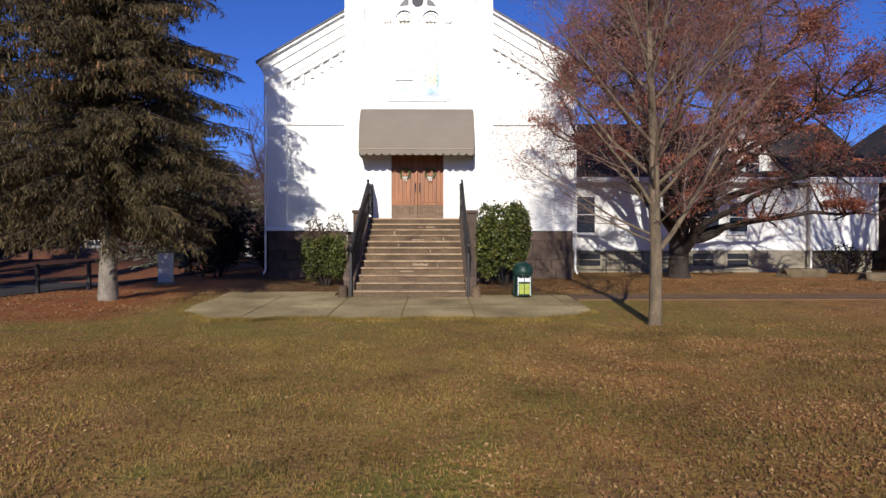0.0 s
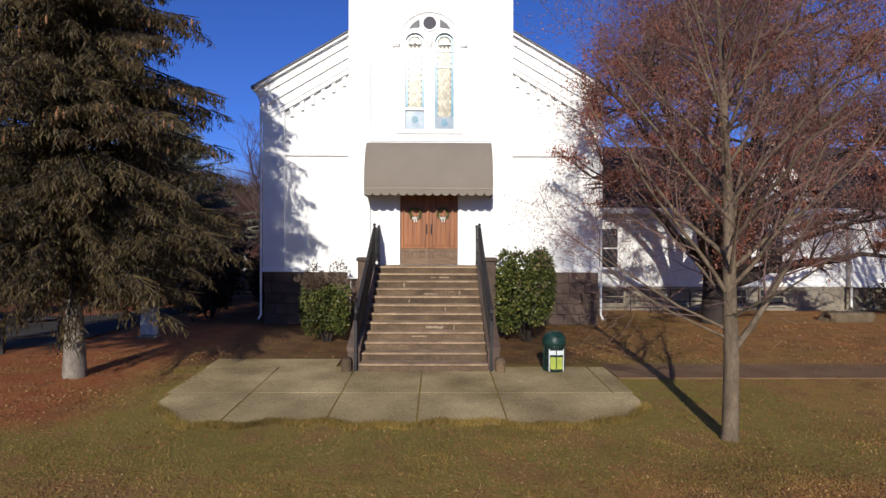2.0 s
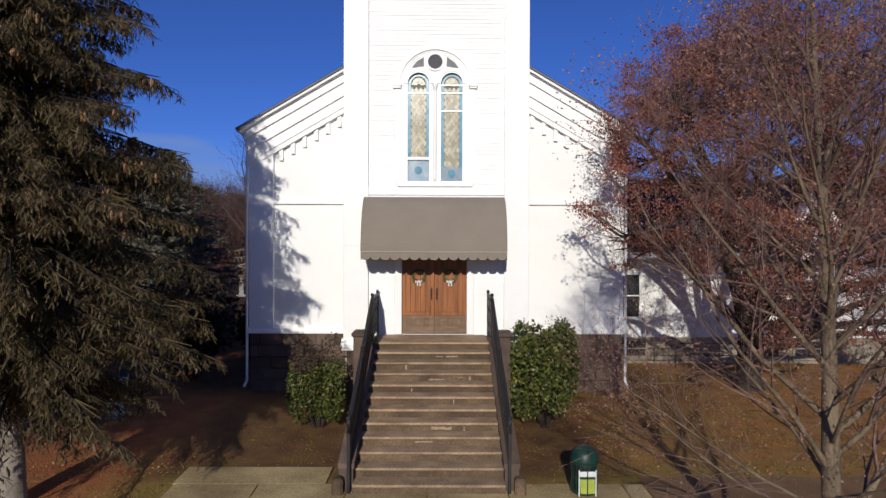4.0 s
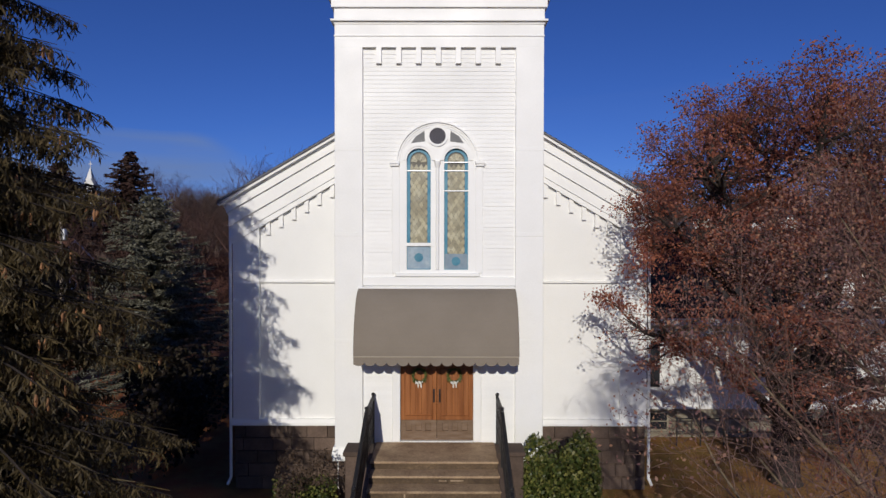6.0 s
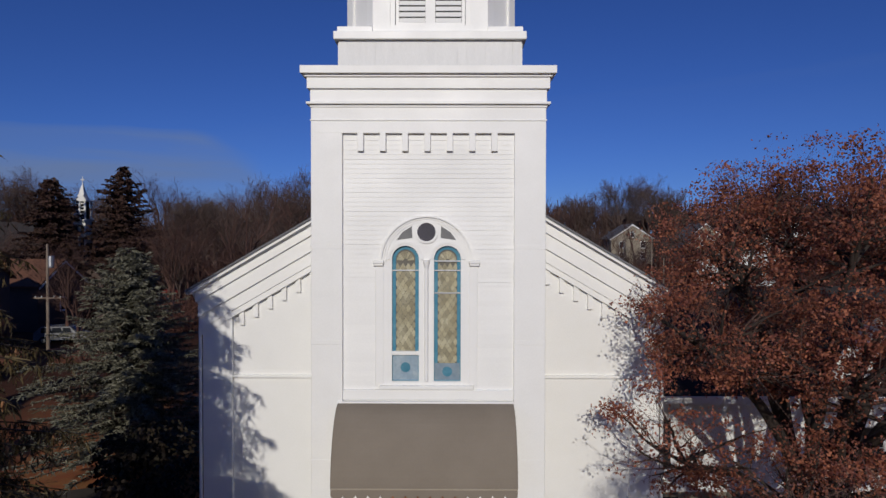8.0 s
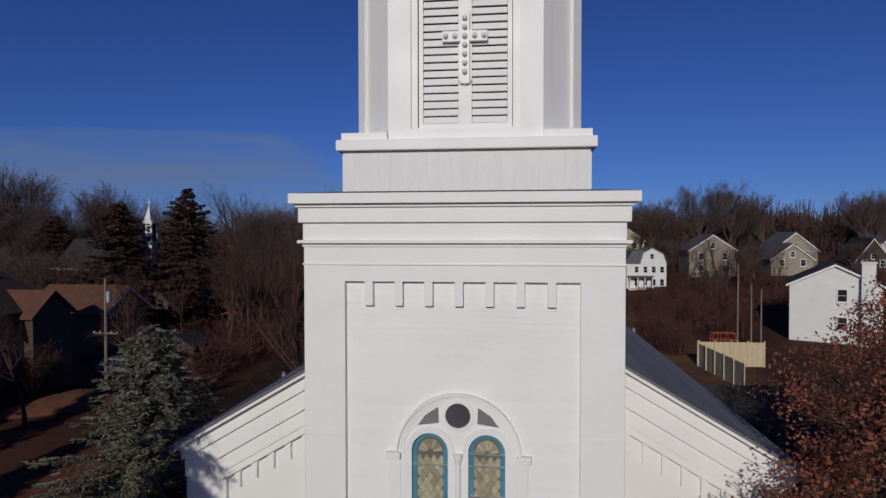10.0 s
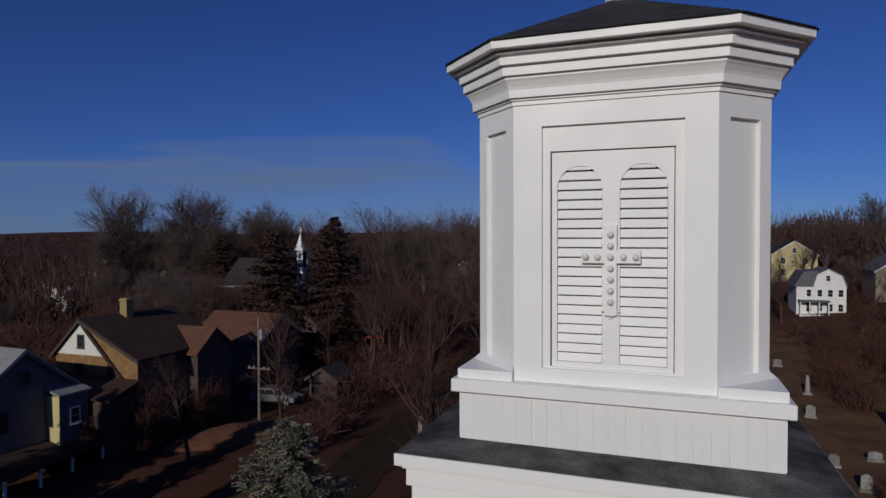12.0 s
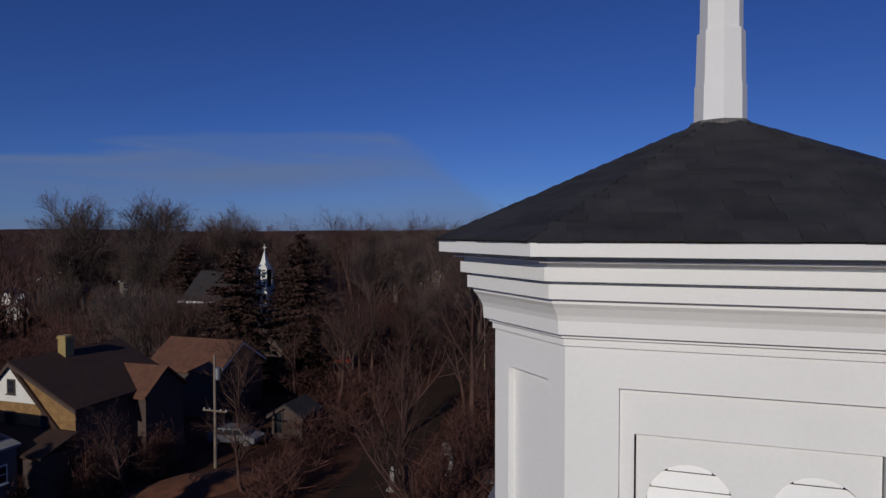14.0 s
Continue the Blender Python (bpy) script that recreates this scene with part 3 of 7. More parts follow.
J = 0.016
for a, b, corner in ((-4.8, -3.3, "a"), (-3.3, -1.6, ""), (-1.6, -0.12, ""), (-0.12, 1.36, ""), (1.36, 3.92, "b")):
    slab(a + J, b - J, -8.82, -7.01, random.uniform(-0.008, 0.004), corner)
for a, b in ((-4.9, -3.3), (-3.3, -1.6), (-1.6, -0.12), (-0.12, 1.36), (1.36, 3.55), (3.55, 3.95)):
    slab(a + J, b - J, -6.99, -4.91, random.uniform(-0.008, 0.004))
slab(-4.95 + J, -2.05, -4.89, -4.1, -0.008)
walkm = Mesh()
walkm.box(3.97, 34, -5.95, -4.5, -0.1, 0.012)
single("footpath", walkm, pm("leaf_stained_concrete", (0.20, 0.12, 0.06), (0.13, 0.066, 0.03), 0.95, 1.2, 20, 0.4, dirt=0.15), "narrow concrete path strewn with leaves across the lawn", "path", kind="structure")
lot = Mesh()
for i in range(12):
    for j in range(8):
        xa, xb, ya, yb = -34 + 2 * i, -32 + 2 * i, -1.5 + 1.5 * j, 1.5 * j
        lot.poly([(x, y, ground_z(x, y) + 0.03) for x, y in ((xa, ya), (xb, ya), (xb, yb), (xa, yb))])
single("asphalt_lot", lot, ASPHALT, "grey asphalt drive beside the church", "road", kind="structure")
road = Mesh()
for i in range(120):
    ya, yb = 21 + 1.5 * i, 22.5 + 1.5 * i
    def rx(y):
        return -16.0 - 0.0815 * y

    def edge(y, k):
        return 2.1 + 0.9 * noise.noise(Vector((y * 0.37, 9.0 * k, 2)))
    road.poly([(x, y, ground_z(x, y) + 0.05) for x, y in ((rx(ya) - edge(ya, 1), ya), (rx(ya) + edge(ya, 2), ya), (rx(yb) + edge(yb, 2), yb), (rx(yb) - edge(yb, 1), yb))])
single("road", road, pm("old_dark_asphalt", (0.030, 0.020, 0.015), (0.052, 0.032, 0.023), 0.95, 0.4, 30, 0.3, dirt=0.25, spec=0.05), "dark asphalt side street running into the woods", "road", kind="structure")

# ---- church ----
church = thing("church", "white clapboard church with a square tower and louvred belfry", "church")
PIL, PY = 2.47, -0.10   # tower half width, face of the pilasters
PAN = 1.81

# tower shaft
m = Mesh()
plate(m, -2.42, 2.42, 1.0, 11.6, 0.0, 0.22, [(-0.05, 0.87, 2.13, 4.75, False), (-0.04, 0.90, 6.16, 8.78, True)])
m.box(-2.42, -2.2, 0.22, 4.8, 1.0, 12.4)
m.box(2.2, 2.42, 0.22, 4.8, 1.0, 12.4)
m.box(-2.2, 2.2, 4.6, 4.8, 1.0, 12.4)
part("tower_wall", m, WHITE, church)
# black sheet and floor put the tower's inner shade into their colour
m = Mesh()
m.box(-2.19, 2.19, 1.2, 1.25, 1.0, 12.3)
part("dark_lining", m, DARK, church)
m = Mesh()
m.box(-2.19, 2.19, 0.23, 1.19, 1.95, 2.11)
part("vestibule_floor", m, DARK, church)
for s in (-1, 1):
    m = Mesh()
    a, b = sorted((s * PAN, s * PIL))
    m.box(a, b, PY, 0.0, 2.0, 11.5, 0.008)
    part("corner_pilaster", m, WHITE_TRIM, church)
    m = Mesh()
    a, b = sorted((s * (PIL - 0.12), s * PIL))
    m.box(a, b, 0.004, 4.9, 2.0, 11.5)
    part("side_pilaster", m, WHITE_TRIM, church)
    m = Mesh()
    a, b = sorted((s * (PAN - 0.02), s * (PIL + 0.06)))
    m.loft([[(a, PY - 0.09, z), (b, PY - 0.09, z), (b, 0.3, z), (a, 0.3, z)] if z < 1.9 else [(a + 0.02, PY - 0.02, z), (b - 0.02, PY - 0.02, z), (b - 0.02, 0.28, z), (a + 0.02, 0.28, z)] for z in (1.72, 1.86, 2.02)])
    part("pilaster_base", m, WHITE_TRIM, church)
# frieze and cornice, band over band
for name, p, z0, z1 in (("frieze", 0.0, 11.49, 12.03), ("frieze_bead", 0.018, 11.745, 11.775), ("moulding", 0.02, 12.03, 12.085), ("moulding_lip", 0.085, 12.085, 12.135),
                        ("upper_frieze", 0.012, 12.135, 12.44), ("bed_moulding", 0.07, 12.41, 12.645), ("soffit", 0.11, 12.645, 12.70), ("cornice_fascia", 0.19, 12.70, 12.858)):
    m = Mesh()
    m.box(-PIL - p, PIL + p, PY - p, 4.94 + p, z0, z1, 0.006)
    part(name, m, WHITE_TRIM, church)
m = Mesh()
q0, q1 = PIL + 0.18, 2.02
m.loft([[(-q0, PY - 0.17, 12.862), (q0, PY - 0.17, 12.862), (q0, 5.1, 12.862), (-q0, 5.1, 12.862)],
        [(-q1, 0.40, 12.93), (q1, 0.40, 12.93), (q1, 4.44, 12.93), (-q1, 4.44, 12.93)]])
part("tower_deck", m, FLASHING, church, "weathered dark flashing on the tower ledge")
corbel = Mesh()
corbel.box(-0.065, 0.065, PY, 0.0, -0.38, 0.0, 0.006)
corbel = corbel.mesh("corbel")
corbel.materials.append(WHITE_TRIM)
for k in range(7):
    piece("corbel", corbel, church, (-1.43 + 0.47 * k, 0, 11.495))
for z, p in ((9.1, 0.004), (7.08, 0.004), (4.55, 0.004)):
    for s in (-1, 1):
        m = Mesh()
        a, b = sorted((s * (PAN + 0.004), s * (PIL + 0.01)))
        m.box(a, b, PY - p, PY + 0.03, z - 0.05, z + 0.05, 0.01)
        part("pilaster_band", m, WHITE_TRIM, church)

# tower window: two lancets and a roundel under one arch
WX, WS = -0.04, 8.78
m = Mesh()
plate(m, WX - 0.90, WX + 0.90, 6.16, WS, -0.02, 0.12, [(WX - 0.445, 0.285, 6.24, 8.84, True), (WX + 0.445, 0.285, 6.24, 8.84, True)], (WX, 0.90, WS))
for s in (-1, 1):
    arch_ring(m, WX + s * 0.445, 8.84, 0.285, 0.33, -0.035, 0.05)
    arch_ring(m, WX + s * 0.445, 8.84, 0.33, 0.385, -0.05, 0.05)
arch_ring(m, WX, 9.415, 0.195, 0.245, -0.055, 0.05, 0, 360, 32)
arch_ring(m, WX, WS, 0.85, 0.90, -0.04, 0.05)
win = part("window_tracery", m, WHITE_TRIM, church, "white tracery of a twin arched window")
m = Mesh()
arch_ring(m, WX, WS, 0.90, 0.945, -0.06, 0.0)
arch_ring(m, WX, WS, 0.945, 0.98, -0.10, 0.0)
part("hood_mould", m, WHITE_TRIM, win)
m = Mesh()
m.tube((WX, -0.03, 6.25), (WX, -0.03, 8.7), 0.045, 0.045, 12)
m.lathe(WX, -0.03, [(0.045, 8.66), (0.075, 8.76), (0.08, 8.82)], 12)
part("mullion_column", m, WHITE_TRIM, win, smooth=False)
m = Mesh()
disc(m, WX, 9.415, 0.20, -0.03, -0.021)
part("roundel", m, ROUNDEL, win, "dark round pane")
SPANDREL = pm("spandrel_grey", (0.20, 0.20, 0.20), (0.16, 0.16, 0.16), 0.7)
for s in (-1, 1):
    m = Mesh()
    m.prism([(WX + s * 0.30, 9.29), (WX + s * 0.63, 9.245), (WX + s * 0.51, 9.41), (WX + s * 0.31, 9.54)], "y", -0.027, -0.021)
    part("spandrel", m, SPANDREL, win, "dark spandrel pane")
m = Mesh()
m.box(WX - 1.0, WX + 1.0, -0.10, 0.0, 6.08, 6.16, 0.01)
part("sill", m, WHITE_TRIM, win)
m = Mesh()
m.box(-PAN, PAN, -0.06, 0.0, 5.86, 6.07, 0.01)
part("apron_board", m, WHITE_TRIM, win)
for s in (-1, 1):
    m = Mesh()
    a, b = sorted((WX + s * 0.90, WX + s * 1.13))
    m.box(a, b, -0.11, 0.0, 8.75, 8.82, 0.006)
    m.box(a + 0.012, b - 0.012, -0.085, 0.0, 8.70, 8.75, 0.006)
    part("impost", m, WHITE_TRIM, win)
    m = Mesh()
    a, b = sorted((WX + s * 0.90, WX + s * 1.08))
    m.box(a, b, -0.03, 0.0, 6.16, 8.70, 0.006)
    part("jamb_casing", m, WHITE_TRIM, win)
# the glass of each lancet: a blue border, straw-coloured quarries, a fan in the head
quarry = Mesh()
quarry.prism([(0, -0.085), (0.055, 0), (0, 0.085), (-0.055, 0)], "y", -0.004, 0.004)
quarry = quarry.mesh("quarry")
quarry.materials.append(AMBER_GLASS)
for s in (-1, 1):
    cx = WX + s * 0.445
    m = Mesh()
    plate(m, cx - 0.285, cx + 0.285, 6.24, 9.14, 0.055, 0.065, [(cx, 0.205, 6.36, 8.84, True)], (cx, 0.285, 8.84))
    light = part("lancet", m, BLUE_GLASS, church, "leaded stained glass light with teal blue border")
    m = Mesh()
    m.box(cx - 0.205, cx + 0.205, 0.075, 0.085, 6.34, 9.06)
    part("lead_ground", m, LEAD, light)
    for i in range(-2, 3):
        for j in range(-1, 16):
            for o in (0, 1):
                qx, qz = cx + 0.116 * (i + 0.5 * o), 6.45 + 0.178 * (j + 0.5 * o)
                if abs(qx - cx) < 0.185 and 6.36 < qz < 8.72:
                    ob = piece("quarry", quarry, light, (qx, 0.068, qz))
    for k in range(7):
        a, b = radians(6 + 24.3 * k), radians(28 + 24.3 * k)
        m = Mesh()
        m.prism([(cx + 0.05 * math.cos(a), 8.80 + 0.05 * math.sin(a)), (cx + 0.19 * math.cos(a), 8.80 + 0.21 * math.sin(a)),
                 (cx + 0.19 * math.cos(b), 8.80 + 0.21 * math.sin(b)), (cx + 0.05 * math.cos(b), 8.80 + 0.05 * math.sin(b))], "y", 0.062, 0.07)
        part("fan_pane", m, AMBER_GLASS, light)
    for z in ((8.60,) if s < 0 else (8.80, 8.60, 8.12)):
        m = Mesh()
        m.box(cx - 0.3, cx + 0.3, 0.03, 0.054, z - 0.012, z + 0.012)
        part("saddle_bar", m, STEEL, light)
    if s < 0:
        m = Mesh()
        m.box(cx - 0.34, cx + 0.32, -0.01, 0.05, 6.80, 6.88, 0.006)
        part("transom", m, WHITE_TRIM, light)
    m = Mesh()
    m.box(cx - 0.27, cx + 0.27, 0.045, 0.054, 6.26, 6.79 if s < 0 else 6.62)
    part("lower_pane", m, SKY_GLASS, light, "pale blue lower pane")
    m = Mesh()
    disc(m, cx, 6.53 if s < 0 else 6.44, 0.105, 0.036, 0.046)
    part("medallion", m, BLUE_GLASS, light, "round teal medallion")

# doorway
DX = -0.05
for s in (-1, 1):
    x0, x1 = sorted((DX + s * 0.005, DX + s * 0.87))
    m = Mesh()
    plate(m, x0, x1, 2.14, 2.62, 0.07, 0.14, [(c, 0.07, 2.36, 2.54, False) for c in (x0 + 0.2, (x0 + x1) / 2, x1 - 0.2)])
    leaf = part("door_leaf", m, OAK_WORN, church, "varnished oak door leaf with weathered grey bottom rail")
    for k in range(5):
        m = Mesh()
        w = (x1 - x0 - 0.2) / 5
        m.box(x0 + 0.1 + k * w + 0.0015, x0 + 0.1 + (k + 1) * w - 0.0015, 0.10, 0.14, 2.72, 4.6, 0.004)
        part("plank", m, OAK, leaf)
    for a, b in ((x0, x0 + 0.1), (x1 - 0.1, x1)):
        m = Mesh()
        m.box(a, b, 0.07, 0.14, 2.622, 4.72, 0.006)
        part("stile", m, OAK, leaf)
    for z0, z1, mm in ((2.62, 2.72, OAK), (3.72, 3.84, OAK), (4.6, 4.74, OAK)):
        m = Mesh()
        m.box(x0 + 0.1, x1 - 0.1, 0.08, 0.14, z0, z1, 0.006)
        part("rail", m, mm, leaf)
    for c in (x0 + 0.2, (x0 + x1) / 2, x1 - 0.2):
        m = Mesh()
        m.box(c - 0.07, c + 0.07, 0.095, 0.13, 2.36, 2.54, 0.01)
        part("sunk_panel", m, OAK_WORN, leaf)
    m = Mesh()
    hx = DX + s * 0.07
    m.tube((hx, 0.05, 3.1), (hx, 0.05, 3.32), 0.012, 0.012, 8, True)
    m.box(hx - 0.02, hx + 0.02, 0.05, 0.07, 3.05, 3.37, 0.004)
    part("pull_handle", m, IRON, leaf, "dark iron pull")
for s in (-1, 1):
    m = Mesh()
    a, b = sorted((DX + s * 0.87, DX + s * 1.06))
    m.box(a, b, -0.05, 0.1, 2.13, 4.8, 0.008)
    part("door_casing", m, WHITE_TRIM, church)
m = Mesh()
m.box(DX - 1.06, DX + 1.06, -0.05, 0.1, 4.8, 5.0, 0.008)
part("door_head", m, WHITE_TRIM, church)
for s in (-1, 1):
    wreath = thing("wreath", "small green door wreath with a pale ribbon bow", "wreath", "door wreaths", (DX + s * 0.42, 0.06, 3.70))
    m = Mesh()
    rr = random.Random(5 + s)
    for k in range(260):
        a = rr.uniform(0, 2 * math.pi)
        c = Vector((0.13 * math.cos(a), -0.015, 0.13 * math.sin(a)))
        d = Vector((math.cos(a + rr.uniform(-1.4, 1.4)), rr.uniform(-0.6, 0.1), math.sin(a + rr.uniform(-1.4, 1.4)))) * 0.075
        u = d.cross(Vector((0, 1, 0))).normalized() * 0.012
        m.poly([c - u, c + u, c + d])
    part("greenery", m, RHODO, wreath)
    m = Mesh()
    for a0, a1 in ((-0.09, 0.0), (0.0, 0.09)):
        m.prism([(a0, -0.12), (a1, -0.16), (a1, -0.11), (a0, -0.2)], "y", -0.08, -0.06)
    for a0 in (-0.05, 0.02):
        m.prism([(a0, -0.15), (a0 + 0.035, -0.15), (a0 + 0.04, -0.29), (a0 + 0.012, -0.27)], "y", -0.075, -0.065)
    part("bow", m, STUCCO, wreath, "pale ribbon bow")

# wings of the nave front
RS = 0.583


def rake(x):
    return 9.81 + (2.96 - abs(x)) * RS


NF = 2.47
m = Mesh()
m.prism([(-5.7, 1.0), (5.7, 1.0), (5.7, rake(5.7) - 0.05), (0, rake(0) - 0.05), (-5.7, rake(5.7) - 0.05)], "y", NF + 0.03, NF + 0.25)
part("nave_front", m, WHITE, church)
m = Mesh()
m.box(-5.7, -5.45, NF + 0.25, 24, 1.0, 7.9)
part("nave_side_wall", m, WHITE, church)
m = Mesh()
m.box(5.45, 5.7, NF + 0.25, 24, 1.0, 7.9)
part("nave_side_wall", m, WHITE, church)
m = Mesh()
m.prism([(-5.45, 1.0), (5.45, 1.0), (5.45, 7.9), (0, rake(0) - 0.2), (-5.45, 7.9)], "y", 23.8, 24)
part("nave_back_wall", m, WHITE, church)
for s in (-1, 1):
    m = Mesh()
    m.prism([(s * 2.4, 1.9), (s * 5.0, 1.9), (s * 5.0, rake(5.0) - 1.32), (s * 2.4, rake(2.4) - 1.32)], "y", NF, NF + 0.028)
    part("wing_panel", m, WHITE, church)
    m = Mesh()
    a, b = sorted((s * 5.0, s * 5.74))
    m.box(a, b, NF - 0.11, NF + 0.03, 1.95, rake(5.0) - 1.1, 0.008)
    part("wing_pilaster", m, WHITE_TRIM, church)
    for name, d0, d1, y0, x1 in (("rake_fascia", 0.055, 0.17, 2.0, 5.98), ("rake_soffit", 0.17, 0.20, 2.10, 5.9), ("rake_bed", 0.20, 0.45, 2.15, 5.84), ("rake_band", 0.45, 0.84, 2.22, 5.80), ("rake_lower_band", 0.84, 1.17, 2.29, 5.78), ("rake_frieze", 1.17, 1.335, 2.325, 5.77)):
        m = Mesh()
        m.prism([(s * 2.3, rake(2.3) - d0), (s * x1, rake(x1) - d0), (s * x1, rake(x1) - d1), (s * 2.3, rake(2.3) - d1)], "y", y0, NF + 0.04)
        part(name, m, WHITE_TRIM, church)
    c = Mesh()
    c.prism([(-0.06, 0.02 - 0.06 * RS * -s), (0.06, 0.02 + 0.06 * RS * -s), (0.06, -0.345), (-0.06, -0.345)], "y", NF - 0.09, NF)
    c = c.mesh("corbel")
    c.materials.append(WHITE_TRIM)
    for k in range(7):
        x = 4.74 - 0.356 * k
        piece("corbel", c, church, (s * x - 0.03, 0, rake(x) - 1.335))
    m = Mesh()
    a, b = sorted((s * 2.4, s * 5.0))
    m.box(a, b, NF - 0.08, NF + 0.02, 5.76, 5.83, 0.006)
    part("string_course", m, WHITE_TRIM, church)
    m = Mesh()
    a, b = sorted((s * 2.4, s * 5.8))
    m.loft([[(a, NF - e, z), (b, NF - e, z), (b, NF + 0.05, z), (a, NF + 0.05, z)] for e, z in ((0.16, 1.80), (0.16, 1.86), (0.10, 1.96))])
    part("water_table", m, WHITE_TRIM, church)
    # rainwater pipe at the corner
    m = Mesh()
    m.tube((s * 5.80, 2.36, 0.35), (s * 5.80, 2.36, 7.6), 0.04, 0.04, 10, True)
    m.tube((s * 5.80, 2.36, 7.6), (s * 5.93, 2.2, 7.95), 0.04, 0.04, 10, True)
    m.tube((s * 5.80, 2.36, 0.35), (s * 5.84, 2.2, 0.2), 0.04, 0.04, 10, True)
    part("downspout", m, WHITE_TRIM, church)
    m = Mesh()
    a, b = sorted((s * 5.9, s * 6.02))
    m.box(a, b, 2.0, 24.2, rake(5.95) - 0.17, rake(5.95) - 0.05, 0.01)
    part("gutter", m, WHITE_TRIM, church)
    # roof slope laid in courses
    m = Mesh()
    n = 44
    for k in range(n):
        t0, t1 = 6.02 * (1 - k / n), 6.02 * (1 - (k + 1) / n)
        e = 0.02
        m.poly([(s * t0, 1.94, rake(t0) - 0.035 + e), (s * t0, 24.2, rake(t0) - 0.035 + e), (s * t1, 24.2, rake(t1) - 0.035), (s * t1, 1.94, rake(t1) - 0.035)])
        m.poly([(s * t0, 1.94, rake(t0) - 0.035), (s * t0, 24.2, rake(t0) - 0.035), (s * t0, 24.2, rake(t0) - 0.035 + e), (s * t0, 1.94, rake(t0) - 0.035 + e)])
    m.prism([(s * 6.02, rake(6.02) - 0.085), (s * 6.02, rake(6.02) - 0.035), (0, rake(0) - 0.035), (0, rake(0) - 0.085)], "y", 1.94, 24.2)
    part("roof_slope", m, GREY_ROOF, church, "grey shingled roof slope")

# brownstone foundation in coursed blocks
m = Mesh()
m.box(-5.72, 5.72, NF + 0.02, 24, -0.2, 1.05)
m.box(-2.4, 2.4, -0.03, 4.8, -0.2, 1.8)
m.box(-5.72, -2.3, NF + 0.02, NF + 0.2, 1.0, 1.8)
m.box(2.3, 5.72, NF + 0.02, NF + 0.2, 1.0, 1.8)
base = part("foundation", m, BROWNSTONE, church, "brownstone foundation")

# belfry base
BX, BY = 0.02, 2.42
m = Mesh()
m.box(BX - 1.99, BX + 1.99, 0.42, 4.42, 12.88, 13.58)
part("belfry_base", m, WHITE_BOARD, church)
vb = Mesh()
vb.box(-0.5, 0.5, -0.5, 0.5, -0.5, 0.5)
vb = vb.mesh("base_board")
vb.materials.append(WHITE_BOARD)
for k in range(20):
    w = 3.98 / 20
    piece("base_board", vb, church, (BX - 1.99 + (k + 0.5) * w, 0.41, 13.24), (w - 0.0012, 0.022, 0.68))
    piece("base_board", vb, church, (BX - 2.0, 0.44 + (k + 0.5) * w, 13.24), (0.022, w - 0.006, 0.68))
    piece("base_board", vb, church, (BX + 2.0, 0.44 + (k + 0.5) * w, 13.24), (0.022, w - 0.006, 0.68))
m = Mesh()
m.box(BX - 2.09, BX + 2.09, 0.30, 4.54, 13.585, 13.76, 0.012)
part("base_ledge", m, WHITE_TRIM, church)


def octagon(h, c, z):
    """A square of half width h with its corners cut back by c."""
    return [(BX + x, BY + y, z) for x, y in ((-h + c, -h), (h - c, -h), (h, -h + c), (h, h - c), (h - c, h), (-h + c, h), (-h, h - c), (-h, -h + c))]


HB, CB = 1.92, 0.66
for sx in (-1, 1):
    for sy in (-1, 1):
        m = Mesh()
        o = HB + 0.10
        tri = [(BX + sx * o, BY + sy * o), (BX + sx * (HB - CB), BY + sy * o), (BX + sx * (HB - CB), BY + sy * HB), (BX + sx * HB, BY + sy * (HB - CB)), (BX + sx * o, BY + sy * (HB - CB))]
        m.loft([[(x, y, 13.76) for x, y in tri], [(x, y, 13.88) for x, y in tri],
                [(x, y, 13.97 if k in (2, 3) else 13.885) for k, (x, y) in enumerate(tri)]])
        part("corner_block", m, WHITE_TRIM, church)
m = Mesh()
m.loft([octagon(HB - 0.16, 0.424, 13.7), octagon(HB - 0.16, 0.424, 17.5)])
part("belfry_core", m, WHITE, church)


def face_frames(name, cx, cy, ang, w, stile, z0, z1, zb, zt, depth):
    """Stiles and rails laid on one face of the belfry; ang is the way the face looks, in degrees."""
    r = Matrix.Rotation(radians(ang), 3, "Z")
    for x0, x1, a, b in ((-w / 2, -w / 2 + stile, z0, z1), (w / 2 - stile, w / 2, z0, z1), (-w / 2 + stile, w / 2 - stile, z0, zb), (-w / 2 + stile, w / 2 - stile, zt, z1)):
        mm = Mesh()
        pts = [r @ Vector((x, y, 0)) for x, y in ((x0, 0), (x1, 0), (x1, depth), (x0, depth))]
        mm.hexa([(cx + p.x, cy + p.y) for p in pts], a, b)
        part(name, mm, WHITE_TRIM, church)


for ang in (0, 90, 180, 270):
    d = Matrix.Rotation(radians(ang), 3, "Z") @ Vector((0, -HB, 0))
    face_frames("face_board", BX + d.x, BY + d.y, ang, 2 * (HB - CB), 0.38, 13.74, 17.48, 13.95, 17.15, 0.165)
    dd = HB - CB / 2
    d = Matrix.Rotation(radians(ang), 3, "Z") @ Vector((-dd, -dd, 0))
    face_frames("corner_board", BX + d.x, BY + d.y, ang - 45, CB * math.sqrt(2), 0.20, 13.80, 17.48, 13.95, 17.15, 0.09)

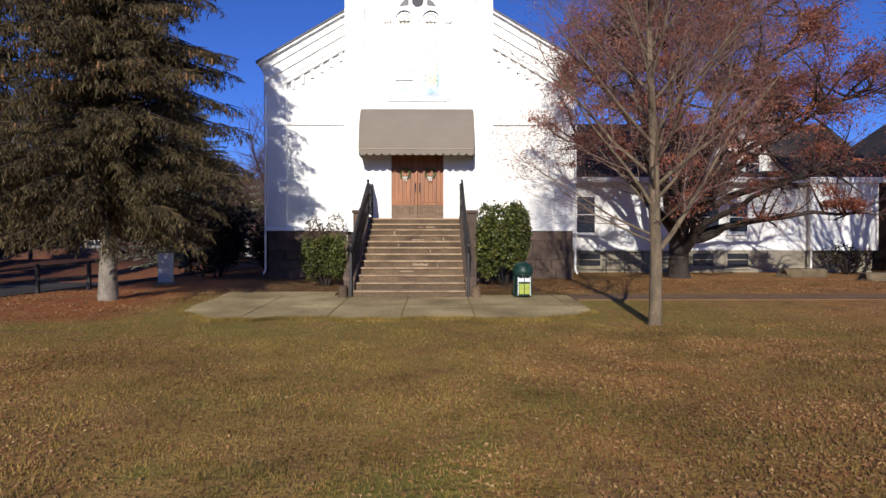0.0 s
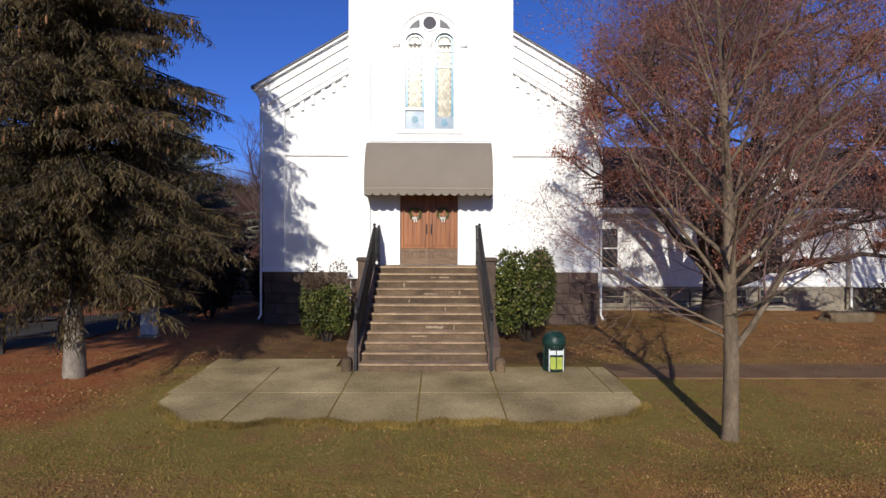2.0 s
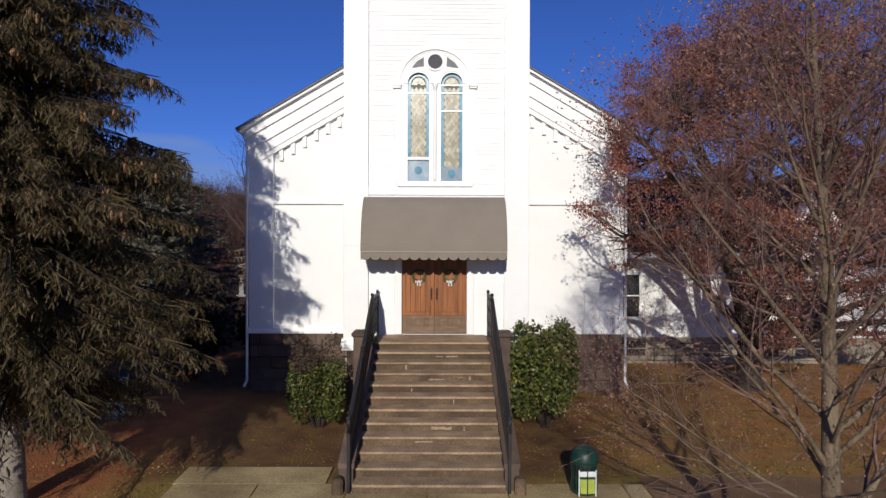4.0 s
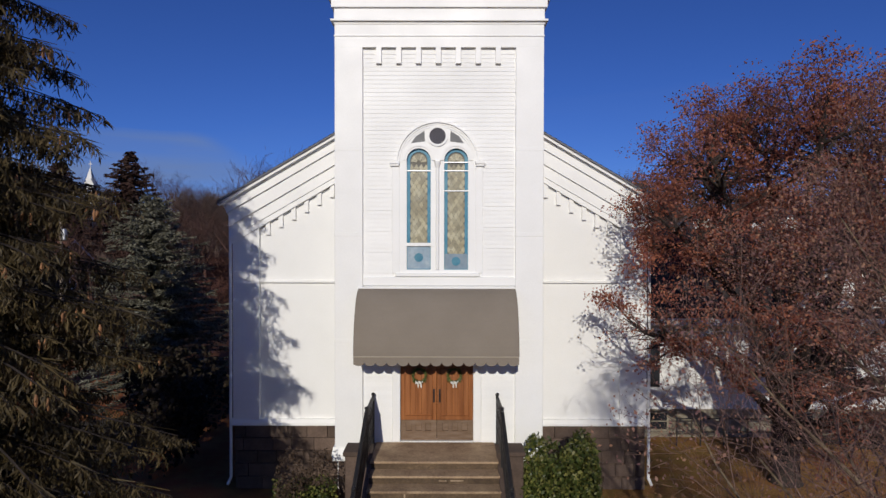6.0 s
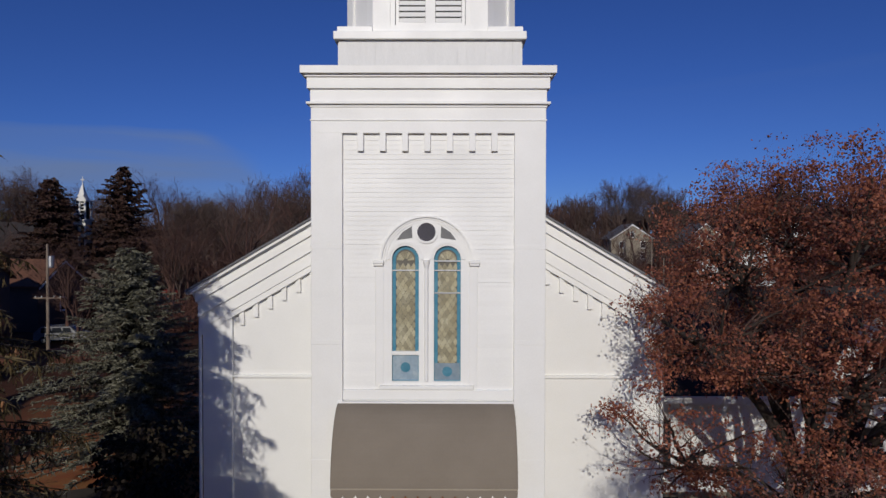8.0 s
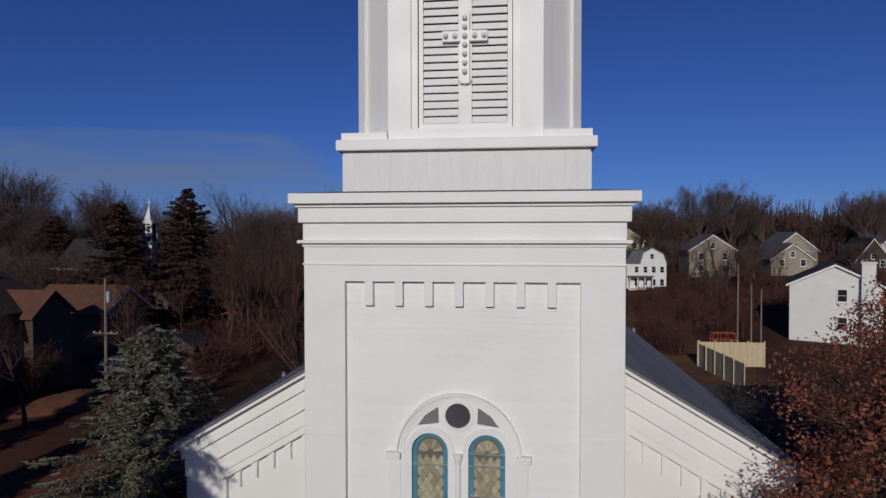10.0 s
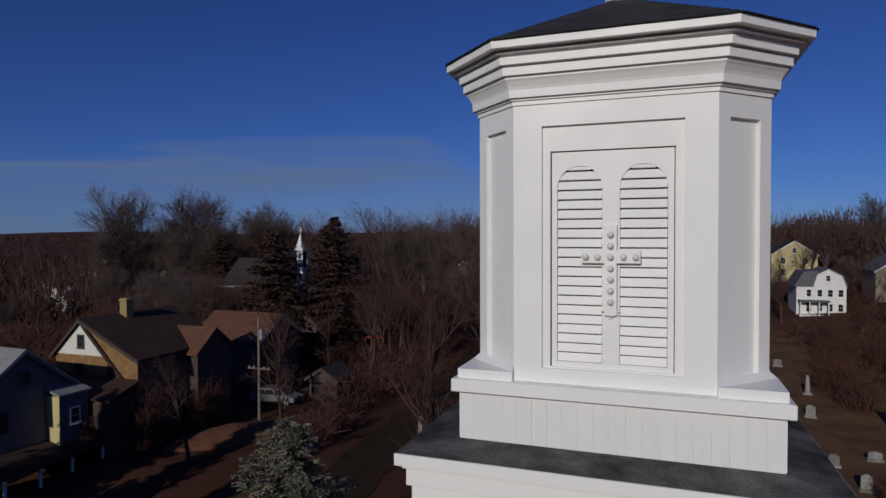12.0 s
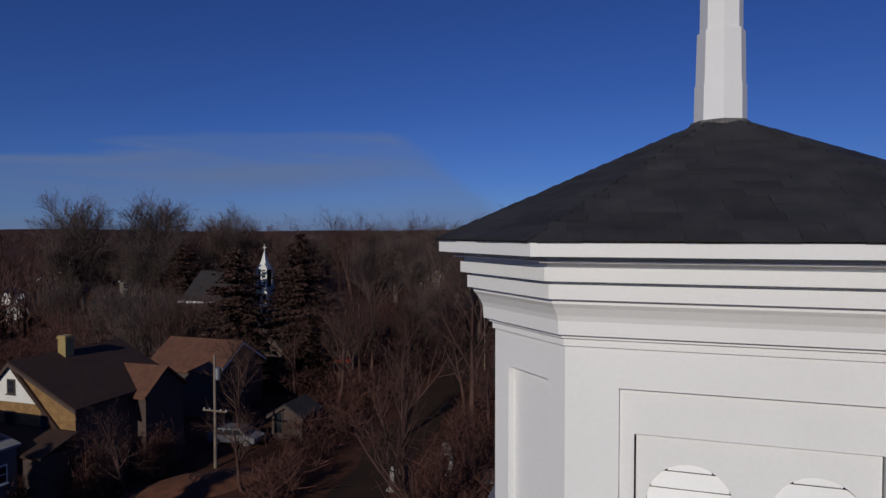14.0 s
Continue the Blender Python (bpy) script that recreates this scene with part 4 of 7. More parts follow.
# louvred opening: board with two arched lights, slats, cross of lamps
FY = BY - HB
m = Mesh()
plate(m, BX - 0.88, BX + 0.88, 13.95, 17.15, FY + 0.05, FY + 0.155, [(BX, 0.775, 13.97, 16.82, False)])
part("margin_board", m, WHITE_TRIM, church)
m = Mesh()
plate(m, BX - 0.760, BX + 0.764, 13.97, 16.808, FY + 0.092, FY + 0.118, [(BX - 0.40, 0.29, 14.04, 16.33, True), (BX + 0.40, 0.29, 14.04, 16.33, True)])
part("louvre_board", m, WHITE_TRIM, church)
slat = Mesh()
slat.prism([(-0.045, -0.05), (-0.033, -0.058), (0.008, 0.046), (-0.004, 0.052)], "x", -0.5, 0.5)
slat = slat.mesh("louvre_slat")
slat.materials.append(WHITE_TRIM)
for s in (-1, 1):
    cx = BX + s * 0.40
    for k in range(21):
        z = 14.10 + 0.126 * k
        w = 0.285
        if z - 0.045 > 16.33:
            w = math.sqrt(max(0.0, 0.285 ** 2 - (z - 0.045 - 16.33) ** 2))
        if w > 0.05:
            piece("louvre_slat", slat, church, (cx, FY + 0.138, z), (2 * w, 1, 1))
# black sheet before the white core puts shade into the slat gaps
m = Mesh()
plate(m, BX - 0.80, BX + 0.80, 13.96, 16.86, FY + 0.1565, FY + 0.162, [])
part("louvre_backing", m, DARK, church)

lamp_cross = thing("cross", "white wooden cross set with round lamps on the louvres", "cross", at=(BX, FY + 0.066, 15.435))
m = Mesh()
m.box(-0.08, 0.08, -0.045, 0.026, -0.76, 0.41, 0.006)
part("upright", m, WHITE_TRIM, lamp_cross)
m = Mesh()
m.box(-0.37, -0.077, -0.05, 0.0, -0.085, 0.085, 0.006)
part("arm", m, WHITE_TRIM, lamp_cross)
m = Mesh()
m.box(0.077, 0.37, -0.05, 0.0, -0.085, 0.085, 0.006)
part("arm", m, WHITE_TRIM, lamp_cross)
for x, z in [(0, 0.287 - 0.144 * k) for k in range(7)] + [(-0.31, 0.0), (-0.16, 0.0), (0.16, 0.0), (0.31, 0.0)]:
    m = Mesh()
    m.ball((x, -0.075, z), 0.043, 10, 6)
    part("bulb", m, BULB, lamp_cross, smooth=True)
m = Mesh()
m.tube((-0.12, -0.03, -0.70), (0.12, -0.03, -0.70), 0.012, 0.012, 6, True)
m.tube((0.1, -0.03, -0.72), (-0.02, -0.035, -0.79), 0.006, 0.006, 5)
part("bracket", m, WHITE_TRIM, lamp_cross)

# belfry cornice and roof
for name, rings in (("necking", ((0.022, 17.44), (0.022, 17.50))), ("lower_moulding", ((0.05, 17.50), (0.05, 17.53), (0.095, 17.53), (0.10, 17.63))), ("cove", ((0.10, 17.63), (0.115, 17.67), (0.15, 17.73), (0.175, 17.76), (0.175, 17.795))),
                    ("middle_moulding", ((0.225, 17.797), (0.225, 17.90))), ("recess_strip", ((0.19, 17.90), (0.19, 17.925))), ("upper_moulding", ((0.28, 17.925), (0.28, 18.02))), ("soffit", ((0.25, 18.02), (0.25, 18.10))), ("soffit_bead", ((0.34, 18.055), (0.34, 18.068))), ("roof_fascia", ((0.45, 18.10), (0.45, 18.195)))):
    m = Mesh()
    m.loft([octagon(HB + e, CB + 0.586 * e, z) for e, z in rings])
    part(name, m, WHITE_TRIM, church)
E_R, AP = 0.475, 19.38
eave = octagon(HB + E_R, CB + 0.586 * E_R, 18.20)
m = Mesh()
apex = Vector((BX, BY, AP))
for k in range(8):
    m.poly([eave[k], eave[(k + 1) % 8], apex])
m.poly(eave[::-1])
broof = part("belfry_roof", m, SHINGLE, church, "charcoal shingled belfry roof")
# spire pole in three drums
for name, rings in (("spire_foot", ((0.238, 19.2), (0.232, 19.66))), ("spire_drum", ((0.224, 19.66), (0.214, 20.16))), ("spire_shaft", ((0.192, 20.16), (0.176, 22.6), (0.05, 22.9)))):
    m = Mesh()
    m.lathe(BX, BY, rings, 8)
    part(name, m, WHITE_TRIM, church)
m = Mesh()
m.lathe(BX, BY, [(0.31, 19.22), (0.265, 19.31)], 8)
part("spire_flashing", m, FLASHING, church)

# ---- steps ----
SX, SW = -0.085, 1.40     # the flight's middle and half width
steps_thing = thing("steps", "brownstone entrance steps with low flanking walls", "steps", at=(SX, 0, 0))
RUN, RISE, FOOT = 0.364, 0.1775, -5.35
for k in range(12):
    y = FOOT + RUN * k
    z = RISE * k
    m = Mesh()
    m.box(-SW, SW, y + 0.02, (y + RUN + 0.1) if k < 11 else 0.0, z - 0.02 if k else -0.1, z + RISE - 0.05, 0.01)
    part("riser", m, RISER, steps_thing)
    m = Mesh()
    m.box(-SW, SW, y - 0.015, (y + RUN + 0.06) if k < 11 else -0.055, z + RISE - 0.05, z + RISE, 0.014)
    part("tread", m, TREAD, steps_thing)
# pale mortar showing in the joints of the risers
for k, x0, x1, dz, h in ((10, 0.10, 0.26, 0.05, 0.03), (10, 0.34, 0.62, 0.055, 0.028), (8, -0.06, 0.30, 0.012, 0.03), (8, 0.86, 0.90, 0.01, 0.10), (8, 0.60, 0.72, 0.07, 0.02),
                         (9, -0.62, -0.585, 0.0, 0.11), (7, -0.45, -0.42, 0.01, 0.09), (4, 0.02, 0.44, 0.03, 0.06), (4, 0.68, 0.71, 0.0, 0.11), (3, -0.30, 0.05, 0.06, 0.03), (6, 0.48, 0.51, 0.0, 0.1)):
    m = Mesh()
    y, z = FOOT + RUN * k + 0.016, RISE * k + dz
    n = 5
    low = [(x0 + (x1 - x0) * q / n, z + 0.25 * h * noise.noise(Vector((7.0 * k, 3.1 * q, x0)))) for q in range(n + 1)]
    high = [(x0 + (x1 - x0) * q / n, z + h * (1 + 0.5 * noise.noise(Vector((5.0 * k, 2.3 * q, x1))))) for q in range(n, -1, -1)]
    m.prism(low + high, "y", y, y + 0.01)
    part("mortar_patch", m, MORTAR, steps_thing, "pale mortar in a joint")
m = Mesh()
m.box(-SW, SW, -1.2, 0.0, -0.1, 1.9)
part("landing_core", m, BROWNSTONE, steps_thing)
for s in (-1, 1):
    a, b = sorted((s * SW, s * 1.66))
    m = Mesh()
    m.prism([(-5.2, -0.1), (-0.02, -0.1), (-0.02, 2.1), (-1.0, 2.1), (-5.2, 0.42)], "x", a, b)
    part("flank_wall", m, BROWNSTONE, steps_thing)
    m = Mesh()
    m.prism([(-5.2, 0.42), (-1.0, 2.1), (-1.0, 2.19), (-5.2, 0.51)], "x", a - 0.02, b + 0.02)
    part("coping", m, BROWNSTONE, steps_thing)
    m = Mesh()
    a2, b2 = sorted((s * 1.56, s * 1.77))
    m.box(a2, b2, -5.42, -5.16, -0.1, 0.30, 0.045)
    part("lower_pier", m, RISER, steps_thing)
    m = Mesh()
    a2, b2 = sorted((s * 1.58, s * 1.93))
    m.box(a2, b2, -1.45, -0.9, -0.1, 2.28, 0.02)
    part("upper_pier", m, BROWNSTONE, steps_thing)
    m = Mesh()
    m.box(a2 - 0.04, b2 + 0.04, -1.5, -0.85, 2.28, 2.38, 0.02)
    part("pier_cap", m, BROWNSTONE, steps_thing)

for s in (-1, 1):
    rail = thing("stair_railing", "black wrought iron railing along the steps", "railing", "stair railings", (SX + s * 1.47, 0, 0))

    def top(y):
        """Level along the landing, then down with the steps."""
        return 3.22 if y > -1.4 else 3.22 + (y + 1.4) * 0.5
    m = Mesh()
    for a, b in ((-5.32, -1.4), (-1.4, -0.12)):
        for dx in (-0.018, 0.018):
            m.tube((dx, a, top(a)), (dx, b, top(b)), 0.024, 0.024, 8, True)
    m.tube((0, -5.32, top(-5.32)), (0, -5.45, top(-5.32) - 0.1), 0.028, 0.022, 8, True)
    part("handrail", m, IRON, rail)
    for drop, r in ((0.14, 0.014), (0.52, 0.012), (0.92, 0.018)):
        m = Mesh()
        m.tube((0, -5.3, top(-5.3) - drop), (0, -1.4, top(-1.4) - drop), r, r, 6, True)
        m.tube((0, -1.4, top(-1.4) - drop), (0, -0.12, top(-0.12) - drop), r, r, 6, True)
        part("lower_rail", m, IRON, rail)
    bal = Mesh()
    bal.box(-0.013, 0.013, -0.014, 0.014, -0.96, 0.0)
    bal.ball((0, 0, -0.33), 0.036, 6, 4)
    bal.ball((0, 0, -0.72), 0.03, 6, 4)
    bal = bal.mesh("baluster")
    bal.materials.append(IRON)
    for k in range(68):
        y = -5.22 + 5.0 * k / 67
        piece("baluster", bal, rail, (0, y, top(y)))
    ring = Mesh()
    for k in range(12):
        a, b = 2 * math.pi * k / 12, 2 * math.pi * (k + 1) / 12
        ring.tube((0, 0.052 * math.cos(a), 0.052 * math.sin(a)), (0, 0.052 * math.cos(b), 0.052 * math.sin(b)), 0.009, 0.009, 4)
    ring = ring.mesh("scroll_ring")
    ring.materials.append(IRON)
    for k in range(34):
        y = -5.15 + 4.9 * k / 33
        piece("scroll_ring", ring, rail, (0, y, top(y) - 0.07))
    for y, z0, z1 in ((-5.3, 0.0, 1.36), (-0.14, 2.12, 3.27), (-1.4, 2.0, 3.28), (-3.3, 0.9, 2.3)):
        m = Mesh()
        m.box(-0.03, 0.03, y - 0.03, y + 0.03, z0, z1, 0.006)
        m.ball((0, y, z1 + 0.02), 0.045, 8, 6)
        part("newel", m, IRON, rail)

# ---- awning ----
awning = thing("awning", "taupe canvas barrel awning with scalloped valance", "awning", at=(-0.05, 0, 0))
AW, AT, AB, AO = 1.84, 5.80, 4.35, 1.04


def arc(t):
    """The curve of the canopy from the wall to its front edge."""
    a = radians(90 * t)
    return -0.10 - (AO - 0.10) * math.sin(a) ** 0.95, AB + (AT - AB) * math.cos(a) ** 1.15


def strip(m, fn, n, th=0.012):
    pts = [fn(k / n) for k in range(n + 1)]
    for (y0, z0), (y1, z1) in zip(pts, pts[1:]):
        m.poly([(-AW, y0, z0), (AW, y0, z0), (AW, y1, z1), (-AW, y1, z1)])
        m.poly([(-AW, y0 + th, z0 - th), (AW, y0 + th, z0 - th), (AW, y1 + th, z1 - th), (-AW, y1 + th, z1 - th)])


m = Mesh()
strip(m, arc, 16)
part("canopy", m, CANVAS, awning, smooth=False)
for s in (-1, 1):
    m = Mesh()
    pts = [arc(k / 16) for k in range(17)]
    m.prism([(-0.02, AT)] + pts + [(-0.02, AB)], "x", s * AW - 0.008, s * AW + 0.008)
    part("end_panel", m, CANVAS, awning)
m = Mesh()
m.box(-AW - 0.02, AW + 0.02, -0.13, 0.0, AT - 0.03, AT + 0.03, 0.01)
part("head_bar", m, WHITE_TRIM, awning)
m = Mesh()
m.tube((-AW, -AO - 0.012, AB), (AW, -AO - 0.012, AB), 0.016, 0.016, 6, True)
part("piping", m, CANVAS_TRIM, awning)


def scallops(m, length, n, place):
    """A hanging edge cut in round tabs."""
    w = length / n
    out = [(length / 2, 0.0), (-length / 2, 0.0)]
    for k in range(n):
        x0 = -length / 2 + k * w
        for q in range(7):
            a = math.pi * q / 6
            out.append((x0 + w / 2 - (w / 2 - 0.006) * math.cos(a), -0.13 - 0.075 * math.sin(a)))
    i, c = len(m.v), len(out)
    m.v += [place(x, z, 0) for x, z in out] + [place(x, z, 0.008) for x, z in out]
    m.f += [tuple(range(i, i + c)), tuple(range(i + 2 * c - 1, i + c - 1, -1))]
    m.f += [(i + k, i + (k + 1) % c, i + c + (k + 1) % c, i + c + k) for k in range(c)]


m = Mesh()
scallops(m, 2 * AW, 15, lambda x, z, t: (x, -AO - 0.006 + t, AB + z))
part("valance", m, CANVAS, awning)
for s in (-1, 1):
    m = Mesh()
    scallops(m, AO - 0.02, 4, lambda x, z, t: (s * (AW + 0.004 - t), -AO / 2 + x, AB + z))
    part("valance_return", m, CANVAS, awning)
m = Mesh()
for s in (-1, 1):
    m.tube((s * (AW - 0.03), -0.02, AB), (s * (AW - 0.03), -AO + 0.02, AB), 0.014, 0.014, 6)
m.tube((-AW + 0.03, -AO + 0.03, AB), (AW - 0.03, -AO + 0.03, AB), 0.014, 0.014, 6)
part("tube_support", m, STEEL, awning)


# ---- trees and shrubs ----
def ribbon(m, p, q, w, rng):
    """A flat sliver from p to q: a far twig, a spray of needles."""
    d = q - p
    u = d.cross(Vector((rng.uniform(-1, 1), rng.uniform(-1, 1), rng.uniform(-1, 1))))
    if u.length < 1e-6:
        return
    u *= w / u.length
    i = len(m.v)
    m.v += [tuple(p - u), tuple(p + u), tuple(q + u * 0.4), tuple(q - u * 0.4)]
    m.f.append((i, i + 1, i + 2, i + 3))


def tilted(d, rng, angle):
    """The way d, turned off by about that many degrees to a random side."""
    u = d.orthogonal().normalized()
    u.rotate(Matrix.Rotation(rng.uniform(0, 2 * math.pi), 3, d))
    return (d + math.tan(radians(angle)) * u).normalized()


def grow(wood, twigs, ends, rng, p, d, length, r, level, spec):
    """A limb of bent pieces that throws smaller ones; the last rank are twigs, whose tips are kept."""
    kids, ang, ratio, up, sides, flat = spec["kids"][level], spec["angle"][level], spec["ratio"][level], spec["up"], spec["sides"][level], level >= spec["flat"]
    last = level == len(spec["kids"]) - 1
    n = spec["pieces"][level]
    keep = spec.get("keep")
    if keep and level >= 2:
        if not keep(p):
            return
        if not keep(p + d * length):
            length *= 0.5
    pts, rad = [p.copy()], [r]
    for k in range(n):
        d = (d + Vector((rng.gauss(0, 1), rng.gauss(0, 1), rng.gauss(0, 1))) * spec["bend"] + Vector((0, 0, up))).normalized()
        p = p + d * (length / n)
        pts.append(p.copy())
        rad.append(max(spec.get("least", 0.0), r * (1 - (0.75 if last else spec["taper"]) * (k + 1) / n)))
    tgt = twigs if level >= spec["twig_from"] else wood
    for k in range(n):
        if flat:
            ribbon(tgt, pts[k], pts[k + 1], rad[k], rng)
        else:
            tgt.tube(pts[k], pts[k + 1], rad[k], rad[k + 1], sides)
    if last:
        ends.append((pts[-1], d.copy()))
        return
    for c in range(kids):
        t = spec["start"][level] + (1 - spec["start"][level]) * (c + rng.uniform(0.1, 0.9)) / kids
        k = min(n - 1, int(t * n))
        f = t * n - k
        q = pts[k].lerp(pts[k + 1], f)
        dk = (pts[k + 1] - pts[k]).normalized()
        grow(wood, twigs, ends, rng, q, tilted(dk, rng, ang * rng.uniform(0.7, 1.25)), length * ratio * rng.uniform(0.75, 1.2) * (1.15 - 0.45 * t), (rad[k] + (rad[k + 1] - rad[k]) * f) * spec["thin"], level + 1, spec)


def leaf_at(m, p, size, rng, hang=0.3):
    d = Vector((rng.gauss(0, 1), rng.gauss(0, 1), rng.gauss(0, 1) - hang)).normalized() * size
    u = d.cross(Vector((rng.gauss(0, 1), rng.gauss(0, 1), rng.gauss(0, 1)))).normalized() * size * 0.32
    i = len(m.v)
    m.v += [tuple(p), tuple(p + 0.5 * d + u), tuple(p + d), tuple(p + 0.5 * d - u)]
    m.f.append((i, i + 1, i + 2, i + 3))


def tree_thing(name, label, at, wood, bark, twigs, twig_mat, leaves=None, leaf_mat=None, group=""):
    t = thing(name, label, "tree", group, at)
    part("trunk", wood, bark, t, smooth=True)
    if twigs.v:
        part("twig_crown", twigs, twig_mat, t, kind="stuff")
    if leaves and leaves.v:
        part("crown", leaves, leaf_mat, t, kind="stuff")
    return t


# the young maple on the lawn: a straight leader with ascending side limbs
rng = random.Random(11)
wood, twigs, leaves, ends = Mesh(), Mesh(), Mesh(), []
maple = {"kids": [0, 0, 10, 6, 5, 1], "angle": [30, 38, 38, 42, 40, 0], "ratio": [0.6, 0.62, 0.5, 0.58, 0.62, 0.5], "up": 0.05, "sides": [12, 8, 6, 4, 3, 3], "pieces": [6, 6, 7, 4, 2, 2],
         "bend": 0.085, "taper": 0.84, "twig_from": 3, "flat": 4, "start": [0.3, 0.25, 0.15, 0.15, 0.1, 0], "thin": 0.5, "least": 0.0028}
leader = [Vector(p) for p in ((0, 0, -0.15), (0.0, 0, 0.1), (0.01, 0, 1.2), (-0.02, 0.01, 2.2), (-0.03, 0.02, 3.2), (-0.09, 0.02, 4.3), (-0.12, 0.05, 5.4), (-0.20, 0.05, 6.4), (-0.22, 0.08, 7.2), (-0.26, 0.08, 7.9))]
rs = [0.17, 0.120, 0.106, 0.098, 0.084, 0.066, 0.05, 0.036, 0.022, 0.006]
for a, b, r0, r1 in zip(leader, leader[1:], rs, rs[1:]):
    wood.tube(a, b, r0, r1, 14)


def on_leader(z):
    for a, b in zip(leader, leader[1:]):
        if a.z <= z <= b.z:
            return a.lerp(b, (z - a.z) / (b.z - a.z))
    return leader[-1]


limbs_at = [(1.30, 8, 40, 3.5, 0.055), (1.5, 186, 70, 2.7, 0.020), (1.62, 160, 62, 2.9, 0.024), (1.8, 285, 60, 2.4, 0.022), (1.95, 95, 55, 3.0, 0.03), (2.1, 200, 48, 3.3, 0.038), (2.25, 345, 46, 3.4, 0.036), (2.4, 250, 50, 2.8, 0.028)]
for k in range(26):
    z = 2.5 + 5.0 * k / 26
    limbs_at.append((z, 137.5 * k + rng.uniform(-20, 20), 50 - 2.6 * (z - 2.5) + rng.uniform(-6, 6), 3.3 * (1 - (z - 2.5) / 6.0) + 0.3, 0.014 + 0.026 * (1 - (z - 2.5) / 6)))
for z, az, tilt_a, ln, r in limbs_at:
    d = Vector((math.cos(radians(az)) * math.sin(radians(tilt_a)), math.sin(radians(az)) * math.sin(radians(tilt_a)), math.cos(radians(tilt_a))))
    grow(wood, twigs, ends, rng, on_leader(z), d, ln, r, 2, maple)
for p, d in ends:
    if noise.noise(p * 0.8) > 0.0 - 0.05 * (p.z - 3):
        for _ in range(rng.randint(3, 8)):
            leaf_at(leaves, p + Vector((rng.gauss(0, 0.09), rng.gauss(0, 0.09), rng.gauss(0, 0.08))), rng.uniform(0.02, 0.038), rng)
tree_thing("maple_tree", "slim grey-barked young maple with sparse plum leaves on the lawn", (4.56, -9.57, ground_z(4.56, -9.57) - 0.01), wood, BARK, twigs, TWIG, leaves, MAPLE)

# the old oak by the side hall, still holding russet leaves: limbs that each carry a lobe of the crown
rng = random.Random(23)
wood, twigs, leaves, ends = Mesh(), Mesh(), Mesh(), []
OAK = Vector((9.95, 3.0, 0.0))
oak = {"kids": [0, 0, 6, 5, 4, 1], "angle": [30, 42, 42, 45, 45, 0], "ratio": [0.6, 0.66, 0.56, 0.6, 0.62, 0.5], "up": 0.03, "sides": [12, 9, 6, 4, 3, 3], "pieces": [6, 7, 5, 4, 2, 1],
       "bend": 0.13, "taper": 0.78, "twig_from": 3, "flat": 4, "start": [0.3, 0.25, 0.25, 0.15, 0.1, 0], "thin": 0.55}
LOBES = [(6.6, 0.5, 9.6, 1.95, 17), (8.7, -0.8, 9.9, 1.9, 17), (11.3, 0.3, 10.2, 2.1, 17), (5.5, -0.3, 7.6, 1.9, 17), (5.0, -0.7, 5.2, 1.65, 16), (7.9, -1.9, 7.1, 1.95, 16), (10.8, -1.6, 7.4, 2.2, 17),
         (13.8, 0.6, 9.8, 2.1, 15), (9.2, 2.8, 10.0, 2.2, 14), (7.0, 2.0, 9.6, 1.8, 14), (7.6, 1.6, 7.0, 1.9, 12), (13.2, -0.9, 6.4, 2.0, 15), (7.0, -1.7, 4.6, 1.6, 14), (9.9, -2.4, 4.8, 1.7, 13), (15.4, 0.2, 7.0, 1.9, 13), (12.4, -1.6, 3.9, 1.5, 11), (12.4, 3.0, 8.6, 2.0, 10),
         (9.0, -2.2, 3.0, 1.5, 11), (12.0, -0.6, 2.6, 1.5, 11), (14.6, 0.0, 4.4, 1.8, 13), (15.6, 0.8, 2.7, 1.4, 10)]


def oak_room(p):
    """Inside one of the lobes, and clear of the nave and the hall."""
    w = p + OAK
    if (w.x < 6.2 and w.y > 1.7 and w.z < 9.0) or (w.y > 6.1 and w.z < 7.8):
        return False
    wob = 1.0 + 0.25 * noise.noise(w * 0.9)
    return any((w.x - x) ** 2 + (w.y - y) ** 2 + (1.15 * (w.z - z)) ** 2 < (r * wob) ** 2 for x, y, z, r, n in LOBES)


oak["keep"] = oak_room
for k, (x, y, z, r, n) in enumerate(LOBES):
    goal = Vector((x, y, z - 0.2 * r)) - OAK
    start = Vector((0.16 * math.cos(2.4 * k), 0.16 * math.sin(2.4 * k), 0.9 + 1.7 * ((k * 0.618) % 1.0)))
    ctrl = start.lerp(goal, 0.45) + Vector((0, 0, 0.16 * (goal - start).length)) * (1 if z > 6 else 0.5)
    line = [start * (1 - t) ** 2 + ctrl * (2 * t * (1 - t)) + goal * (t * t) for t in (q / 8 for q in range(9))]
    line = [p + Vector((rng.gauss(0, 0.07), rng.gauss(0, 0.07), rng.gauss(0, 0.05))) if 0 < q < 8 else p for q, p in enumerate(line)]
    r0 = 0.10 + 0.045 * r
    for q in range(8):
        wood.tube(line[q], line[q + 1], r0 * (1 - 0.095 * q), r0 * (1 - 0.095 * (q + 1)), 8)
    for b in range(n):
        az, up = 2.4 * b + rng.uniform(-0.4, 0.4), -0.4 + 1.35 * (b + 0.5) / n
        out = Vector((math.cos(az) * math.sqrt(max(0.05, 1 - up * up)), math.sin(az) * math.sqrt(max(0.05, 1 - up * up)), 0.95 * up))
        f = rng.uniform(0.78, 1.0) * 8
        q = min(7, int(f))
        grow(wood, twigs, ends, rng, line[q].lerp(line[q + 1], f - q), out.normalized(), r * rng.uniform(0.92, 1.2), 0.034 + 0.008 * r, 2, oak)
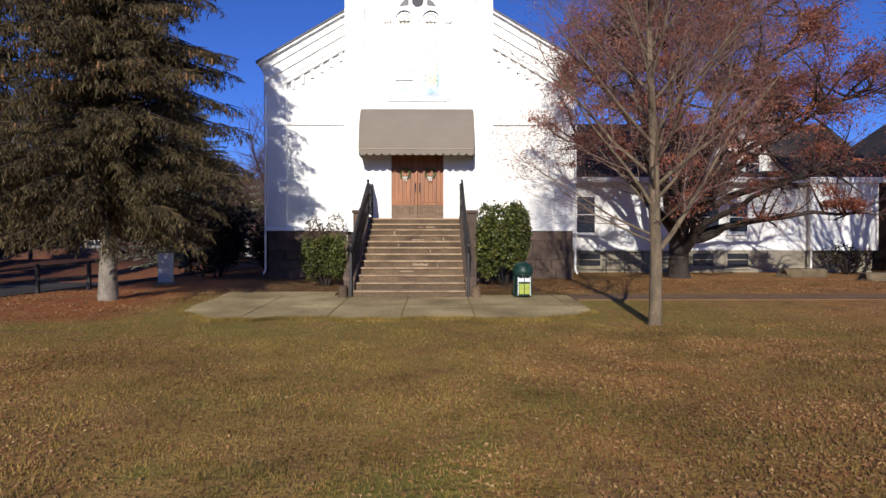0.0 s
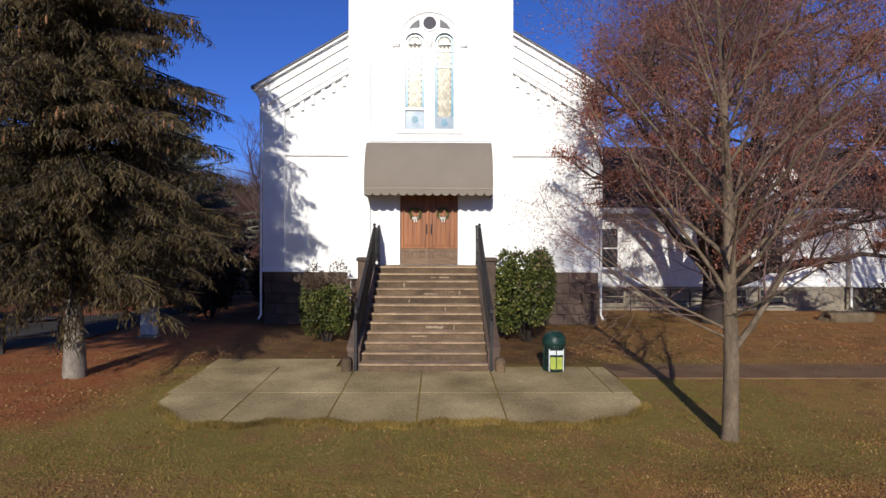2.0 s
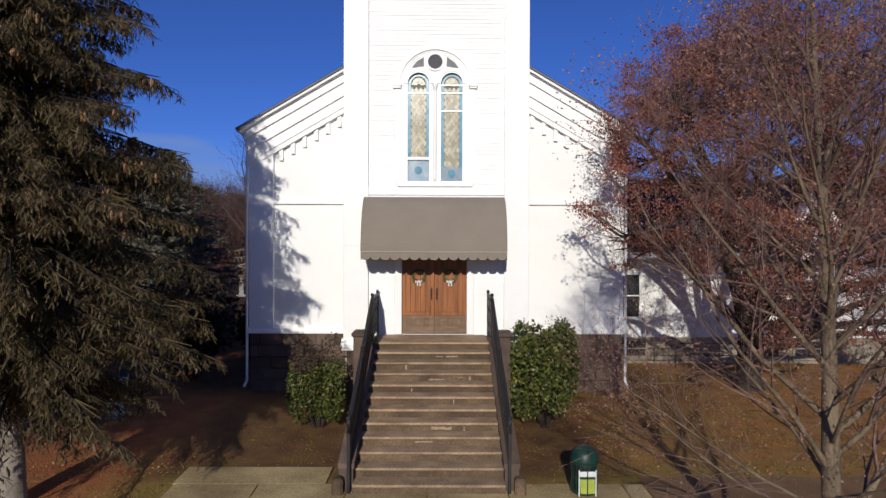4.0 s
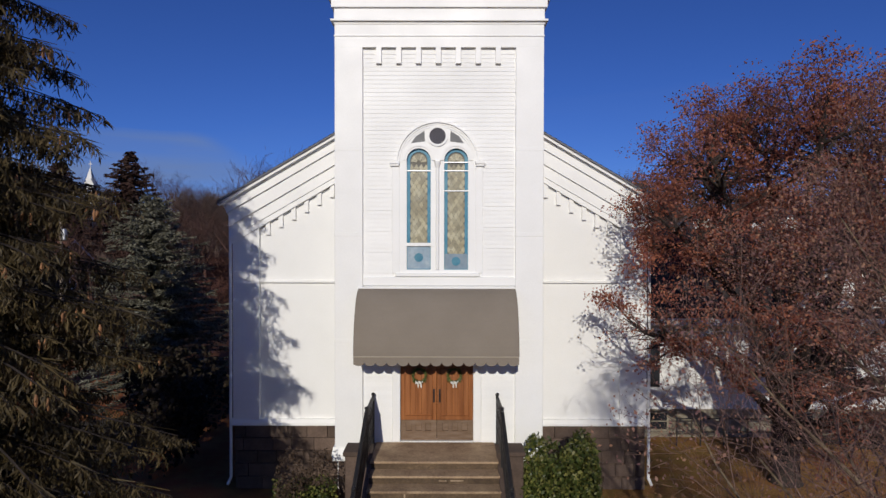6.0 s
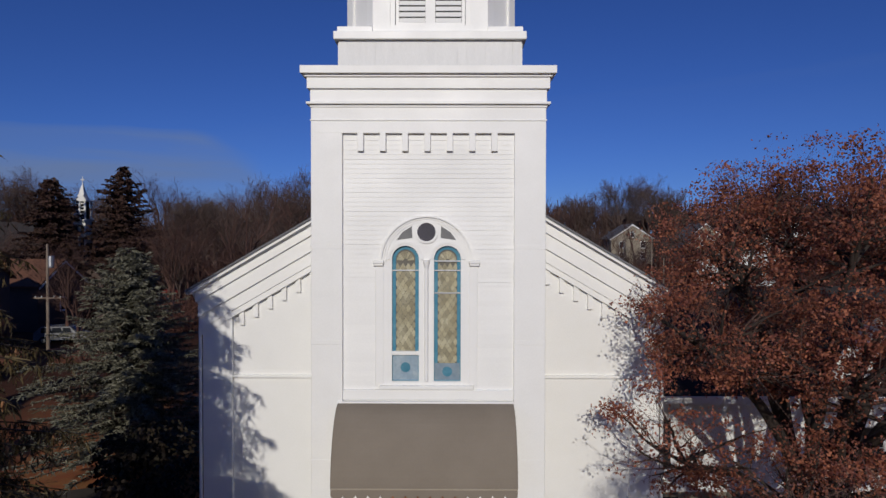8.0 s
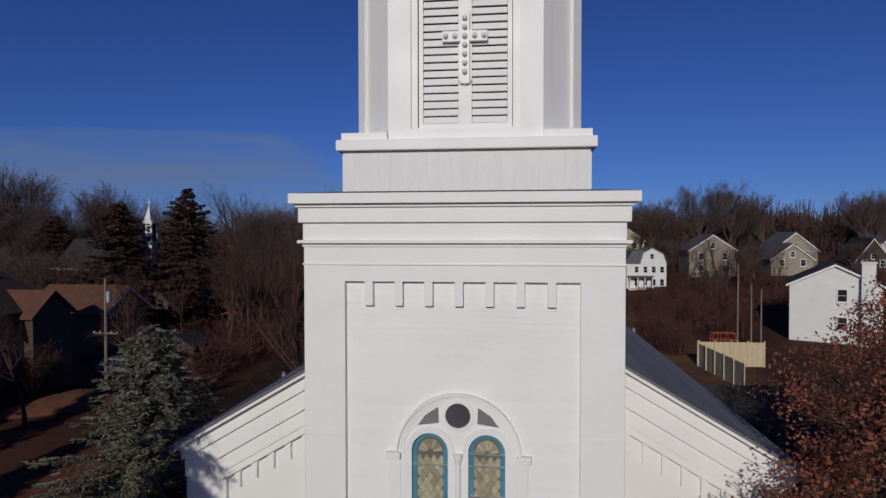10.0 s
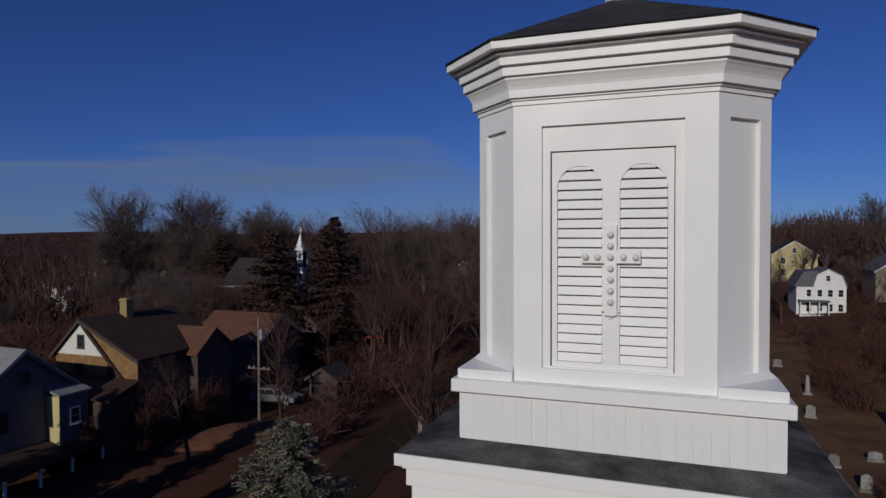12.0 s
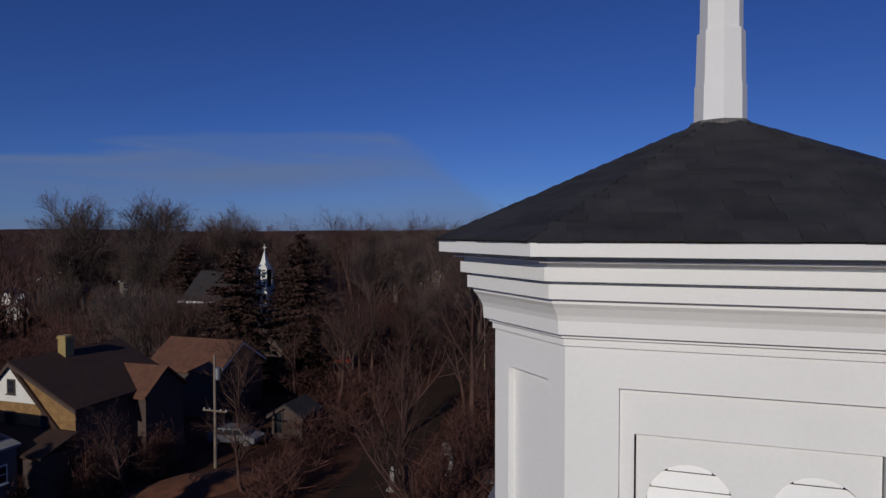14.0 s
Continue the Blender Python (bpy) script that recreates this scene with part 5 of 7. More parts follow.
for a, b, r0, r1 in zip((-0.2, 0.15, 1.0, 1.9), (0.15, 1.0, 1.9, 2.6), (0.58, 0.40, 0.36, 0.33), (0.40, 0.36, 0.33, 0.2)):
    wood.tube((0, 0, a), (0, 0, b), r0, r1, 16)
for p, d in ends:
    pad = noise.noise(Vector((p.x * 0.75 + 5, p.y * 0.75, p.z * 1.3))) + 0.25 * noise.noise(p * 2.2)
    if pad > 0.0 - 0.03 * (p.z - 5.5) + (0.16 * smooth01((5.9 - p.z) / 1.5) if p.x > -3.4 else 0.0):
        for _ in range(rng.randint(5, 9)):
            leaf_at(leaves, p + Vector((rng.gauss(0, 0.12), rng.gauss(0, 0.12), rng.gauss(0, 0.055))), rng.uniform(0.05, 0.09), rng)
    elif rng.random() < 0.4:
        leaf_at(leaves, p, rng.uniform(0.04, 0.06), rng)
tree_thing("oak_tree", "spreading old oak with russet winter leaves beside the hall", tuple(OAK), wood, BARK_DARK, twigs, TWIG_OAK, leaves, RUSSET)


def tuft(m, p, size, rng):
    """A hanging spray of needles, widest in its middle."""
    d = Vector((rng.gauss(0, 0.45), rng.gauss(0, 0.45), -rng.uniform(0.35, 1.25))) * size
    u = Vector((rng.gauss(0, 1), rng.gauss(0, 1), rng.gauss(0, 0.3))).normalized() * (size * rng.uniform(0.06, 0.135))
    i = len(m.v)
    m.v += [tuple(p), tuple(p + 0.4 * d + u), tuple(p + d), tuple(p + 0.55 * d - u)]
    m.f.append((i, i + 1, i + 2, i + 3))


def conifer(name, label, at, height, low, profile, needle, bark, r_trunk, gap, per, seed, droop, spray, width, step, cones=0, group="", tassel=0.0, fingers=()):
    """A spire of whorled boughs, each hung with sprays."""
    rng = random.Random(seed)
    wood, limbs, sprays, cone = Mesh(), Mesh(), Mesh(), Mesh()
    n = 10
    for k in range(n):
        z0, z1 = -0.2 + (height + 0.1) * k / n, -0.2 + (height + 0.1) * (k + 1) / n
        f0, f1 = 1 - k / n, 1 - (k + 1) / n
        flare = 1.35 if k == 0 else 1.0
        wood.tube((0, 0, z0), (0, 0, z1), r_trunk * f0 * flare, max(0.01, r_trunk * f1), 12)

    def reach(z):
        for (za, ra), (zb, rb) in zip(profile, profile[1:]):
            if za <= z <= zb:
                return ra + (rb - ra) * (z - za) / (zb - za)
        return profile[-1][1]
    boughs = []
    z = low
    while z < height - 0.1:
        for b in range(per):
            az = rng.uniform(0, 2 * math.pi)
            boughs.append((az, reach(z) * rng.uniform(0.66, 1.08) * (0.92 + 0.16 * math.sin(3 * az + 2.1 * z)), z + rng.uniform(-gap, gap), rng.uniform(-0.1, 0.12) + 0.25 * (z / height), z))
        z += gap
    # long boughs that stand out of the outline, each a fan of three
    for z, deg, L in fingers:
        for k in (-1, 0, 1):
            boughs.append((radians(deg + 7 * k), L * (1.0 if k == 0 else 0.86), z + 0.2 * L + 0.1 * k, 0.1, z))
    for az, L, z0, rise, z in boughs:
        out = Vector((math.cos(az), math.sin(az), 0))
        side = Vector((-out.y, out.x, 0))

        def at_t(t):
            return out * (L * t) + Vector((0, 0, z0 + L * (rise * t - droop * t * t * 0.6 + droop * 0.35 * max(0, t - 0.6))))
        q = at_t(0)
        for k in range(3):
            q2 = at_t((k + 1) / 3)
            limbs.tube(q, q2, max(0.006, 0.008 + 0.008 * L * (1 - k / 3)), max(0.005, 0.006 + 0.008 * L * (1 - (k + 1) / 3)), 3)
            q = q2
        m = max(3, int(L / step))
        for k in range(m):
            t = (k + rng.random()) / m
            if t < 0.15 and rng.random() < 0.6:
                continue
            c = at_t(t)
            for s in (-1, 1):
                ln = spray * rng.uniform(0.5, 1.25) * (1.15 - 0.5 * t)
                tip = c + side * (s * ln * rng.uniform(0.35, 0.95)) + out * (ln * rng.uniform(0.1, 0.6)) + Vector((0, 0, -droop * ln * rng.uniform(0.4, 2.2) + (0.15 * ln if droop < 0.3 else 0)))
                if tassel:
                    for f in (0.1, 0.3, 0.5, 0.7, 0.9, 1.0):
                        tuft(sprays, c.lerp(tip, f), tassel, rng)
                    continue
                mid = c.lerp(tip, 0.5) + Vector((0, 0, 0.12 * ln))
                ribbon(sprays, c, mid, width, rng)
                ribbon(sprays, mid, tip, width * 0.9, rng)
                ribbon(sprays, c.lerp(tip, 0.2), tip + Vector((rng.uniform(-0.1, 0.1), rng.uniform(-0.1, 0.1), rng.uniform(-0.16, 0.03))), width * 0.8, rng)
        tip = at_t(1.0)
        for _ in range(3):
            ribbon(sprays, at_t(0.85), tip + Vector((rng.uniform(-0.12, 0.12), rng.uniform(-0.12, 0.12), rng.uniform(-0.2, 0.1))), width, rng)
        if cones and rng.random() < cones and z > 0.25 * height:
            for _ in range(rng.randint(1, 3)):
                c = at_t(rng.uniform(0.75, 1.0)) + Vector((rng.uniform(-0.1, 0.1), rng.uniform(-0.1, 0.1), -0.05))
                cone.lathe(c.x, c.y, [(0.008, c.z - 0.16), (0.022, c.z - 0.12), (0.024, c.z - 0.05), (0.008, c.z)], 6)
    t = thing(name, label, "tree", group, at)
    part("trunk", wood, bark, t, smooth=True)
    part("branchwork", limbs, BARK_DARK, t, kind="stuff")
    part("foliage", sprays, needle, t, kind="stuff")
    if cone.v:
        part("cone_fruit", cone, CONE, t, "hanging brown cones", kind="stuff")
    return t


frng = random.Random(15)
SPRUCE = [(1.2, 2.5), (2.2, 3.2), (4, 3.0), (6, 2.55), (7, 2.3), (8.3, 1.95), (10.5, 1.4), (12.2, 0.95), (15.2, 0.1)]
FINGERS = [(3.9, 4, 3.5), (5.7, 2, 3.1), (7.25, -3, 2.65), (8.3, 5, 2.35), (9.6, 0, 1.95), (10.6, -12, 1.75), (11.4, -6, 1.35), (12.4, 8, 1.0), (4.9, -28, 3.2), (6.5, -24, 2.8), (2.7, -12, 3.5), (9.0, -40, 1.9), (10.4, -35, 1.4)]
FINGERS += [(10.4, 38, 1.9), (8.9, 35, 2.25), (11.6, 40, 1.5), (7.5, 36, 2.75), (6.2, 42, 3.0), (4.8, 35, 3.3), (3.2, 38, 3.6), (12.8, 30, 1.1), (9.6, 52, 2.1), (5.5, 20, 3.1)]
FINGERS += [(z, frng.uniform(60, 335), (3.75 - 0.27 * z) * frng.uniform(0.9, 1.06)) for z in (2.6 + 0.3 * k for k in range(31))]
conifer("spruce_tree", "tall drooping spruce hung with brown cones by the church", (-7.34, -5.77, 0), 15.2, 2.0, SPRUCE,
        NEEDLE, BARK_SPRUCE, 0.185, 0.19, 12, 4, 0.58, 0.34, 0.014, 0.07, 0.38, tassel=0.15, fingers=FINGERS)
conifer("spruce_tree", "tall drooping spruce at the edge of the lawn", (-12.0, -5.4, -0.1), 13.5, 2.4, [(1.2, 2.4), (2.5, 3.3), (7, 2.5), (13.5, 0.1)],
        NEEDLE, BARK_SPRUCE, 0.22, 0.24, 11, 9, 0.55, 0.45, 0.026, 0.12, 0.1, tassel=0.22)
conifer("blue_spruce_tree", "dense blue-grey spruce beside the nave", (-12.5, 11.85, -0.3), 9.15, 0.7, [(0.5, 4.3), (3.5, 3.8), (6.5, 2.2), (8.4, 1.05), (9.15, 0.2)],
        NEEDLE_BLUE, BARK_DARK, 0.16, 0.15, 12, 6, 0.12, 0.30, 0.03, 0.13)


def bush(name, label, at, size, n, leaf, mat, seed, stems=10, top_mat=None, group=""):
    """A mound of stems and leaves with an uneven outline."""
    rng = random.Random(seed)
    t = thing(name, label, "shrub", group, at)
    wood, lv, dry = Mesh(), Mesh(), Mesh()
    lobes = [(Vector((rng.uniform(-0.5, 0.5) * size[0], rng.uniform(-0.5, 0.5) * size[1], rng.uniform(0.35, 0.7) * size[2])), rng.uniform(0.28, 0.42)) for _ in range(11)]
    for c, r in lobes:
        wood.tube((c.x * 0.15, c.y * 0.15, -0.05), c, 0.025, 0.01, 5)
    for k in range(n):
        c, r = rng.choice(lobes)
        d = Vector((rng.gauss(0, 1), rng.gauss(0, 1), rng.gauss(0, 1))).normalized() * rng.uniform(0.55, 1.0) ** 0.5
        p = c + Vector((d.x * r * size[0], d.y * r * size[1], d.z * r * size[2]))
        if p.z < 0.08:
            continue
        g = dry if top_mat and p.z > 0.72 * size[2] + 0.1 * math.sin(5 * p.x) else lv
        leaf_at(g, p, leaf * rng.uniform(0.6, 1.2) * (0.75 if g is dry else 1), rng, 0.5)
    part("stem_wood", wood, BARK_DARK, t)
    part("leaf_mass", lv, mat, t, kind="stuff")
    if dry.v:
        part("dry_top", dry, top_mat, t, "dry brown twiggy top", kind="stuff")
    return t


bush("rhododendron_bush", "large glossy rhododendron beside the steps", (2.75, -1.25, 0), (1.2, 1.3, 2.8), 9000, 0.11, RHODO, 37, group="foundation shrubs")
bush("rhododendron_bush", "smaller rhododendron with a dry brown top beside the steps", (-2.9, -1.2, 0), (0.9, 1.1, 2.2), 8000, 0.09, RHODO, 32, top_mat=RHODO_BROWN, group="foundation shrubs")

# bare woods: a few tree shapes, repeated
woods = {"kids": [7, 6, 5, 4, 1], "angle": [40, 42, 45, 45, 0], "ratio": [0.55, 0.62, 0.62, 0.6, 0.5], "up": 0.08, "sides": [7, 5, 3, 3, 3], "pieces": [5, 4, 3, 1, 1],
         "bend": 0.09, "taper": 0.72, "least": 0.022, "twig_from": 2, "flat": 3, "start": [0.35, 0.2, 0.15, 0.1, 0], "thin": 0.6}
shapes = []
for k in range(5):
    rng = random.Random(70 + k)
    wood, twigs, ends = Mesh(), Mesh(), []
    spec = dict(woods)
    if k in (1, 3):
        spec["start"] = [0.22, 0.2, 0.15, 0.1, 0]
        spec["angle"] = [32, 38, 42, 42, 0]
    grow(wood, twigs, ends, rng, Vector((0, 0, -0.5)), Vector((0, 0, 1)), rng.uniform(11, 13), 0.34, 0, spec)
    wm, tm = wood.mesh("trunk", True), twigs.mesh("twig_crown")
    wm.materials.append(TWIG_FAR)
    tm.materials.append(TWIG_FAR)
    shapes.append((wm, tm))


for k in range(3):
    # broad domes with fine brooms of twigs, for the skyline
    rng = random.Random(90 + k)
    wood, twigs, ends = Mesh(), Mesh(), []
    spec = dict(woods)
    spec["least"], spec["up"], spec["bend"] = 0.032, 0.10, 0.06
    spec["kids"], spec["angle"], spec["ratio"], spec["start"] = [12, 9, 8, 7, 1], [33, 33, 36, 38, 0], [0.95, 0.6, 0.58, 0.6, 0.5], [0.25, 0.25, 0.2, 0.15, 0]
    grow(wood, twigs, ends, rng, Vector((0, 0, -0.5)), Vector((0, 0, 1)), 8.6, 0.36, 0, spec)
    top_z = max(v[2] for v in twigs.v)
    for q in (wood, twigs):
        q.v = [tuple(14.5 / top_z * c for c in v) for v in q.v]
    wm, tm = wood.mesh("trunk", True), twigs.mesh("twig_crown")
    wm.materials.append(TWIG_HAZED)
    tm.materials.append(TWIG_HAZED)
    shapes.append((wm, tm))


def bare_tree(x, y, height, k, turn, label="bare leafless tree in the winter woods", group="bare woods"):
    t = thing("bare_tree", label, "tree", group, (x, y, ground_z(x, y) - 0.1), turn)
    t.scale = (height / 14.5,) * 3
    for name, me in zip(("trunk", "twig_crown"), shapes[k]):
        ob = new(name, me)
        ob.parent = t
    return t


CLEAR = []      # plots kept free of trees: x0, x1, y0, y1


def free(x, y, pad=0.0):
    return not any(a - pad < x < b + pad and c - pad < y < d + pad for a, b, c, d in CLEAR)


# ---- buildings round about ----
def window_part(parent, c, ang, w, h, wx=WHITE_TRIM, depth=0.06, bars=True):
    """A sash window on a wall: frame, dark glass, meeting rail. c is the middle on the wall face; ang the way it looks (0 is towards -y)."""
    r = Matrix.Rotation(radians(ang), 3, "Z")

    def slab_at(name, x0, x1, y0, y1, z0, z1, mat, up):
        m = Mesh()
        pts = [r @ Vector((x, y, 0)) for x, y in ((x0, y0), (x1, y0), (x1, y1), (x0, y1))]
        m.hexa([(c[0] + p.x, c[1] + p.y) for p in pts], c[2] + z0, c[2] + z1)
        return part(name, m, mat, up)
    f = slab_at("window", -w / 2 - 0.09, w / 2 + 0.09, -depth, 0.0, -h / 2 - 0.09, h / 2 + 0.09, wx, parent)
    slab_at("pane", -w / 2, w / 2, -depth - 0.012, -depth - 0.002, -h / 2, -0.02, WINDOW_DARK, f)
    slab_at("pane", -w / 2, w / 2, -depth - 0.012, -depth - 0.002, 0.02, h / 2, WINDOW_DARK, f)
    slab_at("sill", -w / 2 - 0.14, w / 2 + 0.14, -depth - 0.07, -depth, -h / 2 - 0.16, -h / 2 - 0.09, wx, f)
    return f


def gable_house(name, label, at, turn, w, d, wall_h, ridge_h, wall, roof, windows=(), over=0.35, chimney=None, trim=WHITE_TRIM, gable=None, group="neighbouring houses", shift=0.0):
    """Walls, gables and a pitched roof; the ridge runs along local y, the gable looks to -y. windows: (x, z, w, h) on the front; side ones as ('l' or 'r', y, z, w, h)."""
    h = thing(name, label, "house", group, at, turn)
    m = Mesh()
    m.hexa([(-w / 2, -d / 2), (w / 2, -d / 2), (w / 2, d / 2), (-w / 2, d / 2)], -1.0, wall_h)
    part("wall", m, wall, h)
    m = Mesh()
    m.prism([(-w / 2, wall_h), (w / 2, wall_h), (shift, ridge_h)], "y", -d / 2, d / 2)
    part("gable", m, gable or wall, h)
    for s in (-1, 1):
        e = s * w / 2
        sl = (ridge_h - wall_h) / abs(e - shift)
        o = e + s * over
        m = Mesh()
        m.prism([(shift, ridge_h + 0.02), (o, wall_h - sl * over + 0.02), (o, wall_h - sl * over + 0.2), (shift, ridge_h + 0.22)], "y", -d / 2 - over, d / 2 + over)
        part("roof", m, roof, h)
        m = Mesh()
        m.prism([(shift, ridge_h - 0.16), (o, wall_h - sl * over - 0.16), (o, wall_h - sl * over + 0.06), (shift, ridge_h + 0.06)], "y", -d / 2 - over - 0.03, -d / 2 - over)
        part("bargeboard", m, trim, h)
    for q in windows:
        if q[0] in ("l", "r"):
            s = -1 if q[0] == "l" else 1
            window_part(h, (s * w / 2, q[1], q[2]), 90 * s, q[3], q[4], trim)
        else:
            window_part(h, (q[0], -d / 2 - (0.11 if gable else 0.051), q[1]), 0, q[2], q[3], trim)
    if chimney:
        x, y, z, cw, mat = chimney
        m = Mesh()
        m.box(x - cw / 2, x + cw / 2, y - cw / 2, y + cw / 2, wall_h, z, 0.03)
        m.box(x - cw / 2 - 0.06, x + cw / 2 + 0.06, y - cw / 2 - 0.06, y + cw / 2 + 0.06, z - 0.25, z - 0.1, 0.02)
        part("chimney", m, mat, h)
    return h


# parish hall beside the church
hall = thing("parish_hall", "long white clapboard hall with a dark roof joined to the church", "building")
m = Mesh()
m.box(5.72, 17.35, 7.0, 15.0, 1.0, 4.15)
part("wall", m, WHITE, hall)
m = Mesh()
n = 0
z = 1.05
while z < 4.1:
    m.poly([(5.72, 6.975, z), (17.35, 6.975, z), (17.35, 6.992, z + 0.12), (5.72, 6.992, z + 0.12)])
    m.poly([(5.72, 6.975, z), (17.35, 6.975, z), (17.35, 7.0, z), (5.72, 7.0, z)])
    z += 0.115
part("cladding", m, WHITE, hall, kind="stuff")
m = Mesh()
m.box(17.35, 20.4, 6.7, 15.0, 1.0, 4.15)
part("annex_wall", m, WHITE, hall)
m = Mesh()
m.box(5.72, 20.35, 7.03, 14.9, -0.2, 1.0)
part("foundation", m, CONCRETE_GREY, hall, "grey block foundation")
m = Mesh()
m.prism([(6.55, 4.12), (6.55, 4.28), (11.0, 7.45), (15.45, 4.28), (15.45, 4.12), (11.0, 7.25)], "x", 5.75, 20.7)
part("roof", m, ROOF_DARK, hall, "dark shingled roof")
m = Mesh()
m.box(5.75, 20.7, 6.5, 6.56, 4.02, 4.26, 0.01)
part("eave_board", m, WHITE_TRIM, hall)
m = Mesh()
m.prism([(12.0, 4.2), (16.4, 4.2), (14.2, 7.1)], "y", 6.98, 10.8)
part("cross_gable", m, WHITE, hall)
for s in (-1, 1):
    m = Mesh()
    m.prism([(14.2, 7.12), (14.2 + s * 2.55, 3.8), (14.2 + s * 2.55, 3.98), (14.2, 7.32)], "y", 6.7, 10.8)
    part("cross_roof", m, ROOF_DARK, hall)
for x, z, w, h in ((7.3, 2.6, 0.8, 1.6), (12.9, 2.5, 0.8, 1.3), (14.2, 2.5, 0.8, 1.3), (13.6, 4.9, 0.6, 1.1), (14.8, 4.9, 0.6, 1.1)):
    window_part(hall, (x, 6.98, z), 0, w, h)
for x in (7.5, 12.63, 14.2):
    window_part(hall, (x, 7.03, 0.58), 0, 0.95, 0.55, CONCRETE_GREY)
m = Mesh()
m.tube((17.3, 6.6, 0.2), (17.3, 6.6, 4.1), 0.045, 0.045, 8, True)
part("downspout", m, WHITE_TRIM, hall)

H = gable_house("brick_house", "brown brick house with dark roof behind the hall", (26.5, 9.0, 0.0), 0, 9.0, 9.0, 5.2, 8.2, SIDING_BROWN, ROOF_DARK, [(-2.5, 3.6, 0.9, 1.4), (0, 3.6, 0.9, 1.4), (-2.5, 1.2, 0.9, 1.4)])
CLEAR.append((20, 32, 3, 15))

# house with a white gable over tan stone, left of the road
H = gable_house("stone_house", "tan stone house with white stucco gable and brown roof", (-40.6, 32.5, -0.05), 0, 8.4, 9.0, 6.5, 9.2, SIDING_BROWN, ROOF_UMBER,
                [(-1.4, 7.6, 0.55, 0.85), (-1.6, 5.3, 0.7, 1.0), (1.6, 5.3, 0.5, 1.1)], gable=BRICK_TAN, shift=-1.4, chimney=(-0.9, -0.7, 10.6, 0.75, BRICK_YELLOW), trim=SIDING_BROWN)
m = Mesh()
m.box(-4.2, 4.2, -4.55, -4.5, 2.0, 6.5)
part("stone_front", m, BRICK_TAN, H, "tan stone front wall")
m = Mesh()
m.prism([(-4.1, 6.52), (1.1, 6.52), (-1.4, 9.1)], "y", -4.60, -4.52)
part("stucco_gable", m, STUCCO, H, "white stucco gable")
m = Mesh()
m.prism([(-1.4, 9.16), (-1.55, 9.0), (3.0, 4.45), (3.3, 4.6)], "y", -4.72, -4.53)
part("raking_board", m, ROOF_UMBER, H, "dark raking board across the front")
m = Mesh()
m.box(3.6, 5.4, 0.4, 4.4, -0.6, 6.2)
m.prism([(0.4, 6.2), (4.4, 6.2), (2.4, 7.8)], "x", 3.6, 5.4)
part("cross_wing", m, SIDING_BROWN, H)
# this slope's sunlight is in its paler brown; the main roof is darkened
for y0, y1 in ((0.0, 2.4), (4.8, 2.4)):
    m = Mesh()
    m.prism([(y0, 6.0), (y1, 7.9), (y1, 8.04), (y0, 6.14)], "x", 0.2, 5.7)
    part("lit_roof", m, ROOF_BROWN, H, "brown shingled roof slope")
# porch raised and kept dark, standing in for shade on the lower wall
m = Mesh()
m.box(-4.2, 4.2, -7.1, -4.57, -0.6, 4.0)
part("porch_wall", m, SIDING_BROWN, H)
m = Mesh()
m.prism([(-7.4, 4.0), (-4.56, 4.85), (-4.56, 5.0), (-7.4, 4.15)], "x", -4.5, 4.5)
part("porch_roof", m, ROOF_UMBER, H)
CLEAR.append((-47, -30, 22, 46))
# grey house nearer by: its gable in shade, the yellow bay catching the sun
H = gable_house("grey_house", "grey sided house with pale roof and yellow bay", (-43.0, 21.6, -1.4), 87.5, 7.6, 7.0, 6.4, 9.4, SIDING_GREY, ROOF_PALE,
                [(-1.5, 5.0, 0.8, 1.3), (0.1, 7.6, 0.6, 0.85), (-1.5, 2.2, 0.8, 1.4), (1.2, 2.2, 0.8, 1.4)], trim=SIDING_GREY)
# bay's light put into colour: yellow on the sunlit end, grey in shade
m = Mesh()
m.box(1.62, 3.75, -4.75, -3.5, 2.5, 6.1)
bay = part("bay", m, SIDING_GREY, H, "bay with a yellow sunlit end, its shaded walls coloured grey")
m = Mesh()
m.box(1.56, 1.618, -4.77, -3.5, 2.7, 6.1)
part("yellow_end", m, SIDING_YELLOW, bay, "yellow end wall, the sunlit side of the bay")
window_part(bay, (2.7, -4.75, 4.6), 0, 0.6, 1.0)
m = Mesh()
m.prism([(-4.95, 6.1), (-3.4, 6.5), (-3.4, 6.65), (-4.95, 6.25)], "x", 1.45, 3.9)
part("bay_roof", m, ROOF_PALE, H)
m = Mesh()
m.prism([(-6.4, 2.3), (-3.5, 2.9), (-3.5, 3.05), (-6.4, 2.45)], "x", -3.2, 3.9)
part("porch_roof", m, ROOF_UMBER, H)
for x in (-3.0, -0.8, 1.4, 3.7):
    m = Mesh()
    m.box(x - 0.08, x + 0.08, -6.25, -6.09, -0.6, 2.35)
    part("porch_post", m, SIDING_WHITE, H)
m = Mesh()
m.box(-3.2, 3.9, -6.35, -3.5, -0.8, 0.2)
part("porch_deck", m, SIDING_TAN, H)
CLEAR.append((-46, -31, 8, 25))
H = gable_house("brown_roof_house", "long low house with a sunlit brown roof", (-43.6, 50.5, 0.0), 90, 7.6, 8.4, 4.6, 6.9, SIDING_BROWN, ROOF_BROWN, [(0, 2.5, 0.9, 1.2)])
CLEAR.append((-48, -30, 44, 56))
H = gable_house("shed", "small dark shed with a pale door by the street", (-29.8, 45.0, 0.0), 0, 3.0, 3.0, 2.1, 3.0, SIDING_BROWN, ROOF_DARK, [(-0.8, 1.4, 0.8, 1.8)], group="", trim=SIDING_BROWN)
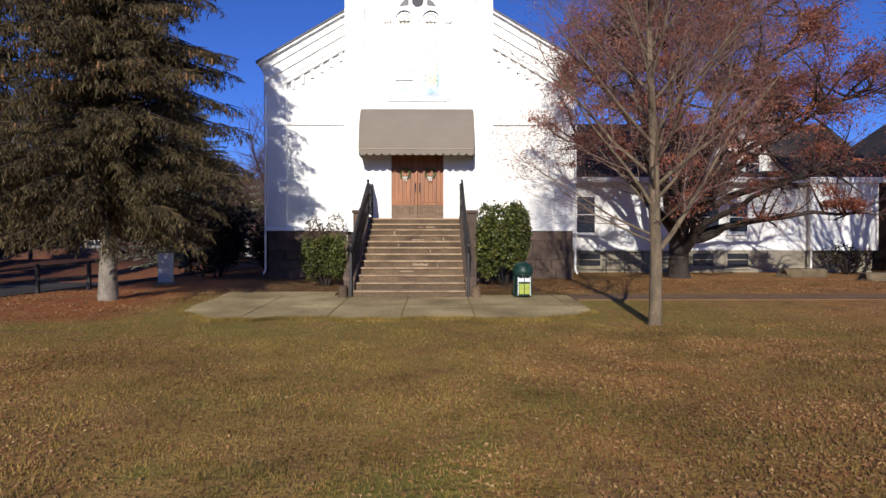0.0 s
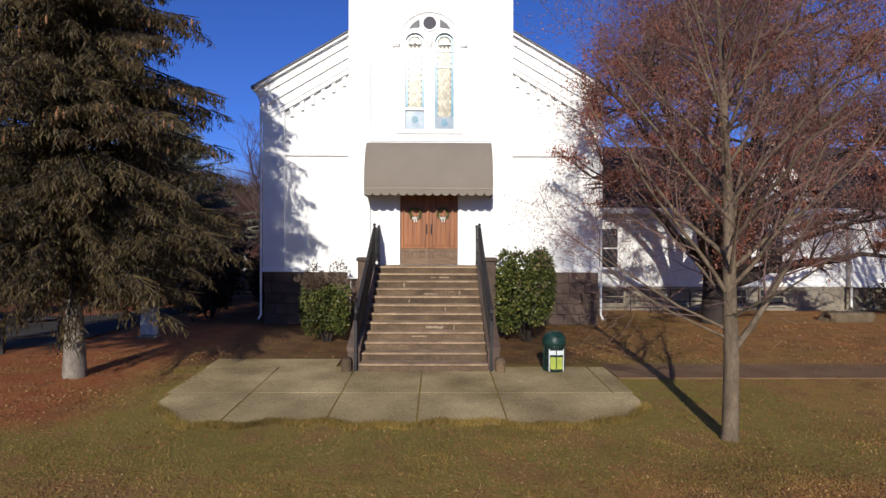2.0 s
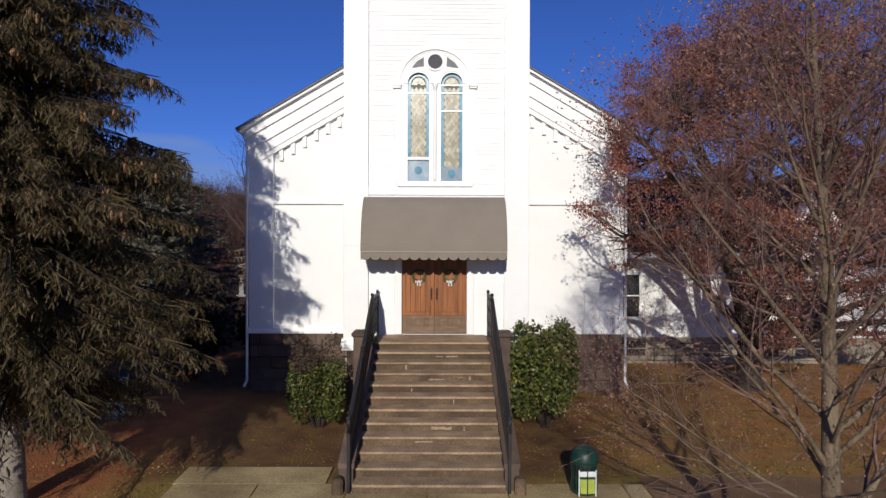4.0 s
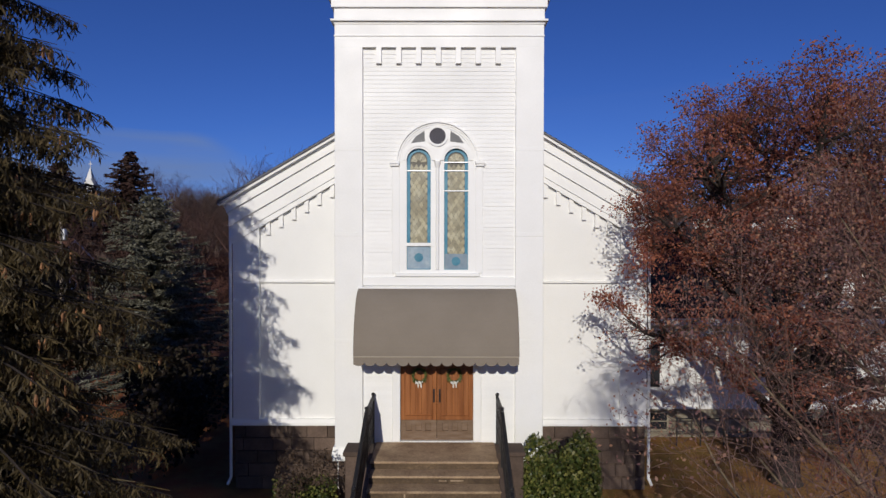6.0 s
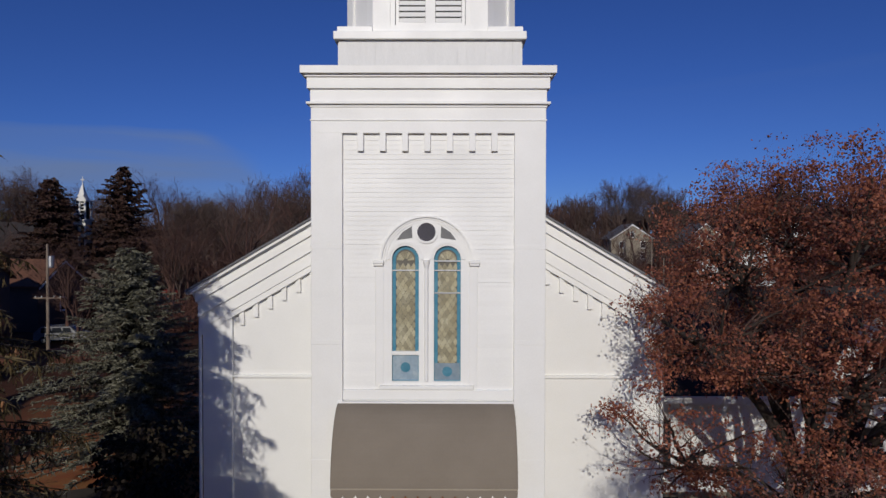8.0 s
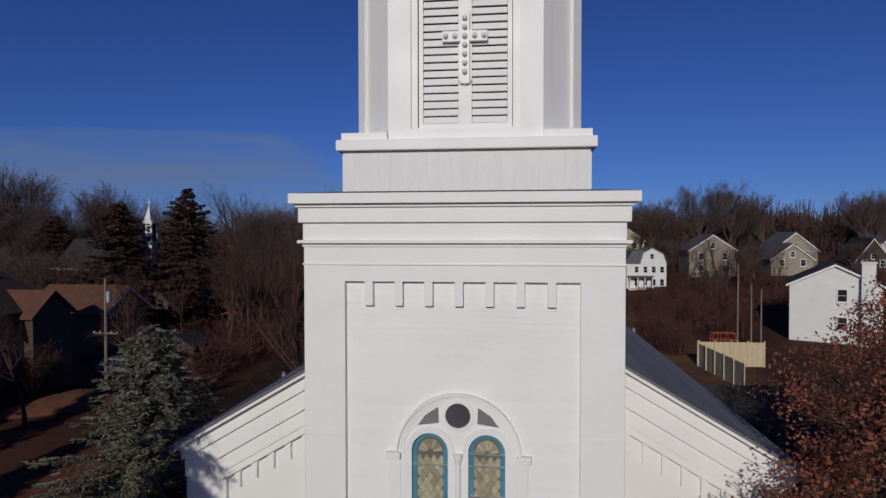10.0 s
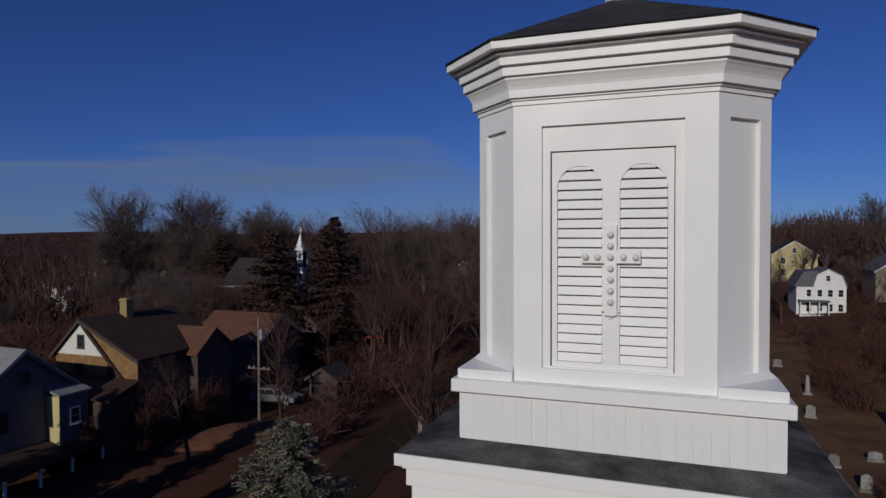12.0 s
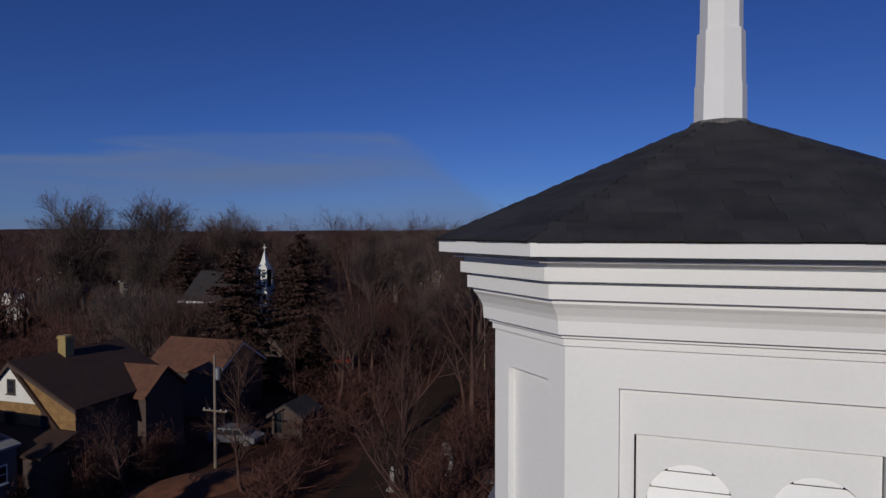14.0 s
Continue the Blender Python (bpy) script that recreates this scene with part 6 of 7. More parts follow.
H = gable_house("dark_roof_house", "large house with a broad dark roof and white eaves", (-66.0, 84.0, 0.4), 90, 10.0, 9.0, 7.0, 11.2, SIDING_BROWN, ROOF_DARK,
                [("l", -3.0, 5.2, 0.9, 1.4), ("l", 0.0, 5.2, 0.9, 1.4), ("l", 3.0, 5.2, 0.9, 1.4)], trim=SIDING_BROWN)
m = Mesh()
m.box(-5.75, -5.4, -4.8, 4.8, 6.55, 6.85)
part("white_eave", m, WHITE_TRIM, H)
CLEAR.append((-76, -56, 76, 92))
# far church with a white steeple
H = gable_house("far_church", "dark distant church with a white open steeple", (-44.0, 66.0, 0.5), 0, 7.0, 12.0, 4.0, 7.5, SIDING_BROWN, ROOF_DARK, [(0, 4.0, 1.0, 2.0)], trim=SIDING_BROWN)
m = Mesh()
m.box(-0.75, 0.75, -4.75, -3.25, 4.0, 11.0, 0.03)
m.box(-0.9, 0.9, -4.9, -3.1, 10.85, 11.05, 0.02)
steeple = part("steeple", m, SIDING_WHITE, H, "white wooden steeple with open louvres")
# black core stands in for the shade inside the open belfry
m = Mesh()
m.box(-0.5, 0.5, -4.5, -3.5, 11.05, 13.2)
part("dark_core", m, DARK, steeple)
for x in (-0.66, 0.0, 0.66):
    for y in (-4.66, -3.34):
        m = Mesh()
        m.box(x - 0.1, x + 0.1, y - 0.08, y + 0.08, 11.05, 13.2, 0.01)
        part("post", m, SIDING_WHITE, steeple)
for k in range(5):
    m = Mesh()
    m.box(-0.6, 0.6, -4.62, -4.55, 11.3 + 0.4 * k, 11.42 + 0.4 * k)
    part("louvre", m, SIDING_WHITE, steeple)
m = Mesh()
m.box(-0.86, 0.86, -4.86, -3.14, 13.2, 13.38, 0.02)
m.prism([(-0.5, 13.38), (0.86, 13.38), (0.5, 14.0)], "y", -4.86, -4.3)
part("steeple_cornice", m, SIDING_WHITE, steeple)
m = Mesh()
m.loft([[(x * q, -4 + y * q, z) for x, y in ((-1, -1), (1, -1), (1, 1), (-1, 1))] for q, z in ((0.62, 13.38), (0.34, 14.1), (0.03, 15.5))])
m.tube((0, -4, 15.4), (0, -4, 16.3), 0.04, 0.04, 6, True)
m.box(-0.24, 0.24, -4.04, -3.96, 15.85, 15.95)
part("spire", m, SIDING_WHITE, steeple)
for z in (6.6, 8.2, 9.8):
    for x in (-0.4, 0.4):
        m = Mesh()
        m.box(x - 0.2, x + 0.2, -4.81, -4.752, z - 0.5, z + 0.5)
        part("steeple_opening", m, WINDOW_DARK, steeple)
CLEAR.append((-49, -39, 58, 73))

# white gambrel house up the slope
WHX, WHY = 25.5, 110.0
H = thing("gambrel_house", "white two-storey house with grey gambrel roof and porch", "house", "neighbouring houses", (WHX + 0.6, WHY, ground_z(WHX, WHY) - 1.0))
H.scale = (0.8, 0.8, 0.8)
HZ = 0.6
m = Mesh()
m.box(-5.2, 3.9, 0, 9, -1.5, 6.3 + HZ)
part("wall", m, SIDING_WHITE, H)
m = Mesh()
gam = [(-2.7, 6.3 + HZ), (3.9, 6.3 + HZ), (3.1, 8.6 + HZ), (0.6, 10.0 + HZ), (-1.9, 8.6 + HZ)]
m.prism(gam, "y", 0.0, 9.0)
part("gambrel_gable", m, SIDING_WHITE, H)
for a, b in zip(gam[1:], gam[2:] + gam[:1]):
    if a[1] > 6.4 + HZ or b[1] > 6.4 + HZ:
        m = Mesh()
        m.prism([a, b, (b[0] + (b[0] - 0.6) * 0.06, b[1] + 0.18), (a[0] + (a[0] - 0.6) * 0.06, a[1] + 0.12)], "y", -0.35, 9.2)
        part("roof", m, ROOF_MID, H)
m = Mesh()
m.prism([(-5.7, 6.2 + HZ), (-2.1, 6.2 + HZ), (-1.2, 9.5 + HZ), (-3.9, 9.3 + HZ)], "y", -0.15, 9.0)
part("cross_roof", m, ROOF_MID, H)
for x, z, w, h in ((0.6, 8.0, 0.75, 1.1), (-0.9, 4.9, 0.85, 1.4), (1.0, 4.9, 0.85, 1.4), (2.9, 4.9, 0.85, 1.4), (-0.9, 1.9, 0.85, 1.5), (1.0, 1.9, 0.85, 1.5), (2.9, 1.9, 0.85, 1.5), (-2.9, 4.9, 0.8, 1.4), (-2.9, 1.9, 0.9, 1.8)):
    window_part(H, (x, 0.0, z + HZ), 0, w, h)
m = Mesh()
m.prism([(-5.0, 3.2 + HZ), (0.6, 3.2 + HZ), (0.6, 3.45 + HZ), (-5.0, 3.45 + HZ)], "y", -2.4, 0.0)
part("porch_roof", m, ROOF_MID, H)
for x in (-4.8, -3.1, -1.4, 0.3):
    m = Mesh()
    m.box(x - 0.1, x + 0.1, -2.2, -2.0, -0.8, 3.2 + HZ)
    part("porch_post", m, SIDING_WHITE, H)
m = Mesh()
m.box(-5.0, 0.6, -2.4, 0.0, -1.5, 0.5 + HZ)
part("porch_deck", m, SIDING_WHITE, H)
CLEAR.append((17, 31, 100, 121))
for label, x, y, turn, w, d, wh, rh, wall, roof in (
        ("tan shingled house with white trimmed gable", 59.5, 132, 0, 9, 9, 4.0, 7.6, SIDING_TAN, ROOF_MID),
        ("low tan house with a steep gable", 56.0, 124, 0, 8, 7, 3.0, 6.0, SIDING_TAN, ROOF_MID),
        ("yellow house among bare trees", 28.0, 150, 0, 9, 8, 5.5, 8.5, SIDING_YELLOW, ROOF_DARK),
        ("tan house behind bare trees", 40.0, 122, 0, 9, 8, 5.0, 8.0, SIDING_TAN, ROOF_MID),
        ("white house on the hill", 84.0, 140, 10, 9, 8, 4.5, 7.5, SIDING_WHITE, ROOF_MID),
        ("dark steep-roofed house on the hill", 74.0, 130, 0, 7, 8, 2.0, 6.6, SIDING_BROWN, ROOF_DARK),
        ("small white house in the valley", -171.0, 132.0, 30, 6.0, 8, 4.2, 7.0, SIDING_WHITE, ROOF_MID),
        ("pale house among the woods", -40.0, 128, -10, 9, 8, 5.5, 8.5, SIDING_TAN, ROOF_DARK),
        ("pale house among the woods", -24.0, 118, 10, 9, 8, 4.5, 7.0, SIDING_GREY, ROOF_DARK),
        ("small white house in the valley", -158.0, 136, 20, 7, 8, 4.0, 6.6, SIDING_WHITE, ROOF_DARK),
        ("small white house in the valley", -178.0, 142, -10, 7, 8, 4.4, 7.0, SIDING_WHITE, ROOF_MID),
        ("pale house in the valley", -122.0, 126, 0, 8, 8, 4.0, 6.6, SIDING_TAN, ROOF_DARK),
        ("pale house half hidden by brush in the valley", -205.0, 126, 10, 7, 8, 3.6, 6.0, SIDING_TAN, ROOF_MID),
        ("pale house half hidden by brush in the valley", -228.0, 170, 25, 8, 8, 3.6, 6.0, SIDING_WHITE, ROOF_MID),
        ("pale house half hidden by brush in the valley", -236.0, 196, 35, 7, 9, 3.6, 6.2, SIDING_GREY, ROOF_PALE),
        ("white house in the distance", -170.0, 150, 15, 9, 8, 5.0, 8.0, SIDING_WHITE, ROOF_MID),
        ("grey house in the distance", -100.0, 130, 5, 10, 8, 5.0, 8.0, SIDING_GREY, ROOF_DARK)):
    win3 = [(-w / 4, wh * 0.75, 0.9, 1.3), (w / 4, wh * 0.75, 0.9, 1.3), (0, wh + 0.9, 0.8, 1.0)]
    if wh > 4:
        win3 += [(-w / 4, wh * 0.28, 0.9, 1.3), (w / 4, wh * 0.28, 0.9, 1.3)]
    gable_house("house", label, (x, y, ground_z(x, y)), turn, w, d, wh, rh, wall, roof, win3, chimney=(w * 0.3, -d * 0.2, rh + 0.9, 1.0, SIDING_WHITE) if "chimney" in label else None)
    CLEAR.append((x - w / 2 - 1, x + w / 2 + 1, y - d / 2 - (8 if "chimney" in label or "gable" in label else 1), y + d / 2 + 1))

# white house turned towards the church, an outside chimney on its gable
H = gable_house("chimney_house", "white house with a low gable and tall outside chimney", (38.0, 67.5, ground_z(38.0, 67.5)), -23, 8.8, 9.0, 6.5, 8.7, SIDING_WHITE, ROOF_DARK, [(0.7, 5.3, 0.85, 1.3), (0.7, 2.2, 0.85, 1.3)])
m = Mesh()
m.box(2.4, 3.7, -5.2, -4.505, -0.5, 8.9, 0.03)
m.box(2.3, 3.8, -5.3, -4.4, 8.9, 9.1, 0.02)
part("chimney", m, SIDING_WHITE, H, "white painted outside chimney")
CLEAR.append((27, 44, 55, 75))

# ---- woods ----
rng = random.Random(3)
count = 0


def seen_free(x, y):
    if not free(x, y, 1.5):
        return False
    if abs(x + 16.0 + 0.0815 * y) < 5:
        return False
    if 6 < x < 24 and y < 105:
        return False
    if -57.5 < math.degrees(math.atan2(x, y + 7)) < -49.0 and math.hypot(x, y) < 165:
        return False        # the view down the valley
    return True


for k in range(2000):
    if count >= 180:
        break
    side = rng.random()
    if side < 0.55:
        x, y = rng.uniform(-190, 2), rng.uniform(72, 175)
    elif side < 0.9:
        x, y = rng.uniform(14, 125), rng.uniform(95, 185)
        if y < 152 and x > 46:
            continue
    else:
        x, y = rng.uniform(-70, -28), rng.uniform(56, 80)
    if x < -0.95 * (y + 10) - 30 or x > 0.75 * (y + 10) + 10 or not seen_free(x, y):
        continue
    h = rng.uniform(14, 20) * (0.62 if y < 95 else 1.0)
    if x > 10:
        h = rng.uniform(8.5, 11.5) if y > 140 else rng.uniform(5, 8.5)
    bare_tree(x, y, h, rng.randrange(8), rng.uniform(0, 360))
    count += 1
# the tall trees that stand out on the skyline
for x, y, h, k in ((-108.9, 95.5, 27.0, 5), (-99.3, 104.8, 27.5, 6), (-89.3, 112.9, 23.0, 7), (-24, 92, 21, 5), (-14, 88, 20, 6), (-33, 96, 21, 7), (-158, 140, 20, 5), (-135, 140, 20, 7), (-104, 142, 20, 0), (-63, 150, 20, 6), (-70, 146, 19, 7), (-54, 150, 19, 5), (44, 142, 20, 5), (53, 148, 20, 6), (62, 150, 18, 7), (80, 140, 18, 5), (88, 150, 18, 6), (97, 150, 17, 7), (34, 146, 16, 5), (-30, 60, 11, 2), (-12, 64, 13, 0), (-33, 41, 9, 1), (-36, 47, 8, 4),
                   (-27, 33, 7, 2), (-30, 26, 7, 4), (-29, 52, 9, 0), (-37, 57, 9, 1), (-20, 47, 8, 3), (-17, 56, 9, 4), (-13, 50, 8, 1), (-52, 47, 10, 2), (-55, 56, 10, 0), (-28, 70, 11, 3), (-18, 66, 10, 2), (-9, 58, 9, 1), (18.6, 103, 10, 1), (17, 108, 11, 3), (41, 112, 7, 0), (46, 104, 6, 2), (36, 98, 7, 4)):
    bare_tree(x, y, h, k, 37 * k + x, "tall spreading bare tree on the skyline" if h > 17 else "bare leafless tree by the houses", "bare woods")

for k, (x, y, h) in enumerate(((35, 108, 8), (38.5, 111, 9), (42, 109, 8), (44, 113, 9), (47, 116, 8), (52, 117, 6.5), (63, 122, 7), (67, 120, 7.5), (72, 121, 7), (78, 126, 8), (82, 128, 8), (36, 104, 6), (33, 96, 6), (40, 99, 6), (29, 97, 5.5), (87, 130, 8))):
    bare_tree(x, y, h, (3 * k + 1) % 8, 50 * k, "bare leafless tree by the houses", "bare woods")

rng = random.Random(61)
for k in range(46):
    x, y = rng.uniform(-120, -50), rng.uniform(38, 78)
    if k > 33:
        x, y = rng.uniform(-34, -5), rng.uniform(44, 75)
    if seen_free(x, y) and x > -0.95 * (y + 10) - 25:
        bare_tree(x, y, rng.uniform(6, 10), rng.randrange(8), rng.uniform(0, 360), "bare leafless tree by the houses")

for k in range(26):
    d, a = 100 + 7.2 * k, radians(rng.uniform(-59, -49.5))
    x, y = d * math.sin(a), d * math.cos(a) - 7
    if free(x, y, 2.0) and abs(math.degrees(a) + 51.0) > 1.4:
        bare_tree(x, y, rng.uniform(6, 9.5), rng.randrange(8), 40 * k, "low bare tree down in the valley", "bare woods")

bare_tree(-12.0, 26.5, 12.3, 1, 70, "tall bare tree behind the nave", "bare woods")
bare_tree(-15.0, 52.0, 14.0, 4, 10, "tall bare tree behind the nave", "bare woods")

# unseen conifers added south of the houses, to keep the street in shade
for k, (x, y, h) in enumerate(((-27, -3, 13), (-32, 2, 14), (-37, -1, 13), (-49.5, 5, 14.5), (-38.8, 2, 14.5), (-36.2, 3, 15.5), (-47, 0, 15), (-52, 4, 15), (-57, 1, 14), (-63, 5, 15), (-70, 3, 15), (-22, -9, 13))):
    conifer("shade_spruce", "tall unseen spruce added to shade the street", (x, y, ground_z(x, y)), h, 1.0, [(0.8, 3.4), (0.4 * h, 2.9), (h, 0.08)], NEEDLE_DARK, BARK_DARK, 0.2, 0.4, 8, 60 + k, 0.2, 0.8, 0.14, 0.34, group="spruces by the street")

# far woods: thousands of crowns, one mass
m = Mesh()
rng = random.Random(8)
for k in range(4300):
    d = 165 + 900 * rng.random() ** 1.6
    a = rng.uniform(-72, 62)
    x, y = d * math.sin(radians(a)), d * math.cos(radians(a))
    z = ground_z(x, y)
    h = rng.uniform(10, 17)
    m.tube((x, y, z - 0.5), (x, y, z + 0.5 * h), 0.22, 0.12, 3)
    for _ in range(22 if d < 450 else 11):
        az, el, rr = rng.uniform(0, 2 * math.pi), rng.uniform(-0.6, 1.0), rng.uniform(0.6, 1.0)
        p = Vector((x, y, z + h * rng.uniform(0.3, 0.6)))
        q = Vector((x + math.cos(az) * h * 0.32 * rr * math.cos(1.4 * el), y + math.sin(az) * h * 0.32 * rr * math.cos(1.4 * el), z + h * (0.66 + 0.34 * rr * math.sin(1.4 * el))))
        ribbon(m, p, q, rng.uniform(0.05, 0.14) * (1 + d / 400), rng)
single("far_woods", m, TWIG_FAR, "mass of distant bare brown woods to the horizon", "woods", kind="stuff")
# undergrowth: bare brush along the woods' edge
brush = Mesh()
for k in range(9500):
    if rng.random() < 0.72:
        x, y = rng.uniform(-110, -2), 30 + 90 * rng.random() ** 1.4
    else:
        x, y = rng.uniform(16, 100), rng.uniform(48, 150)
    if not free(x, y, 0.5) or x < -0.95 * (y + 10) - 25 or (6 < x < 17 and y < 100):
        continue
    if abs(x + 16.0 + 0.0815 * y) < 4 or (x > 17 and x < 31 and y < 60):
        continue
    if -37 < x < -26 and y < 40:
        continue
    z = ground_z(x, y)
    h = rng.uniform(1.0, 3.6)
    for _ in range(5):
        az = rng.uniform(0, 2 * math.pi)
        o = Vector((math.cos(az), math.sin(az), 0))
        q = Vector((x, y, z)) + o * (h * rng.uniform(0.1, 0.35)) + Vector((0, 0, h * rng.uniform(0.35, 0.6)))
        ribbon(brush, Vector((x, y, z)), q, rng.uniform(0.02, 0.04), rng)
        for _ in range(4):
            ribbon(brush, q, q + o * (h * rng.uniform(-0.1, 0.4)) + Vector((rng.gauss(0, 0.2 * h), rng.gauss(0, 0.2 * h), h * rng.uniform(0.0, 0.45))), rng.uniform(0.016, 0.034), rng)
# the same brush down in the valley, taller
for k in range(2600):
    d, a = rng.uniform(62, 300), radians(rng.uniform(-60, -48))
    x, y = d * math.sin(a), d * math.cos(a) - 7
    if not free(x, y, 0.5) or (d > 105 and -52.4 < math.degrees(a) < -49.8):
        continue
    z, h = ground_z(x, y) - 0.3, rng.uniform(1.6, 4.8)
    for _ in range(5):
        az = rng.uniform(0, 2 * math.pi)
        o = Vector((math.cos(az), math.sin(az), 0))
        q = Vector((x, y, z)) + o * (h * rng.uniform(0.1, 0.35)) + Vector((0, 0, h * rng.uniform(0.35, 0.6)))
        ribbon(brush, Vector((x, y, z)), q, rng.uniform(0.02, 0.045), rng)
        for _ in range(4):
            ribbon(brush, q, q + o * (h * rng.uniform(-0.1, 0.4)) + Vector((rng.gauss(0, 0.2 * h), rng.gauss(0, 0.2 * h), h * rng.uniform(0.0, 0.45))), rng.uniform(0.018, 0.04), rng)
single("brush", brush, BRUSH, "tangled bare brush at the woods' edge", "brush", kind="stuff")

for x, y, h, r, s, lab in ((-45.6, 58.5, 16.4, 5.2, 41, "dark red-brown conifer beside a distant steeple"), (-39.6, 63, 18.0, 5.2, 42, "dark red-brown conifer beside a distant steeple"), (-84, 96, 15, 5.0, 43, "broad dark evergreen in the valley"),
                           (-75, 70, 9, 3.5, 44, "broad dark evergreen in the valley"), (21.5, 17.5, 11.5, 2.6, 47, "dark conifer behind the hall")):
    conifer("conifer_tree", lab, (x, y, ground_z(x, y)), h, 1.0, [(0.8, r), (0.5 * h, 0.9 * r), (0.82 * h, 0.55 * r), (h, 0.1)], NEEDLE_DARK, BARK_DARK, 0.2, 0.34, 9, s, 0.2, 0.8, 0.13, 0.34)

def twig_bush(name, label, at, size, n, mat, seed, group=""):
    """A leafless thicket: stems that fan out and end in fine twigs."""
    rng = random.Random(seed)
    t = thing(name, label, "shrub", group, at)
    stems, tw = Mesh(), Mesh()
    for k in range(n):
        az, e = rng.uniform(0, 2 * math.pi), math.sqrt(rng.random())
        foot = Vector((math.cos(az) * e * 0.45 * size[0], math.sin(az) * e * 0.45 * size[1], -0.05))
        tip = Vector((foot.x * 1.5 + rng.gauss(0, 0.14 * size[0]), foot.y * 1.5 + rng.gauss(0, 0.14 * size[1]), size[2] * (1 - 0.45 * e * e) * rng.uniform(0.65, 1.0)))
        ribbon(stems, foot, tip, 0.025, rng)
        for _ in range(7):
            q = foot.lerp(tip, rng.uniform(0.35, 1.0))
            r = q + Vector((rng.gauss(0, 0.3), rng.gauss(0, 0.3), rng.uniform(0.05, 0.6)))
            ribbon(tw, q, r, 0.014, rng)
            for _ in range(2):
                ribbon(tw, r, r + Vector((rng.gauss(0, 0.18), rng.gauss(0, 0.18), rng.uniform(0.0, 0.32))), 0.01, rng)
    part("stem_wood", stems, mat, t)
    part("twig_mass", tw, mat, t, kind="stuff")
    return t


# hedge of shrubs along the graveyard
for k, (x, y, sx, h) in enumerate(((16.5, 62, 3, 3.5), (18.0, 68, 3, 4), (19.5, 75, 3.2, 4), (21, 83, 3.5, 4.5), (17.2, 56, 2.6, 3), (24, 74, 4, 5), (14.0, 33, 2.5, 2.2), (9.4, 44, 1.3, 2.0), (30, 84, 4, 5), (27, 66, 3, 4))):
    twig_bush("hedge_shrub", "leafless brown thicket along the graveyard", (x, y, ground_z(x, y) - 0.05), (sx, sx, h), 170, BRUSH, 50 + k, group="graveyard shrubs")
bush("dark_shrub", "dark clipped shrub against the hall", (18.3, 5.6, 0), (1.7, 1.0, 1.3), 1500, 0.10, HEDGE, 81, group="hall shrubs")
# added dark shrubs, standing in for the deep shade left of the nave
for k, (x, y, sx, h) in enumerate(((-8.2, 4.2, 1.7, 3.0), (-9.6, 7.0, 1.8, 3.4), (-7.4, 8.2, 1.3, 2.6))):
    bush("evergreen_shrub", "dark shrub added to fill the shaded gap beside the nave", (x, y, ground_z(x, y) - 0.05), (sx, sx, h), 2200, 0.2, HEDGE, 90 + k, group="shrubs beside the nave")
twig_bush("overgrown_shrub", "leafless brown thicket before the stone house", (-35.6, 28.4, ground_z(-35.6, 28.4) - 0.05), (2.6, 2.2, 5.2), 150, BRUSH, 96, group="shrubs by the houses")
twig_bush("overgrown_shrub", "leafless brown thicket before the stone house", (-34.6, 33.4, ground_z(-34.6, 33.4) - 0.05), (2.4, 2.2, 4.2), 140, BRUSH, 97, group="shrubs by the houses")
twig_bush("overgrown_shrub", "leafless brown thicket before the stone house", (-38.6, 25.0, ground_z(-38.6, 25) - 0.05), (2.2, 2.0, 3.2), 120, BRUSH, 98, group="shrubs by the houses")
bare_tree(18.6, -2.0, 12.5, 6, 140, "large bare spreading tree on the lawn before the hall", "")
bush("dark_shrub", "dark clipped shrub against the hall", (21.3, 5.2, 0), (1.2, 1.2, 3.2), 2400, 0.12, HEDGE, 82, group="hall shrubs")

# ---- graveyard, fence, playground ----
def gravestone(x, y, w, h, k):
    t = thing("gravestone", "weathered grey gravestone in the leaf-strewn yard", "gravestone", "gravestones", (x, y, ground_z(x, y) - 0.05), random.uniform(-10, 10))
    m = Mesh()
    m.box(-w / 2 - 0.1, w / 2 + 0.1, -0.2, 0.2, 0.0, 0.22, 0.03)
    part("plinth", m, STONE, t)
    m = Mesh()
    if k % 3 == 0:
        m.loft([[(-w / 3, -0.16, 0.22), (w / 3, -0.16, 0.22), (w / 3, 0.16, 0.22), (-w / 3, 0.16, 0.22)], [(-w / 5, -0.1, h + 0.6), (w / 5, -0.1, h + 0.6), (w / 5, 0.1, h + 0.6), (-w / 5, 0.1, h + 0.6)], [(-0.01, -0.01, h + 0.8), (0.01, -0.01, h + 0.8), (0.01, 0.01, h + 0.8), (-0.01, 0.01, h + 0.8)]])
        part("obelisk", m, STONE, t)
    else:
        pts = [(-w / 2, 0.22), (w / 2, 0.22), (w / 2, h * 0.8)] + [(w / 2 * math.cos(radians(20 * q)), h * 0.8 + 0.22 * h * math.sin(radians(20 * q))) for q in range(1, 9)] + [(-w / 2, h * 0.8)]
        m.prism(pts, "y", -0.08, 0.08)
        part("stone_slab", m, STONE, t)


random.seed(12)
